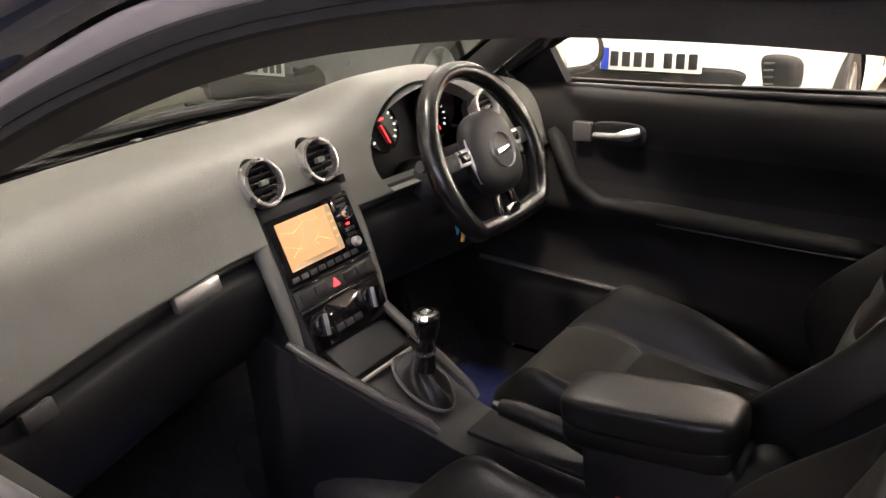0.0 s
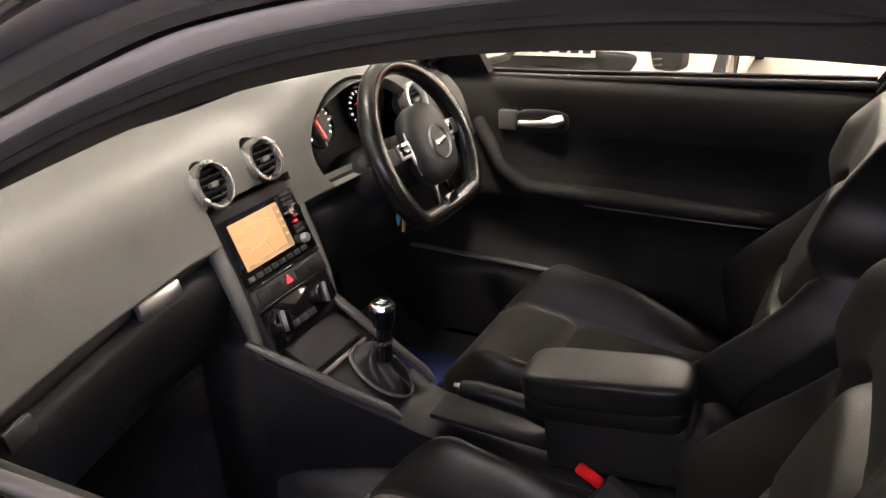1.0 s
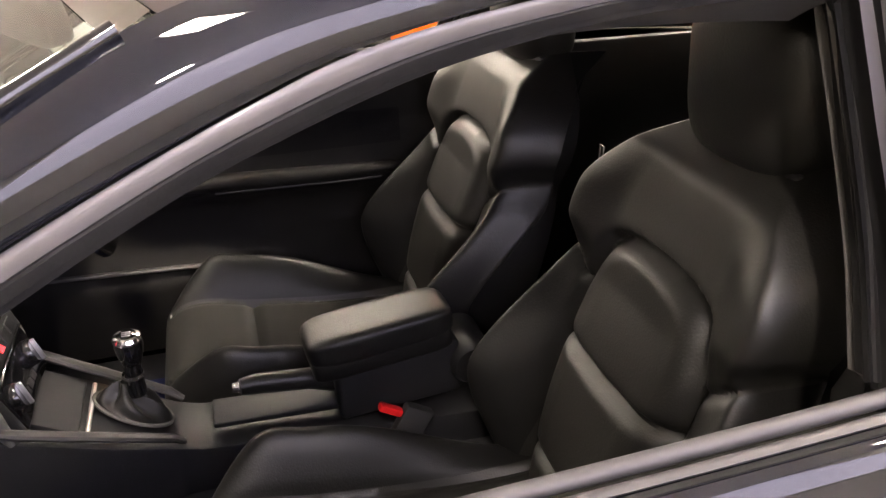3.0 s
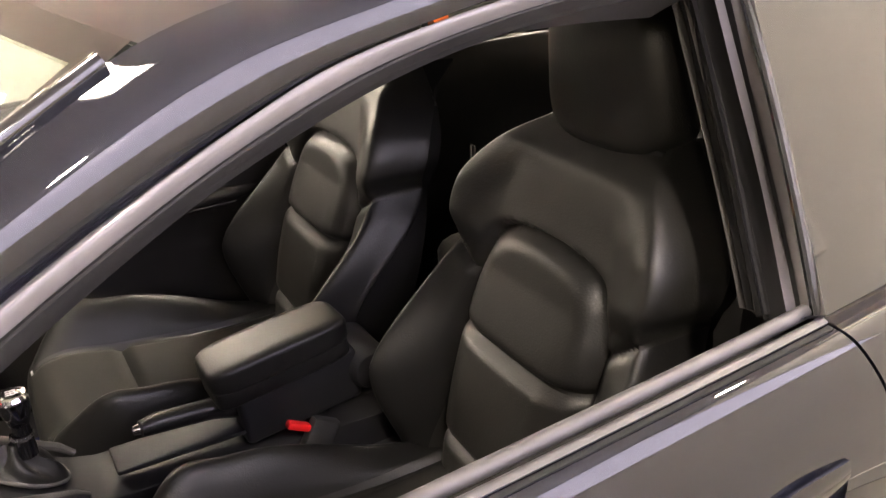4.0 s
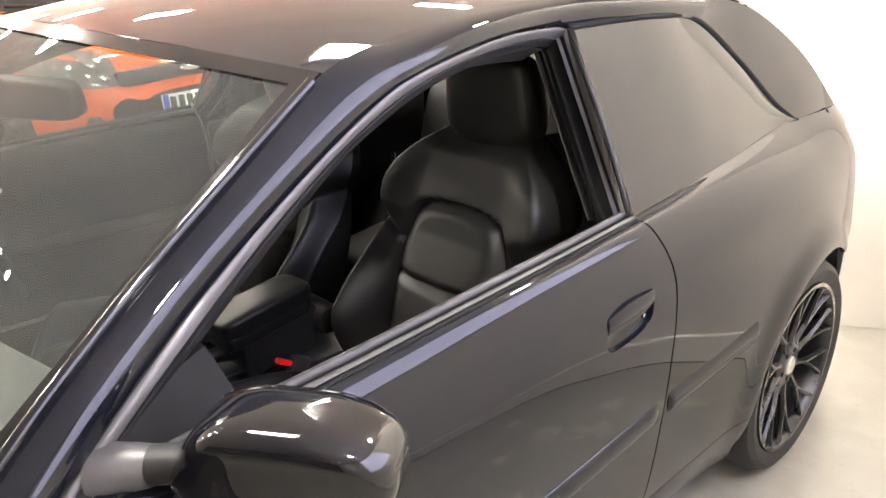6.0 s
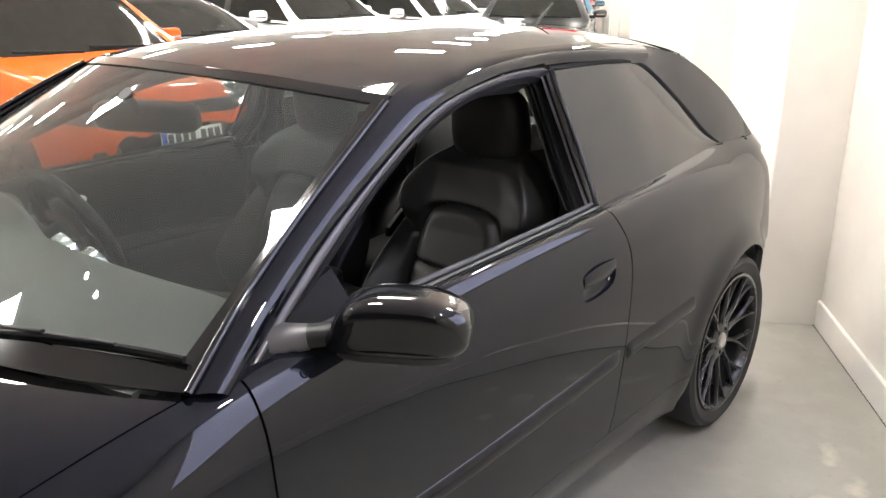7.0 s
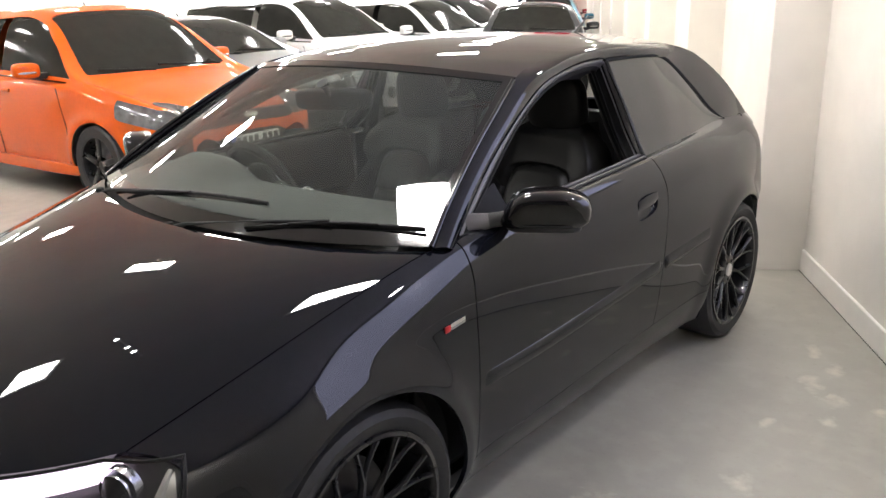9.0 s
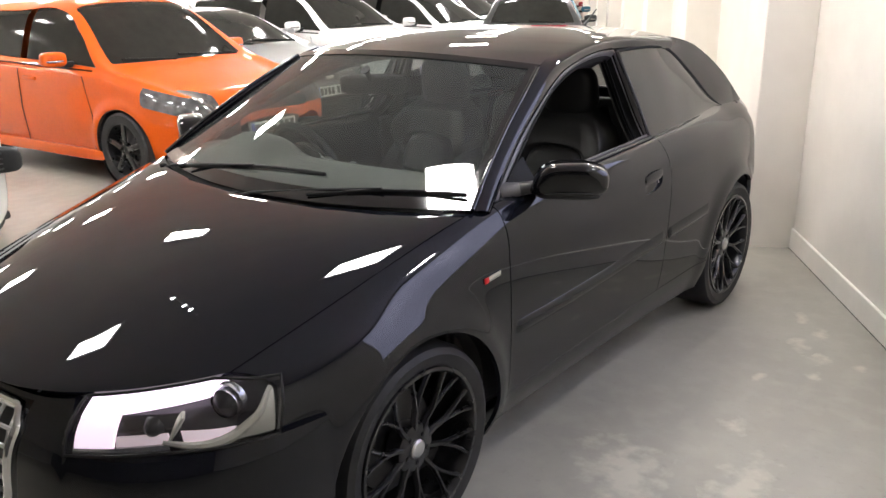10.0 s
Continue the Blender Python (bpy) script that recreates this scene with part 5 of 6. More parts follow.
for y in (-0.056, -0.112):
    part("rotary_knob", onface(lathe([(0.001, 0.018), (0.010, 0.018), (0.0125, 0.014), (0.013, 0.0)] if y > -0.08 else [(0.001, 0.013), (0.007, 0.013), (0.009, 0.010), (0.0095, 0.0)], 24, Matrix.Translation((-0.080, y, 0.008)))), CHROME if y > -0.08 else SILVER, cs)
part("knob_light", onface(box((0.008, 0.004, 0.002), (-0.078, -0.076, 0.012))), NEEDLE, cs)
for k in range(8):
    part("radio_button", onface(box((0.017, 0.009, 0.004), (0.082 - 0.0215 * k, -0.128, 0.010), bevel=0.001)), BLACK_PLASTIC, cs)
for k in range(3):
    part("radio_button", onface(box((0.026, 0.006, 0.004), (-0.080, -0.022 - 0.009 * k, 0.010), bevel=0.001)), BLACK_PLASTIC, cs)
for k in range(2):
    part("radio_button", onface(box((0.024, 0.007, 0.004), (-0.080, -0.086 - 0.010 * k, 0.010), bevel=0.001)), BLACK_PLASTIC, cs)
part("trim_bar", onface(box((0.206, 0.003, 0.005), (-0.004, -0.1435, 0.007), bevel=0.001)), CHROME, cs)
part("switch_panel", onface(box((0.204, 0.032, 0.008), (-0.004, -0.163, 0.004), bevel=0.002)), BLACK_PLASTIC, cs)
for k in range(5):
    if k != 2:
        part("dash_switch", onface(box((0.030, 0.020, 0.004), (0.072 - 0.036 * k, -0.163, 0.0085), bevel=0.002)), DASH_LOW, cs)
part("hazard_light", onface(prism([(-0.008, -0.006), (0.008, -0.006), (0, 0.009)], 0.002, Matrix.Translation((0.0, -0.163, 0.0085)))), NEEDLE, cs)
part("trim_bar", onface(box((0.200, 0.003, 0.005), (-0.004, -0.1825, 0.007), bevel=0.001)), CHROME, cs)
part("heater_panel", onface(box((0.198, 0.075, 0.006), (-0.004, -0.224, 0.003), bevel=0.003)), BLACK_GLOSS, cs)
for x in (0.066, -0.060):
    part("heater_knob", onface(lathe([(0.001, 0.014), (0.019, 0.014), (0.022, 0.010), (0.023, 0.0)], 30, Matrix.Translation((x, -0.218, 0.006)))), BLACK_GLOSS, cs)
    part("knob_bar", onface(box((0.005, 0.038, 0.012), (x, -0.218, 0.021), (0, 0, 12), 0.002)), SILVER, cs)
for k in range(3):
    part("heater_button", onface(box((0.02, 0.012, 0.004), (0.027 - 0.024 * k, -0.238, 0.007), bevel=0.001)), BLACK_PLASTIC, cs)

# console, gear lever, handbrake, armrest
con = new("centre_console")
con.parent = car
tagged(con, "black centre console with two grey side rails")
prof = [(0.66, 0.70), (0.78, 0.668), (0.92, 0.590), (1.01, 0.540), (1.05, 0.528), (1.30, 0.515), (1.62, 0.500)]
left = [0.140, 0.132, 0.088, 0.052, 0.050, 0.056, 0.060]
bmv, bmf = [], []
for (y, z), x in zip(prof, left):
    bmv += [(x, y, 0.25), (x, y, z), (-0.088, y, z), (-0.088, y, 0.25)]
for i in range(len(prof) - 1):
    bmf += [[4 * i + k, 4 * i + k + 1, 4 * i + 5 + k, 4 * i + 4 + k] for k in range(3)]
bmf += [[0, 1, 2, 3], [4 * len(prof) - 4 + k for k in range(4)]]
cb = mesh_of(bmv, bmf)
bmesh.ops.recalc_face_normals(cb, faces=cb.faces)
bmesh.ops.bevel(cb, geom=cb.edges[:], offset=0.006, segments=2, affect="EDGES", profile=0.5)
part("console_body", cb, DASH_LOW, con)
part("side_rail", tube([(0.135, 0.775, 0.692), (0.128, 0.805, 0.676), (0.094, 0.90, 0.624), (0.055, 1.005, 0.566), (0.050, 1.022, 0.552)], [0.009, 0.011, 0.011, 0.010, 0.007], 10, 0.7), RAIL_DARK, con)
part("side_rail", tube([(-0.090, 0.770, 0.704), (-0.088, 0.805, 0.682), (-0.083, 0.90, 0.628), (-0.078, 1.000, 0.570), (-0.075, 1.02, 0.552)], [0.009, 0.011, 0.011, 0.010, 0.007], 10, 0.7), RAIL_DARK, con)
part("tray", box((0.15, 0.12, 0.012), (0.012, 0.82, 0.655), (-30, 0, 0), 0.004), DASH_LOW, con)
part("tray_lip", tube([(-0.06, 0.885, 0.622), (0.09, 0.885, 0.622)], 0.004, 8), SILVER, con)
part("ashtray_bar", tube([(-0.06, 0.80, 0.672), (0.02, 0.80, 0.672)], 0.004, 8), SILVER, con)
gl = new("gear_lever")
gl.parent = car
tagged(gl, "gear lever with a chrome-topped knob and leather gaiter")
ell = lambda rx, ry, z, n=28, c=(-0.016, 0.945): [(c[0] + rx * math.cos(2 * math.pi * k / n), c[1] + ry * math.sin(2 * math.pi * k / n), z(math.sin(2 * math.pi * k / n))) for k in range(n)]  # noqa: E731
part("gaiter_ring", tube(ell(0.042, 0.058, lambda s: 0.590 - 0.034 * s), 0.0035, 8, closed=True), TRIM_GREY, gl)


def gaiter(u, v):
    a = 2 * math.pi * u
    r = spline([0, 0.25, 0.6, 1], [1.0, 0.86, 0.42, 0.24], v) * (1 + 0.06 * np.sin(6 * a) * np.sin(math.pi * v))
    return np.stack([-0.016 + 0.041 * r * np.cos(a), 0.947 + 0.058 * r * np.sin(a), 0.590 - 0.034 * np.sin(a) * (1 - v) + 0.056 * v + 0.010 * np.sin(math.pi * v) * np.sin(5 * a + 6 * v)], -1)


part("gaiter", sheet(gaiter, 48, 14, centre=(0, 0.955, 0.55)), LEATHER_SIDE, gl)
part("shaft", tube([(-0.014, 0.955, 0.62), (-0.018, 0.957, 0.69)], [0.017, 0.013], 16), BLACK_GLOSS, gl)
part("shaft_ring", lathe([(0.017, -0.004), (0.0185, 0), (0.017, 0.004)], 24, Matrix.Translation((-0.015, 0.955, 0.657))), CHROME, gl)
kn = part("knob", lathe([(0.010, -0.042), (0.016, -0.036), (0.021, -0.018), (0.0235, 0.0), (0.0225, 0.008)], 32, Matrix.Translation((-0.019, 0.957, 0.714))), BLACK_GLOSS, gl)
part("knob_ring", lathe([(0.0225, 0.006), (0.024, 0.011), (0.021, 0.0165), (0.016, 0.0175)], 32, Matrix.Translation((-0.019, 0.957, 0.714))), CHROME, kn)
part("knob_plate", lathe([(0.001, 0.0185), (0.014, 0.0182), (0.0162, 0.0170)], 28, Matrix.Translation((-0.019, 0.957, 0.714))), BLACK_GLOSS, kn)
for k in range(-1, 2):
    part("shift_mark", box((0.0012, 0.014, 0.0006), (-0.019 + 0.006 * k, 0.957, 0.7329)), SILVER, kn)
part("shift_mark", box((0.0132, 0.0012, 0.0006), (-0.019, 0.957, 0.7329)), SILVER, kn)
hb = new("handbrake")
hb.parent = car
tagged(hb, "black handbrake lever with a chrome button")
part("lever", tube([(0.010, 1.122, 0.612), (0.006, 1.15, 0.611), (0.002, 1.24, 0.600), (0, 1.32, 0.575)], [0.014, 0.018, 0.019, 0.020], 14), LEATHER_SIDE, hb)
part("button", lathe([(0.001, 0.012), (0.008, 0.011), (0.010, 0.0)], 16, look((0.010, 1.120, 0.613), (0.014, 1.0, 0.622)) @ pose(0, 0, 0, 180, 0, 0)), CHROME, hb)
part("lever_slot", box((0.075, 0.26, 0.01), (0.0, 1.20, 0.556), (-2, 0, 0), 0.004), DASH_LOW, con)
ar = new("armrest")
ar.parent = car
tagged(ar, "black leather centre armrest on a box")
part("pad", blob((0.116, 0.265, 0.058), (-0.01, 1.368, 0.675), (6, 0, 2), 0.40, 44, 22), LEATHER_SIDE, ar)
part("pad_base", blob((0.110, 0.255, 0.040), (-0.01, 1.370, 0.642), (6, 0, 2), 0.25, 36, 14), LEATHER_SIDE, ar)
part("box", box((0.100, 0.23, 0.11), (-0.01, 1.395, 0.585), (4, 0, 2), 0.012, 3), DASH_LOW, ar)
part("hinge", lathe([(0.001, 0.068), (0.035, 0.066), (0.042, 0.055), (0.042, -0.055), (0.035, -0.066), (0.001, -0.068)], 28, Matrix.Translation((-0.01, 1.53, 0.60)) @ pose(0, 0, 0, 0, 90, 0)), DASH_LOW, ar)
for xb in (0.074, -0.115):
    bk = new("belt_buckle")
    bk.parent = car
    tagged(bk, "seat belt buckle with a red button")
    part("buckle_body", box((0.022, 0.055, 0.10), (xb, 1.397, 0.505), (-30, 0, 0), 0.005), BLACK_PLASTIC, bk)
    part("buckle_button", box((0.018, 0.045, 0.014), (xb, 1.368, 0.555), (-30, 0, 0), 0.004), RED, bk)


# seats


def seat(cx, label, dy=0.0, dz=0.0):
    st = new("car_seat")
    st.parent = car
    tagged(st, label)

    def arch_of(au, v):
        """Distance outside the arched centre panel, in shares of its size."""
        return np.where(v < 0.60, au / 0.585, (np.abs(au / 0.585) ** 2.5 + np.abs(np.maximum(v - 0.60, 0) / 0.135) ** 2.5) ** 0.4)

    def back(u, v):
        w = spline([0, 0.2, 0.40, 0.55, 0.655, 0.72, 0.80, 0.87, 0.935, 1.0], [0.235, 0.268, 0.278, 0.268, 0.247, 0.266, 0.262, 0.236, 0.192, 0.135], v)
        au = np.abs(u)
        seam = 0.555 + 0.25 * (au - 0.6)            # bolster's upper end, rising outward
        bol = smooth(0.52, 0.90, au) * (1 - smooth(-0.38, 0.03, v - seam)) * smooth(-0.15, 0.30, v) * 0.125
        edge = smooth(0.84, 1.0, au) ** 2 * 0.11
        top = smooth(0.90, 1.0, v) ** 2 * 0.07
        belly = 0.020 * np.sin(math.pi * np.clip(v / 0.62, 0, 1)) * (1 - smooth(0.3, 0.6, au))
        wings = 0.030 * smooth(0.45, 0.85, au) * smooth(0.60, 0.72, v) * (1 - smooth(0.80, 0.95, v))
        d = arch_of(au, v) - 1
        dent = 0.020 * np.exp(-((d / 0.085) ** 2)) - 0.012 * smooth(-0.02, -0.30, d)
        for vs in (0.115, 0.432):
            dent = dent + 0.017 * np.exp(-(((v - vs - 0.02 * au) / 0.017) ** 2)) * (au < 0.585)
        dent = dent + 0.010 * np.exp(-(((v - seam) / 0.012) ** 2)) * smooth(0.56, 0.64, au)
        y = 1.575 + 0.172 * v + 0.008 * v**2 - bol - wings + edge + top - belly + dent
        z = 0.470 + 0.610 * v - 0.02 * edge
        return np.stack([cx + u * w, y + dy, z + dz], -1)

    is_bolster = lambda p: np.stack([np.abs(p[:, 0] - cx) - 0.158, 0.555 + 0.25 * (np.abs(p[:, 0] - cx) / 0.26 - 0.6) - (p[:, 2] - dz - 0.47) / 0.61], 1).min(1)  # noqa: E731
    for sx in (-1, 1):
        part("bolster", sheet(back, 44, 96, [is_bolster], u=(0.45 * sx, sx) if sx > 0 else (-1, -0.45), centre=(cx, 2.2, 0.7)), LEATHER_SIDE, st, "smooth black leather side bolster")
    part("backrest", sheet(back, 110, 110, [lambda p: -is_bolster(p)], u=(-1, 1), centre=(cx, 2.2, 0.7)), LEATHER, st, "black leather backrest with stitched panels")

    def shell(u, v):
        p = back(u, v)
        q = p.copy()
        q[..., 1] = dy + 1.715 + 0.175 * v - 0.03 * np.abs(u) ** 3
        return q

    part("back_shell", sheet(shell, 30, 30, u=(-1, 1), centre=(cx, 1.2, 0.7)), SHELL, st)
    rim = [back(np.array([a]), np.array([b]))[0] for a, b in [(-1, t) for t in np.linspace(0, 1, 20)] + [(t, 1) for t in np.linspace(-1, 1, 20)[1:]] + [(1, t) for t in np.linspace(1, 0, 20)[1:]]]
    rim2 = [shell(np.array([a]), np.array([b]))[0] for a, b in [(-1, t) for t in np.linspace(0, 1, 20)] + [(t, 1) for t in np.linspace(-1, 1, 20)[1:]] + [(1, t) for t in np.linspace(1, 0, 20)[1:]]]
    n = len(rim)
    part("side_panel", mesh_of(rim + rim2, [[i, i + 1, n + i + 1, n + i] for i in range(n - 1)]), SHELL, st)

    def head(u, v):
        a = 2 * math.pi * u
        b = math.pi * (v - 0.5)
        sp = lambda c, e: np.sign(c) * np.abs(c) ** e  # noqa: E731
        cb, sb = sp(np.cos(b), 0.50), sp(np.sin(b), 0.55)
        x = 0.132 * cb * sp(np.cos(a), 0.50) * (1 - 0.06 * sb)
        y = 0.055 * cb * sp(np.sin(a), 0.7) + 0.022 * (x / 0.13) ** 2
        return np.stack([cx + x, dy + 1.815 + y - 0.10 * 0.09 * sb, dz + 1.158 + 0.112 * sb], -1)

    part("headrest", sheet(head, 48, 24, v=(0.001, 0.999), centre=(cx, 1.85, 1.12)), LEATHER, st)
    for sx in (0.06, -0.06):
        part("headrest_post", tube([(cx + sx, dy + 1.80, dz + 1.05), (cx + sx, dy + 1.81, dz + 1.12)], 0.006, 8), BLACK_PLASTIC, st)

    loop = [(cx - 0.238 + x, dy + 1.728, dz + 0.992 + z) for x, z in ((-0.006, -0.012), (0.006, -0.012), (0.006, 0.012), (-0.006, 0.012))]
    part("fold_catch", tube(loop, 0.0018, 6, closed=True, side=(0, 1, 0)), CHROME, st, "small chrome fold catch")
    part("fold_lever", box((0.045, 0.030, 0.018), (cx + 0.10, dy + 1.815, dz + 1.062), (-10, 0, 6), 0.006), BLACK_PLASTIC, st)

    def cushion(u, v):
        y = dy + spline([0, 0.3, 0.55, 0.75, 0.88, 0.94, 1.0], [1.63, 1.42, 1.22, 1.10, 1.045, 1.025, 1.02], v)
        y = y + 0.11 * smooth(0.45, 1.0, np.abs(u)) ** 2 * smooth(0.5, 1.0, v)
        z = spline([0, 0.3, 0.55, 0.75, 0.88, 0.94, 1.0], [0.490, 0.478, 0.500, 0.522, 0.505, 0.470, 0.35], v)
        au = np.abs(u)
        w = spline([0, 0.4, 0.8, 1], [0.235, 0.262, 0.262, 0.25], v)
        z = z + 0.092 * smooth(0.45, 0.78, au) * smooth(0.05, 0.50, v) * (1 - smooth(0.62, 0.98, v)) - 0.17 * smooth(0.74, 1.0, au) ** 2
        dent = 0.010 * np.exp(-(((au - 0.52) * 0.26 / 0.009) ** 2)) * (v < 0.9)
        dent = dent + 0.009 * np.exp(-(((v - 0.55) / 0.016) ** 2)) * (au < 0.52)
        return np.stack([cx + u * w, y + 0.02 * (1 - u**2) * 0, z - dent], -1)

    inner = lambda p: 0.142 - np.abs(p[:, 0] - cx)  # noqa: E731
    part("cushion", sheet(cushion, 80, 80, [inner], u=(-1, 1), centre=(cx, 1.3, 0.2)), LEATHER, st)
    part("cushion_bolster", sheet(cushion, 40, 80, [lambda p: -inner(p)], u=(0.4, 1), centre=(cx, 1.3, 0.2)), LEATHER_SIDE, st)
    part("cushion_bolster", sheet(cushion, 40, 80, [lambda p: -inner(p)], u=(-1, -0.4), centre=(cx, 1.3, 0.2)), LEATHER_SIDE, st)
    part("seat_base", box((0.44, 0.46, 0.20), (cx, 1.33, 0.34), bevel=0.02), DASH_LOW, st)
    return st


seat(0.335, "black leather sports seat with stitched arch panel")
seat(-0.345, "black leather sports seat behind the steering wheel", -0.052, 0.0)
rb = new("rear_bench")
rb.parent = car
tagged(rb, "black leather rear bench seat")
part("bench_back", blob((1.15, 0.16, 0.60), (0, 2.52, 0.72), (-14, 0, 0), 0.25), LEATHER_SIDE, rb)
part("bench_cushion", blob((1.15, 0.52, 0.20), (0, 2.24, 0.44), (4, 0, 0), 0.3), LEATHER_SIDE, rb)
part("parcel_shelf", box((1.15, 0.42, 0.02), (0, 2.78, 0.95), bevel=0.005), CARPET, car)
for x in (0.32, -0.32):
    part("rear_headrest", blob((0.25, 0.09, 0.12), (x, 2.60, 1.06), (-12, 0, 0), 0.4), LEATHER_SIDE, rb)

# floor, bulkhead, mats, lining
part("cabin_floor", box((1.46, 2.4, 0.03), (0, 1.6, 0.245), bevel=0.005), CARPET, car)
part("tunnel", box((0.26, 1.5, 0.2), (0.0, 1.3, 0.34), bevel=0.05, seg=4), CARPET, car)
part("bulkhead", box((1.46, 0.03, 0.74), (0, 0.44, 0.58), (-8, 0, 0), 0.005), CARPET, car)
part("toe_board", box((1.42, 0.34, 0.02), (0, 0.55, 0.33), (-38, 0, 0), 0.005), CARPET, car)
for x in (0.735, -0.735):
    part("kick_panel", box((0.03, 0.26, 0.60), (x, 0.57, 0.56), bevel=0.008), DASH_LOW, car)
for x in (0.36, -0.36):
    part("floor_mat", box((0.46, 0.52, 0.012), (x, 0.90, 0.268), (0, 0, 0), 0.005), BLUE_MAT, car, "blue carpet floor mat")
part("headlining", sheet(lambda u, v: roof(u, v) * np.array([0.97, 1, 1]) + np.array([0, 0.02, -0.030]), 24, 24, centre=(0, 1.6, 3)), LINER, car)
for sg in (1, -1):
    for a, b, w in (((0.585, 1.755, 1.315), (0.700, 1.745, 0.96), 0.045),):
        part("door_pillar_trim", prism([(-w * 0.6, 0), (w, 0), (w, 0.375), (-w * 0.5, 0.375)], 0.025, Matrix.Translation((0.690 * sg - (0.0125 * sg), 1.775, 0.955)) @ Matrix(((0, -0.30 * sg, sg, 0), (1, 0.02, 0, 0), (0, 0.96, 0, 0), (0, 0, 0, 1))), 0.006), LINER, car)
    part("pillar_foot_trim", box((0.03, 0.12, 0.60), (0.725 * sg, 1.765, 0.66), bevel=0.01), DASH_LOW, car)
    part("rear_side_trim", box((0.03, 0.80, 0.62), (0.70 * sg, 2.22, 0.68), bevel=0.01), DASH_LOW, car)
    part("seat_belt", tube([(0.640 * sg, 1.80, 1.20), (0.630 * sg, 1.82, 0.95), (0.640 * sg, 1.80, 0.55)], 0.022, 8, 0.08, side=(0, 1, 0)), BLACK_PLASTIC, car)
    inner = [(x - 0.035, y, z - 0.012) for x, y, z in RAIL_E]
    part("pillar_lining", sheet(ruled([(x - 0.045, y + 0.01, z - 0.004) for x, y, z in RAIL_F], inner, -0.004), 60, 4, mirror=sg < 0), LINER, car)

    # inner door panel
    def trim(u, v, sg=sg):
        y = 0.60 + 1.08 * u
        z = spline([0, 0.04, 0.08, 0.14, 0.3, 1.0], [0.998, 0.994, 0.980, 0.940, 0.80, 0.295], v) - 0.022 * (1 - smooth(0.1, 0.3, v))
        x = spline([0, 0.05, 0.09, 0.16, 0.28, 0.36, 0.42, 0.48, 0.60, 0.66, 0.72, 0.80, 1.0], [0.782, 0.752, 0.733, 0.714, 0.708, 0.684, 0.674, 0.706, 0.712, 0.694, 0.668, 0.668, 0.690], v)
        bul = np.exp(-(((u - 0.52) / 0.42) ** 4))
        x = np.where((v > 0.28) & (v < 0.50), 0.706 - (0.706 - x) * bul, x)
        x = np.where(v > 0.58, 0.712 - (0.712 - x) * np.exp(-(((u - 0.28) / 0.36) ** 6)), x)
        return np.stack([sg * x, y, z], -1)

    part("door_trim", sheet(trim, 50, 70, centre=(sg * 2, 1.2, 0.7)), DOOR_TRIM, car, "dark door trim with armrest and pocket")
    part("door_insert", sheet(lambda u, v, sg=sg: trim(0.27 + 0.64 * u, 0.222 + 0.105 * v, sg) - np.array([sg * 0.003, 0, 0]), 40, 10, centre=(sg * 2, 1.2, 0.7)), DOOR_CLOTH, car, "black cloth insert above the armrest")
    part("door_armrest", tube([(sg * 0.672, 0.95, 0.736), (sg * 0.668, 1.10, 0.733), (sg * 0.670, 1.30, 0.725), (sg * 0.682, 1.50, 0.718), (sg * 0.702, 1.62, 0.714)], [0.018, 0.026, 0.028, 0.024, 0.012], 16, 0.8), DOOR_TRIM, car)
    part("armrest_line", tube([(sg * (0.647 + 0.10 * max(0.0, y - 1.4) ** 1.2), y, 0.712 - 0.020 * (y - 1.2)) for y in np.linspace(1.12, 1.52, 10)], 0.0024, 6), BLACK_PLASTIC, car)
    part("pocket_rim", tube([(sg * 0.672, y, spline([0.6, 1.1, 1.2], [0.540, 0.520, 0.512], y)) for y in np.linspace(0.64, 1.16, 14)], 0.008, 8, 0.7), TRIM_GREY, car)
    if sg < 0:
        dh = new("inner_door_handle")
        dh.parent = car
        tagged(dh, "satin silver inner door lever")
        part("lever", tube([(sg * 0.694, 0.945, 0.884), (sg * 0.684, 1.00, 0.888), (sg * 0.680, 1.035, 0.896), (sg * 0.690, 1.055, 0.902)], [0.010, 0.011, 0.020, 0.015], 12, 0.7), SILVER, dh)
        part("lever_bowl", blob((0.02, 0.13, 0.055), (sg * 0.702, 1.0, 0.890), power=0.6), SEAM, dh)
        part("switch_pack", box((0.02, 0.045, 0.045), (sg * 0.698, 0.915, 0.890), bevel=0.004), TRIM_GREY, dh)
    part("grab_handle", tube([(sg * 0.715, 0.83, 0.875), (sg * 0.680, 0.87, 0.845), (sg * 0.665, 0.905, 0.785), (sg * 0.668, 0.97, 0.735), (sg * 0.690, 1.10, 0.715), (sg * 0.71, 1.3, 0.70)], [0.018, 0.020, 0.019, 0.020, 0.018, 0.012], 12), DOOR_TRIM, car)
# rear-view mirror on the windscreen
rv = new("rear_view_mirror")
rv.parent = car
tagged(rv, "black interior rear-view mirror")
part("mirror_body", blob((0.275, 0.045, 0.074), (0.0, 0.915, 1.253), (10, 0, 28), 0.42, 36, 16), BLACK_PLASTIC, rv)
part("mirror_stem", tube([(0, 0.90, 1.265), (0, 0.875, 1.30), (0, 0.865, 1.312)], [0.012, 0.010, 0.022], 12), BLACK_PLASTIC, rv)
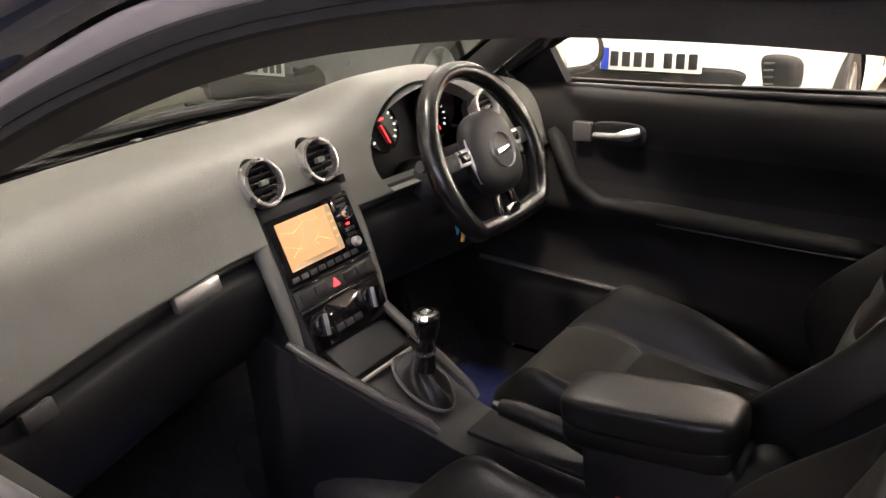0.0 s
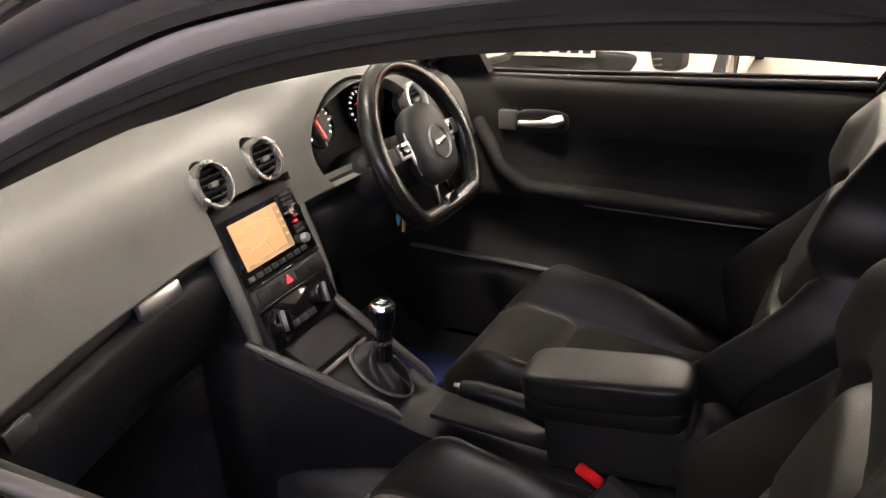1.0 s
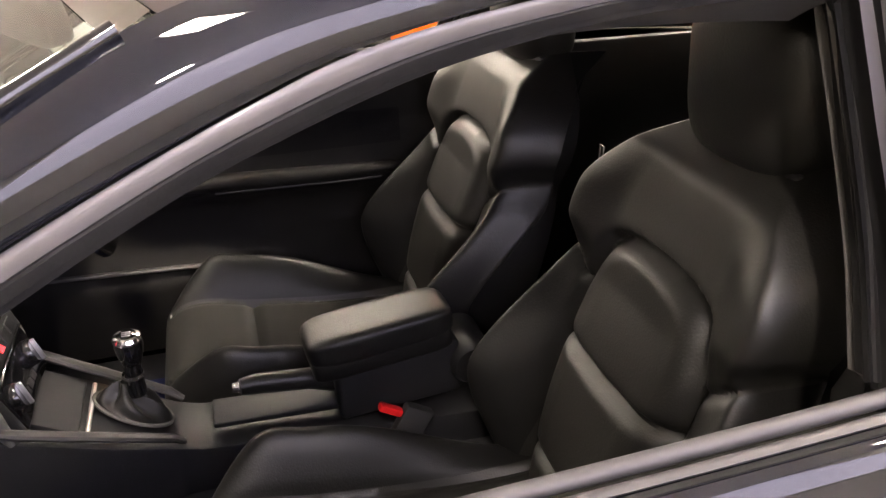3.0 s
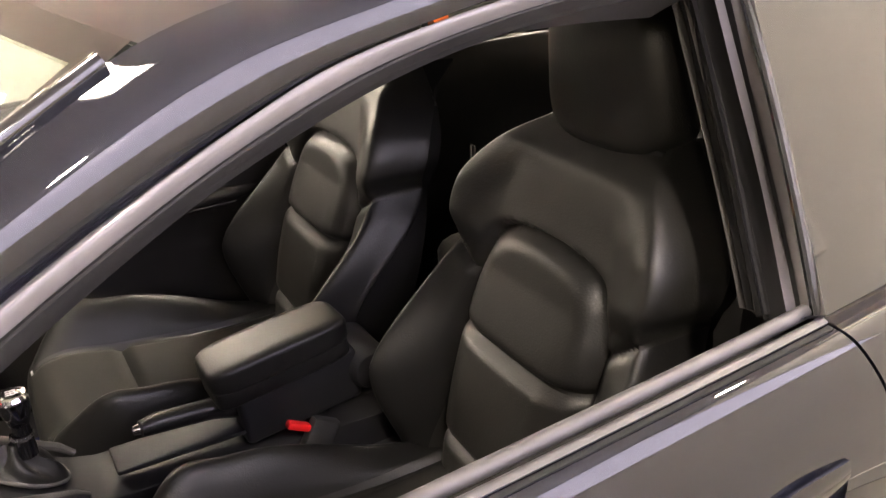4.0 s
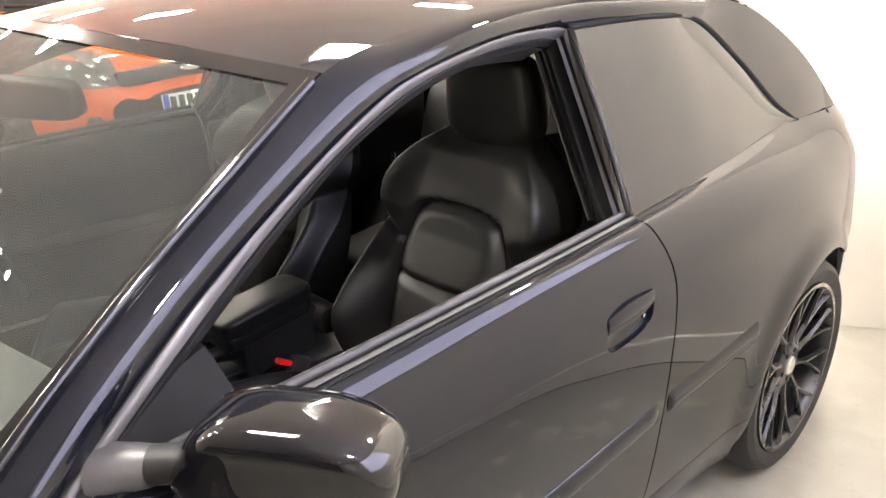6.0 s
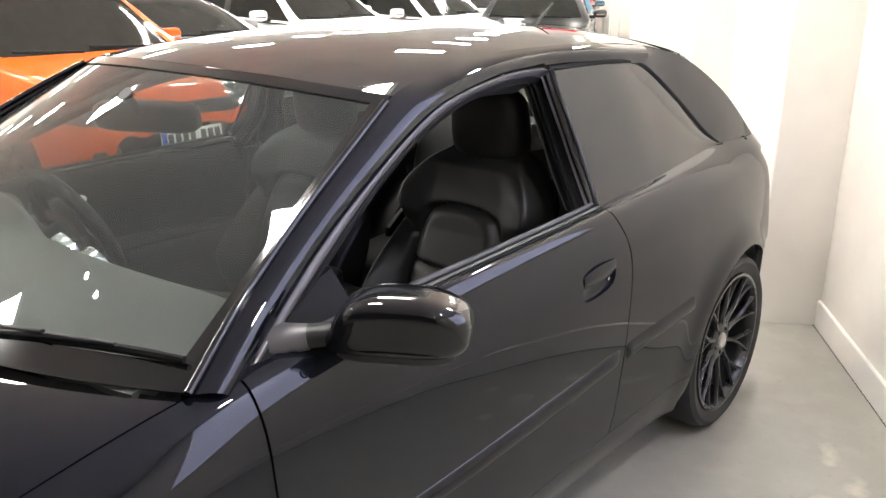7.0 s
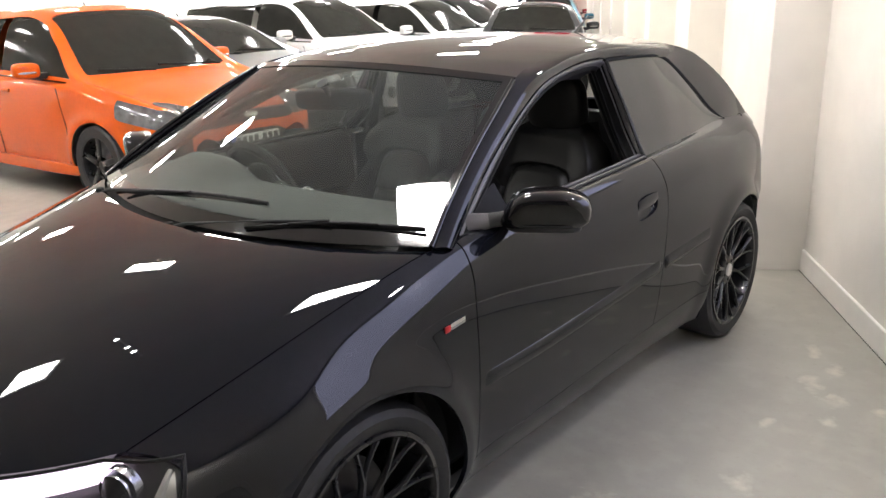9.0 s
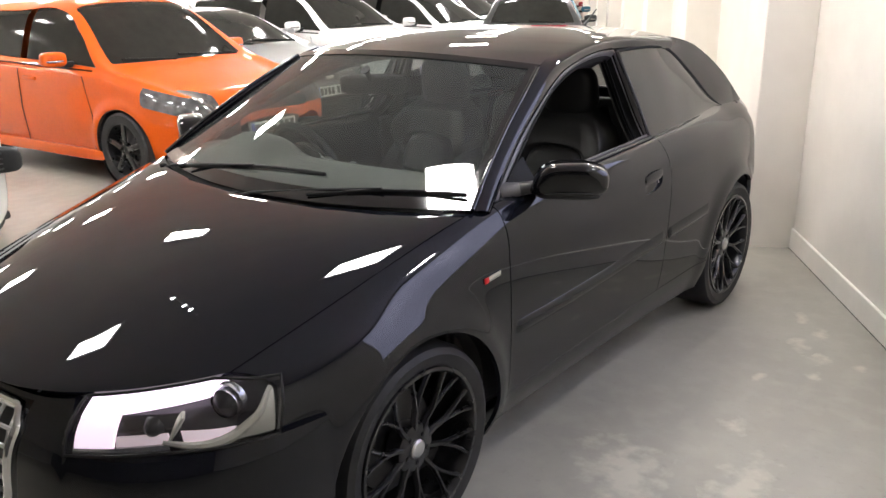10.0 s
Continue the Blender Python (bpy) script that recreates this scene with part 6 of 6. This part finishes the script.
# ---- the other cars ----
PLATE = material("white_plate", (0.75, 0.76, 0.72), 0.4, vary=0.04)
PLATE_BLUE = material("blue_plate_band", (0.02, 0.06, 0.45), 0.4, vary=0.05)
LAMP_SMOKE = material("smoked_lamp_glass", (0.11, 0.11, 0.115), 0.10, 0.3, 1.0, vary=0.5, scale=14, rough_vary=0.05)
LAMP_FAR = material("far_lamp_glass", (0.34, 0.34, 0.35), 0.14, 0.75, 1.0, vary=0.30, scale=9, rough_vary=0.08)
DARK_GLASS = material("dark_car_glass", (0.020, 0.020, 0.018), 0.07, 0.0, 0.0, vary=0.15, scale=9, ior=1.45)
DARK_GLASS.node_tree.nodes["Principled BSDF"].inputs["Specular IOR Level"].default_value = 0.08


def other_car(label, paint, m, wheel_mat, length=4.34, half=0.90, roof_z=1.48, nose_z=0.74, hood_z=0.98, x_ws=-1.02, x_roof=-1.75, estate=False, badge=True, slim=1.0, plate_z=0.515, fog=(0.39, 0.26, 0.15), fog_y=0.60, fog_slats=False, intake_z=0.33, intake_w=1.10):
    """A hatchback whose front bumper is at local x = 0, heading +x; y to its left."""
    ob = empty("parked_car", label, "car", "parked cars")
    xs = [0.0, -0.10, -0.35, -0.85, x_ws, x_roof, -2.6, -3.4, -length + 0.35, -length + 0.08, -length]
    tops = [0.56, nose_z - 0.02, nose_z + 0.09, hood_z - 0.04, hood_z, roof_z - 0.03, roof_z, roof_z - 0.03, roof_z - (0.08 if estate else 0.16), 1.0, 0.80]
    belts = [0.52, nose_z - 0.06, nose_z + 0.03, hood_z - 0.09, hood_z - 0.05, hood_z - 0.01, hood_z + 0.02, hood_z + 0.05, hood_z + 0.07, 0.90, 0.75]
    wid = [0.60 * slim, 0.74 * slim, 0.83 * slim, half - 0.01, half, half, half, half, half - 0.05, half - 0.12, half - 0.20]
    wtop = [0.40, 0.55, 0.66, 0.74, 0.76, 0.60, 0.62, 0.60, 0.55, 0.55, 0.50]
    sx = [-x for x in xs]
    f = lambda ys, x: spline(sx, ys, -x)  # noqa: E731
    ax = (-0.86, -0.86 - 2.62)

    def body(u, v):
        x = -length * u
        t, b, w, wt = f(tops, x), f(belts, x), f(wid, x), f(wtop, x)
        lift = np.clip((t - b) / 0.4, 0, 1)
        keys_y = [0 * w, wt * 0.6, wt * 0.92, wt + (w - wt) * 0.30 + 0.02, w - 0.045, w - 0.008, w, w - 0.006, w - 0.03, w - 0.10]
        keys_z = [t, t - 0.012, t - 0.045, t - (t - b) * (0.30 + 0.10 * (1 - lift)), b, b - 0.06, b - 0.20, 0.52 + 0 * b, 0.30 + 0 * b, 0.20 + 0 * b]
        k = len(keys_y)
        i = np.clip((v * (k - 1)).astype(int), 0, k - 2)
        q = v * (k - 1) - i
        out = []
        for c in (np.stack(keys_y), np.stack(keys_z)):
            g = lambda o, c=c: np.take_along_axis(c, np.clip(i + o, 0, k - 1)[None], 0)[0]  # noqa: E731
            p0, p1, p2, p3 = g(-1), g(0), g(1), g(2)
            out.append(0.5 * (2 * p1 + (p2 - p0) * q + (2 * p0 - 5 * p1 + 4 * p2 - p3) * q**2 + (3 * p1 - p0 - 3 * p2 + p3) * q**3))
        y = out[0]
        for a in ax:
            r = np.hypot(x - a, out[1] - 0.33)
            y = y + 0.018 * np.exp(-(((r - 0.37) / 0.05) ** 2)) * (out[1] < 0.8) * (out[0] > 0.5)
        return np.stack([x, y, out[1]], -1)

    archs = [lambda p, a=a: np.hypot(p[:, 0] - a, p[:, 2] - 0.32) - 0.35 + np.where(np.abs(p[:, 1]) < 0.5, -9, 0) * 0 for a in ax]
    bz = lambda p: f(belts, p[:, 0]) + 0.025  # noqa: E731
    tz = lambda p: f(tops, p[:, 0])  # noqa: E731
    # side glass between raked pillars
    s_win = lambda p: np.minimum.reduce([p[:, 2] - bz(p), tz(p) - 0.085 - p[:, 2], (x_ws - 0.10) - (p[:, 2] - hood_z) * 1.45 - p[:, 0], p[:, 0] + length - 0.62 - (1.35 - p[:, 2]) * 0.3, np.abs(p[:, 1]) - 0.45])  # noqa: E731
    pillar = lambda p: np.abs(p[:, 0] + 2.28) - 0.05  # noqa: E731
    w_win = lambda p: np.minimum.reduce([p[:, 2] - hood_z - 0.010, tz(p) + 1 - p[:, 2], x_ws - 0.015 - p[:, 0], p[:, 0] - x_roof + 0.02, f(wtop, p[:, 0]) * 0.955 - np.abs(p[:, 1])])  # noqa: E731
    inv = lambda g: (lambda p: -g(p))  # noqa: E731
    keep = lambda P, cuts, mat, name, off=0.0, mir=False: part(name, sheet(lambda u, v: body(u, v) * np.array([1, -1 if mir else 1, 1]) - np.array([0, (-off if mir else off), off * 0.5]), 150, 54, cuts, centre=(-length / 2, 0, 0.6)), mat, ob)  # noqa: E731
    for mir in (False, True):
        keep(None, archs + [inv(s_win), inv(w_win)], paint, "body", 0.0, mir)
        keep(None, [s_win, pillar], DARK_GLASS, "side_window", 0.008, mir)
        keep(None, [w_win], DARK_GLASS, "windscreen", 0.008, mir)
        sg = -1 if mir else 1
        mr = part("door_mirror", blob((0.13, 0.21, 0.125), (x_ws - 0.50, sg * (half + 0.10), hood_z + 0.06), (0, 0, 14 * sg), 0.55, 24, 14), paint, ob)
        part("mirror_repeater", blob((0.03, 0.15, 0.022), (x_ws - 0.448, sg * (half + 0.115), hood_z + 0.045), (0, 0, 14 * sg), 0.6, 16, 8), LAMP_FAR, mr)
        part("side_skirt", blob((2.05, 0.07, 0.10), (-2.16, sg * (half - 0.035), 0.245), power=0.3, n=20, k=10), paint, ob)
        part("window_trim", tube([(x_ws - 0.12 + 0.0 * t - 2.35 * t, sg * (half - 0.030), hood_z - 0.035 + 0.055 * t) for t in np.linspace(0.02, 1, 8)], 0.008, 6), BLACK_GLOSS, ob)
        part("mirror_arm", box((0.06, 0.10, 0.05), (x_ws - 0.48, sg * (half - 0.02), hood_z + 0.01), bevel=0.01), BLACK_PLASTIC, ob)
        part("door_line", tube([(x_ws - 0.28, sg * (half + 0.001), hood_z - 0.08), (x_ws - 0.20, sg * (half + 0.004), 0.6), (x_ws - 0.24, sg * (half - 0.012), 0.30)], 0.004, 6), SEAM, ob)
        part("door_line", tube([(-2.30, sg * (half + 0.001), hood_z - 0.05), (-2.32, sg * (half + 0.004), 0.6), (-2.30, sg * (half - 0.012), 0.30)], 0.004, 6), SEAM, ob)
        part("door_handle", box((0.20, 0.03, 0.035), (-2.12, sg * (half + 0.006), hood_z - 0.13), bevel=0.01), paint, ob)
        # headlamp: swept lens over a bright reflector
        hl = lambda p: np.minimum.reduce([p[:, 2] - (nose_z - 0.13 + 0.16 * (-p[:, 0] - 0.1)), (nose_z + 0.01 + 0.18 * (-p[:, 0] - 0.1)) - p[:, 2], np.abs(p[:, 1]) - 0.47, p[:, 0] + 0.58, 1.0 + 0 * p[:, 0]])  # noqa: E731
        lm = keep(None, [hl], LAMP_SMOKE, "headlamp", -0.006, mir)
        for bx, by, br in ((-0.215, 0.600, 0.042), (-0.315, 0.690, 0.050)):
            bm_at = Matrix.Translation((bx + 0.004, sg * by, nose_z - 0.070 + 0.16 * (-bx - 0.1))) @ pose(0, 0, 0, 0, 78, 32 * sg)
            part("lamp_bowl", lathe([(0.001, -0.004), (br * 0.55, 0.004), (br * 0.80, 0.012), (br * 0.92, 0.020), (br, 0.012), (br, -0.03)], 24, bm_at), CHROME, lm)
            part("lamp_bulb", lathe([(0.001, 0.014), (br * 0.40, 0.010), (br * 0.46, -0.004)], 16, bm_at), LAMP_DARK, lm)
        fg = part("fog_lamp_recess", blob((0.10, fog[1], fog[2]), (-0.105 - 0.5 * (fog_y - 0.6) + (0.055 if fog_slats else 0.0), sg * (fog_y - (0.03 if fog_slats else 0.0)), fog[0]), (0, 0, -28 * sg), 0.5, 20, 12), BLACK_PLASTIC, ob)
        for k in range(4 if fog_slats else 0):
            zz = fog[0] - 0.048 + 0.032 * k
            part("vent_slat", tube([(-0.006 - 0.5 * (fog_y - 0.6) - 0.5 * d, sg * (fog_y + d), zz) for d in (-0.065, 0.0, 0.065)], 0.005, 6), TRIM_GREY, fg)
        for a in ax:
            wh = part("tyre", lathe([(0.22, 0.0), (0.235, 0.012), (0.30, 0.016), (0.318, 0.0), (0.322, -0.03), (0.322, -0.19), (0.30, -0.21), (0.22, -0.2)], 44, Matrix.Translation((a, sg * (half - 0.02), 0.322)) @ pose(0, 0, 0, -90 * sg, 0, 0)), TYRE, ob)
            wm = Matrix.Translation((a, sg * (half - 0.02), 0.322)) @ pose(0, 0, 0, -90 * sg, 0, 0)
            part("rim", lathe([(0.235, 0.008), (0.222, 0.008), (0.21, -0.03), (0.2, -0.18)], 44, wm), wheel_mat, wh)
            part("hub", lathe([(0.001, -0.005), (0.05, -0.008), (0.055, -0.03), (0.2, -0.09)], 30, wm), wheel_mat, wh)
            sps = []
            for k in range(5):
                an = 2 * math.pi * k / 5 + 0.3
                b = box((0.19, 0.045, 0.02), (0.13, 0, -0.012), bevel=0.006)
                bmesh.ops.transform(b, matrix=wm @ pose(0, 0, 0, 0, 0, math.degrees(an)), verts=b.verts)
                sps.append(b)
            for b in sps:
                part("spoke", b, wheel_mat, wh)
            part("arch_liner", lathe([(0.345, 0.0), (0.345, -0.30), (0.1, -0.30)], 40, Matrix.Translation((a, sg * (half - 0.015), 0.322)) @ pose(0, 0, 0, -90 * sg, 0, 0)), BLACK_PLASTIC, ob)
    # front: upper grille, lower intake, plate, badge
    gr = part("grille", blob((0.10, 1.00, 0.11), (-0.085, 0, nose_z - 0.11), (0, -10, 0), 0.3), BLACK_PLASTIC, ob)
    for k in (-1, 0, 1):
        part("grille_bar", tube([(-0.040 - 0.10 * (y / 0.5) ** 2, y, nose_z - 0.11 + 0.03 * k) for y in np.linspace(-0.46, 0.46, 13)], 0.006, 6), BLACK_GLOSS, gr)
    it = part("lower_intake", blob((0.12, intake_w, 0.19), (-0.055, 0, intake_z), (0, 0, 0), 0.3), BLACK_PLASTIC, ob)
    for z in (intake_z - 0.05, intake_z + 0.01, intake_z + 0.06):
        part("intake_bar", tube([(0.004 - 0.10 * (y / 0.55) ** 2, y, z) for y in np.linspace(-0.45 * intake_w, 0.45 * intake_w, 13)], 0.006, 6), BLACK_GLOSS, it)
    pl = part("number_plate", box((0.012, 0.52, 0.111), (0.022, 0, plate_z), (0, -6, 0), 0.003), PLATE, ob, "white number plate with dark bars")
    part("plate_band", box((0.013, 0.042, 0.108), (0.0235, -0.236, plate_z), (0, -6, 0), 0.002), PLATE_BLUE, pl)
    for k in range(7):
        yy = -0.185 + 0.062 * k + (0.03 if k > 3 else 0)
        part("plate_bar", box((0.0135, 0.044, 0.074), (0.0235, yy, plate_z), (0, -6, 0), 0.002), BLACK_PLASTIC, pl)
    part("roof_aerial", tube([(x_roof - 0.35, 0, roof_z - 0.01), (x_roof - 0.42, 0, roof_z + 0.05)], [0.012, 0.005], 8), BLACK_PLASTIC, ob)
    if badge:
        part("badge", blob((0.02, 0.15, 0.055), (-0.012, 0, nose_z - 0.08), (0, -20, 0), 0.9, 24, 10), CHROME, ob)
    for x0, y0, x1, y1 in ((x_ws + 0.01, 0.55, x_ws - 0.06, -0.05), (x_ws + 0.01, -0.15, x_ws - 0.03, -0.66)):
        part("wiper", tube([(x0 + 0.02, y0, hood_z + 0.02), (x1, y1, hood_z + 0.05)], 0.012, 6), RUBBER, ob)
    part("underside", box((length - 0.5, half * 1.7, 0.06), (-length / 2, 0, 0.22), bevel=0.02), BLACK_PLASTIC, ob)
    ob.matrix_basis = m
    return ob


ORANGE = material("orange_car_paint", (0.60, 0.092, 0.004), 0.45, 0.0, 0.7, vary=0.06, scale=40)
WHITE = material("white_car_paint", (0.74, 0.74, 0.74), 0.3, 0.0, 1.0, vary=0.03, scale=40)
GREY = material("silver_car_paint", (0.17, 0.175, 0.18), 0.4, 0.3, 0.7, vary=0.06, scale=60)
NIGHT = material("dark_car_paint", (0.012, 0.013, 0.016), 0.3, 0.2, 1.0, vary=0.1, scale=60)
ORANGE.node_tree.nodes["Principled BSDF"].inputs["Specular IOR Level"].default_value = 0.1
ALLOY = material("silver_alloy", (0.5, 0.5, 0.5), 0.3, 0.9, vary=0.06)
other_car("bright orange five-door hatchback with black wheels, parked in the row", ORANGE, pose(-3.36, 3.15, 0, 0, 0, 4), RIM_BLACK, plate_z=0.475, roof_z=1.53, hood_z=1.00, nose_z=0.76)
other_car("white tall hatchback with slatted side intakes, parked in the row", WHITE, pose(-3.00, 0.16, 0, 0, 0, 2), ALLOY, half=0.82, slim=0.86, nose_z=1.00, hood_z=1.12, roof_z=1.62, badge=False, plate_z=0.665, fog=(0.625, 0.28, 0.16), fog_y=0.61, fog_slats=True, intake_z=0.54, intake_w=0.95)
other_car("silver hatchback with a white plate, parked in the row", GREY, pose(-2.85, -2.55, 0, 0, 0, 2), ALLOY, nose_z=0.86, roof_z=1.46)
other_car("silver grey hatchback parked beside the orange car", GREY, pose(-4.46, 4.92, 0, 0, 0, 6), ALLOY, roof_z=1.38)
other_car("white family hatchback parked in the row", WHITE, pose(-5.05, 7.33, 0, 0, 0, 6), ALLOY, roof_z=1.55, nose_z=0.82, hood_z=1.04)
other_car("white hatchback parked further down the row", WHITE, pose(-5.3, 10.0, 0, 0, 0, 8), ALLOY)
other_car("black saloon parked further down the row", NIGHT, pose(-6.6, 12.5, 0, 0, 0, 8), ALLOY)
other_car("white hatchback far down the row", WHITE, pose(-8.2, 15.2, 0, 0, 0, 8), ALLOY)
BLUE = material("teal_car_paint", (0.01, 0.10, 0.16), 0.3, 0.2, 1.0, vary=0.08, scale=40)
MAROON = material("red_car_paint", (0.30, 0.012, 0.02), 0.3, 0.2, 1.0, vary=0.08, scale=40)
heading = math.degrees(math.atan2(-A.y, -A.x))
for a, b, paint, top, words in ((8.2, 1.65, NIGHT, 1.36, "low black hatchback facing down the side wall"), (12.9, 1.45, BLUE, 1.42, "teal hatchback queued along the side wall"), (17.0, 1.30, MAROON, 1.42, "dark red hatchback queued along the side wall")):
    p = room(a, b)
    other_car(words, paint, pose(p.x, p.y, 0, 0, 0, heading), ALLOY, roof_z=top, hood_z=0.93)
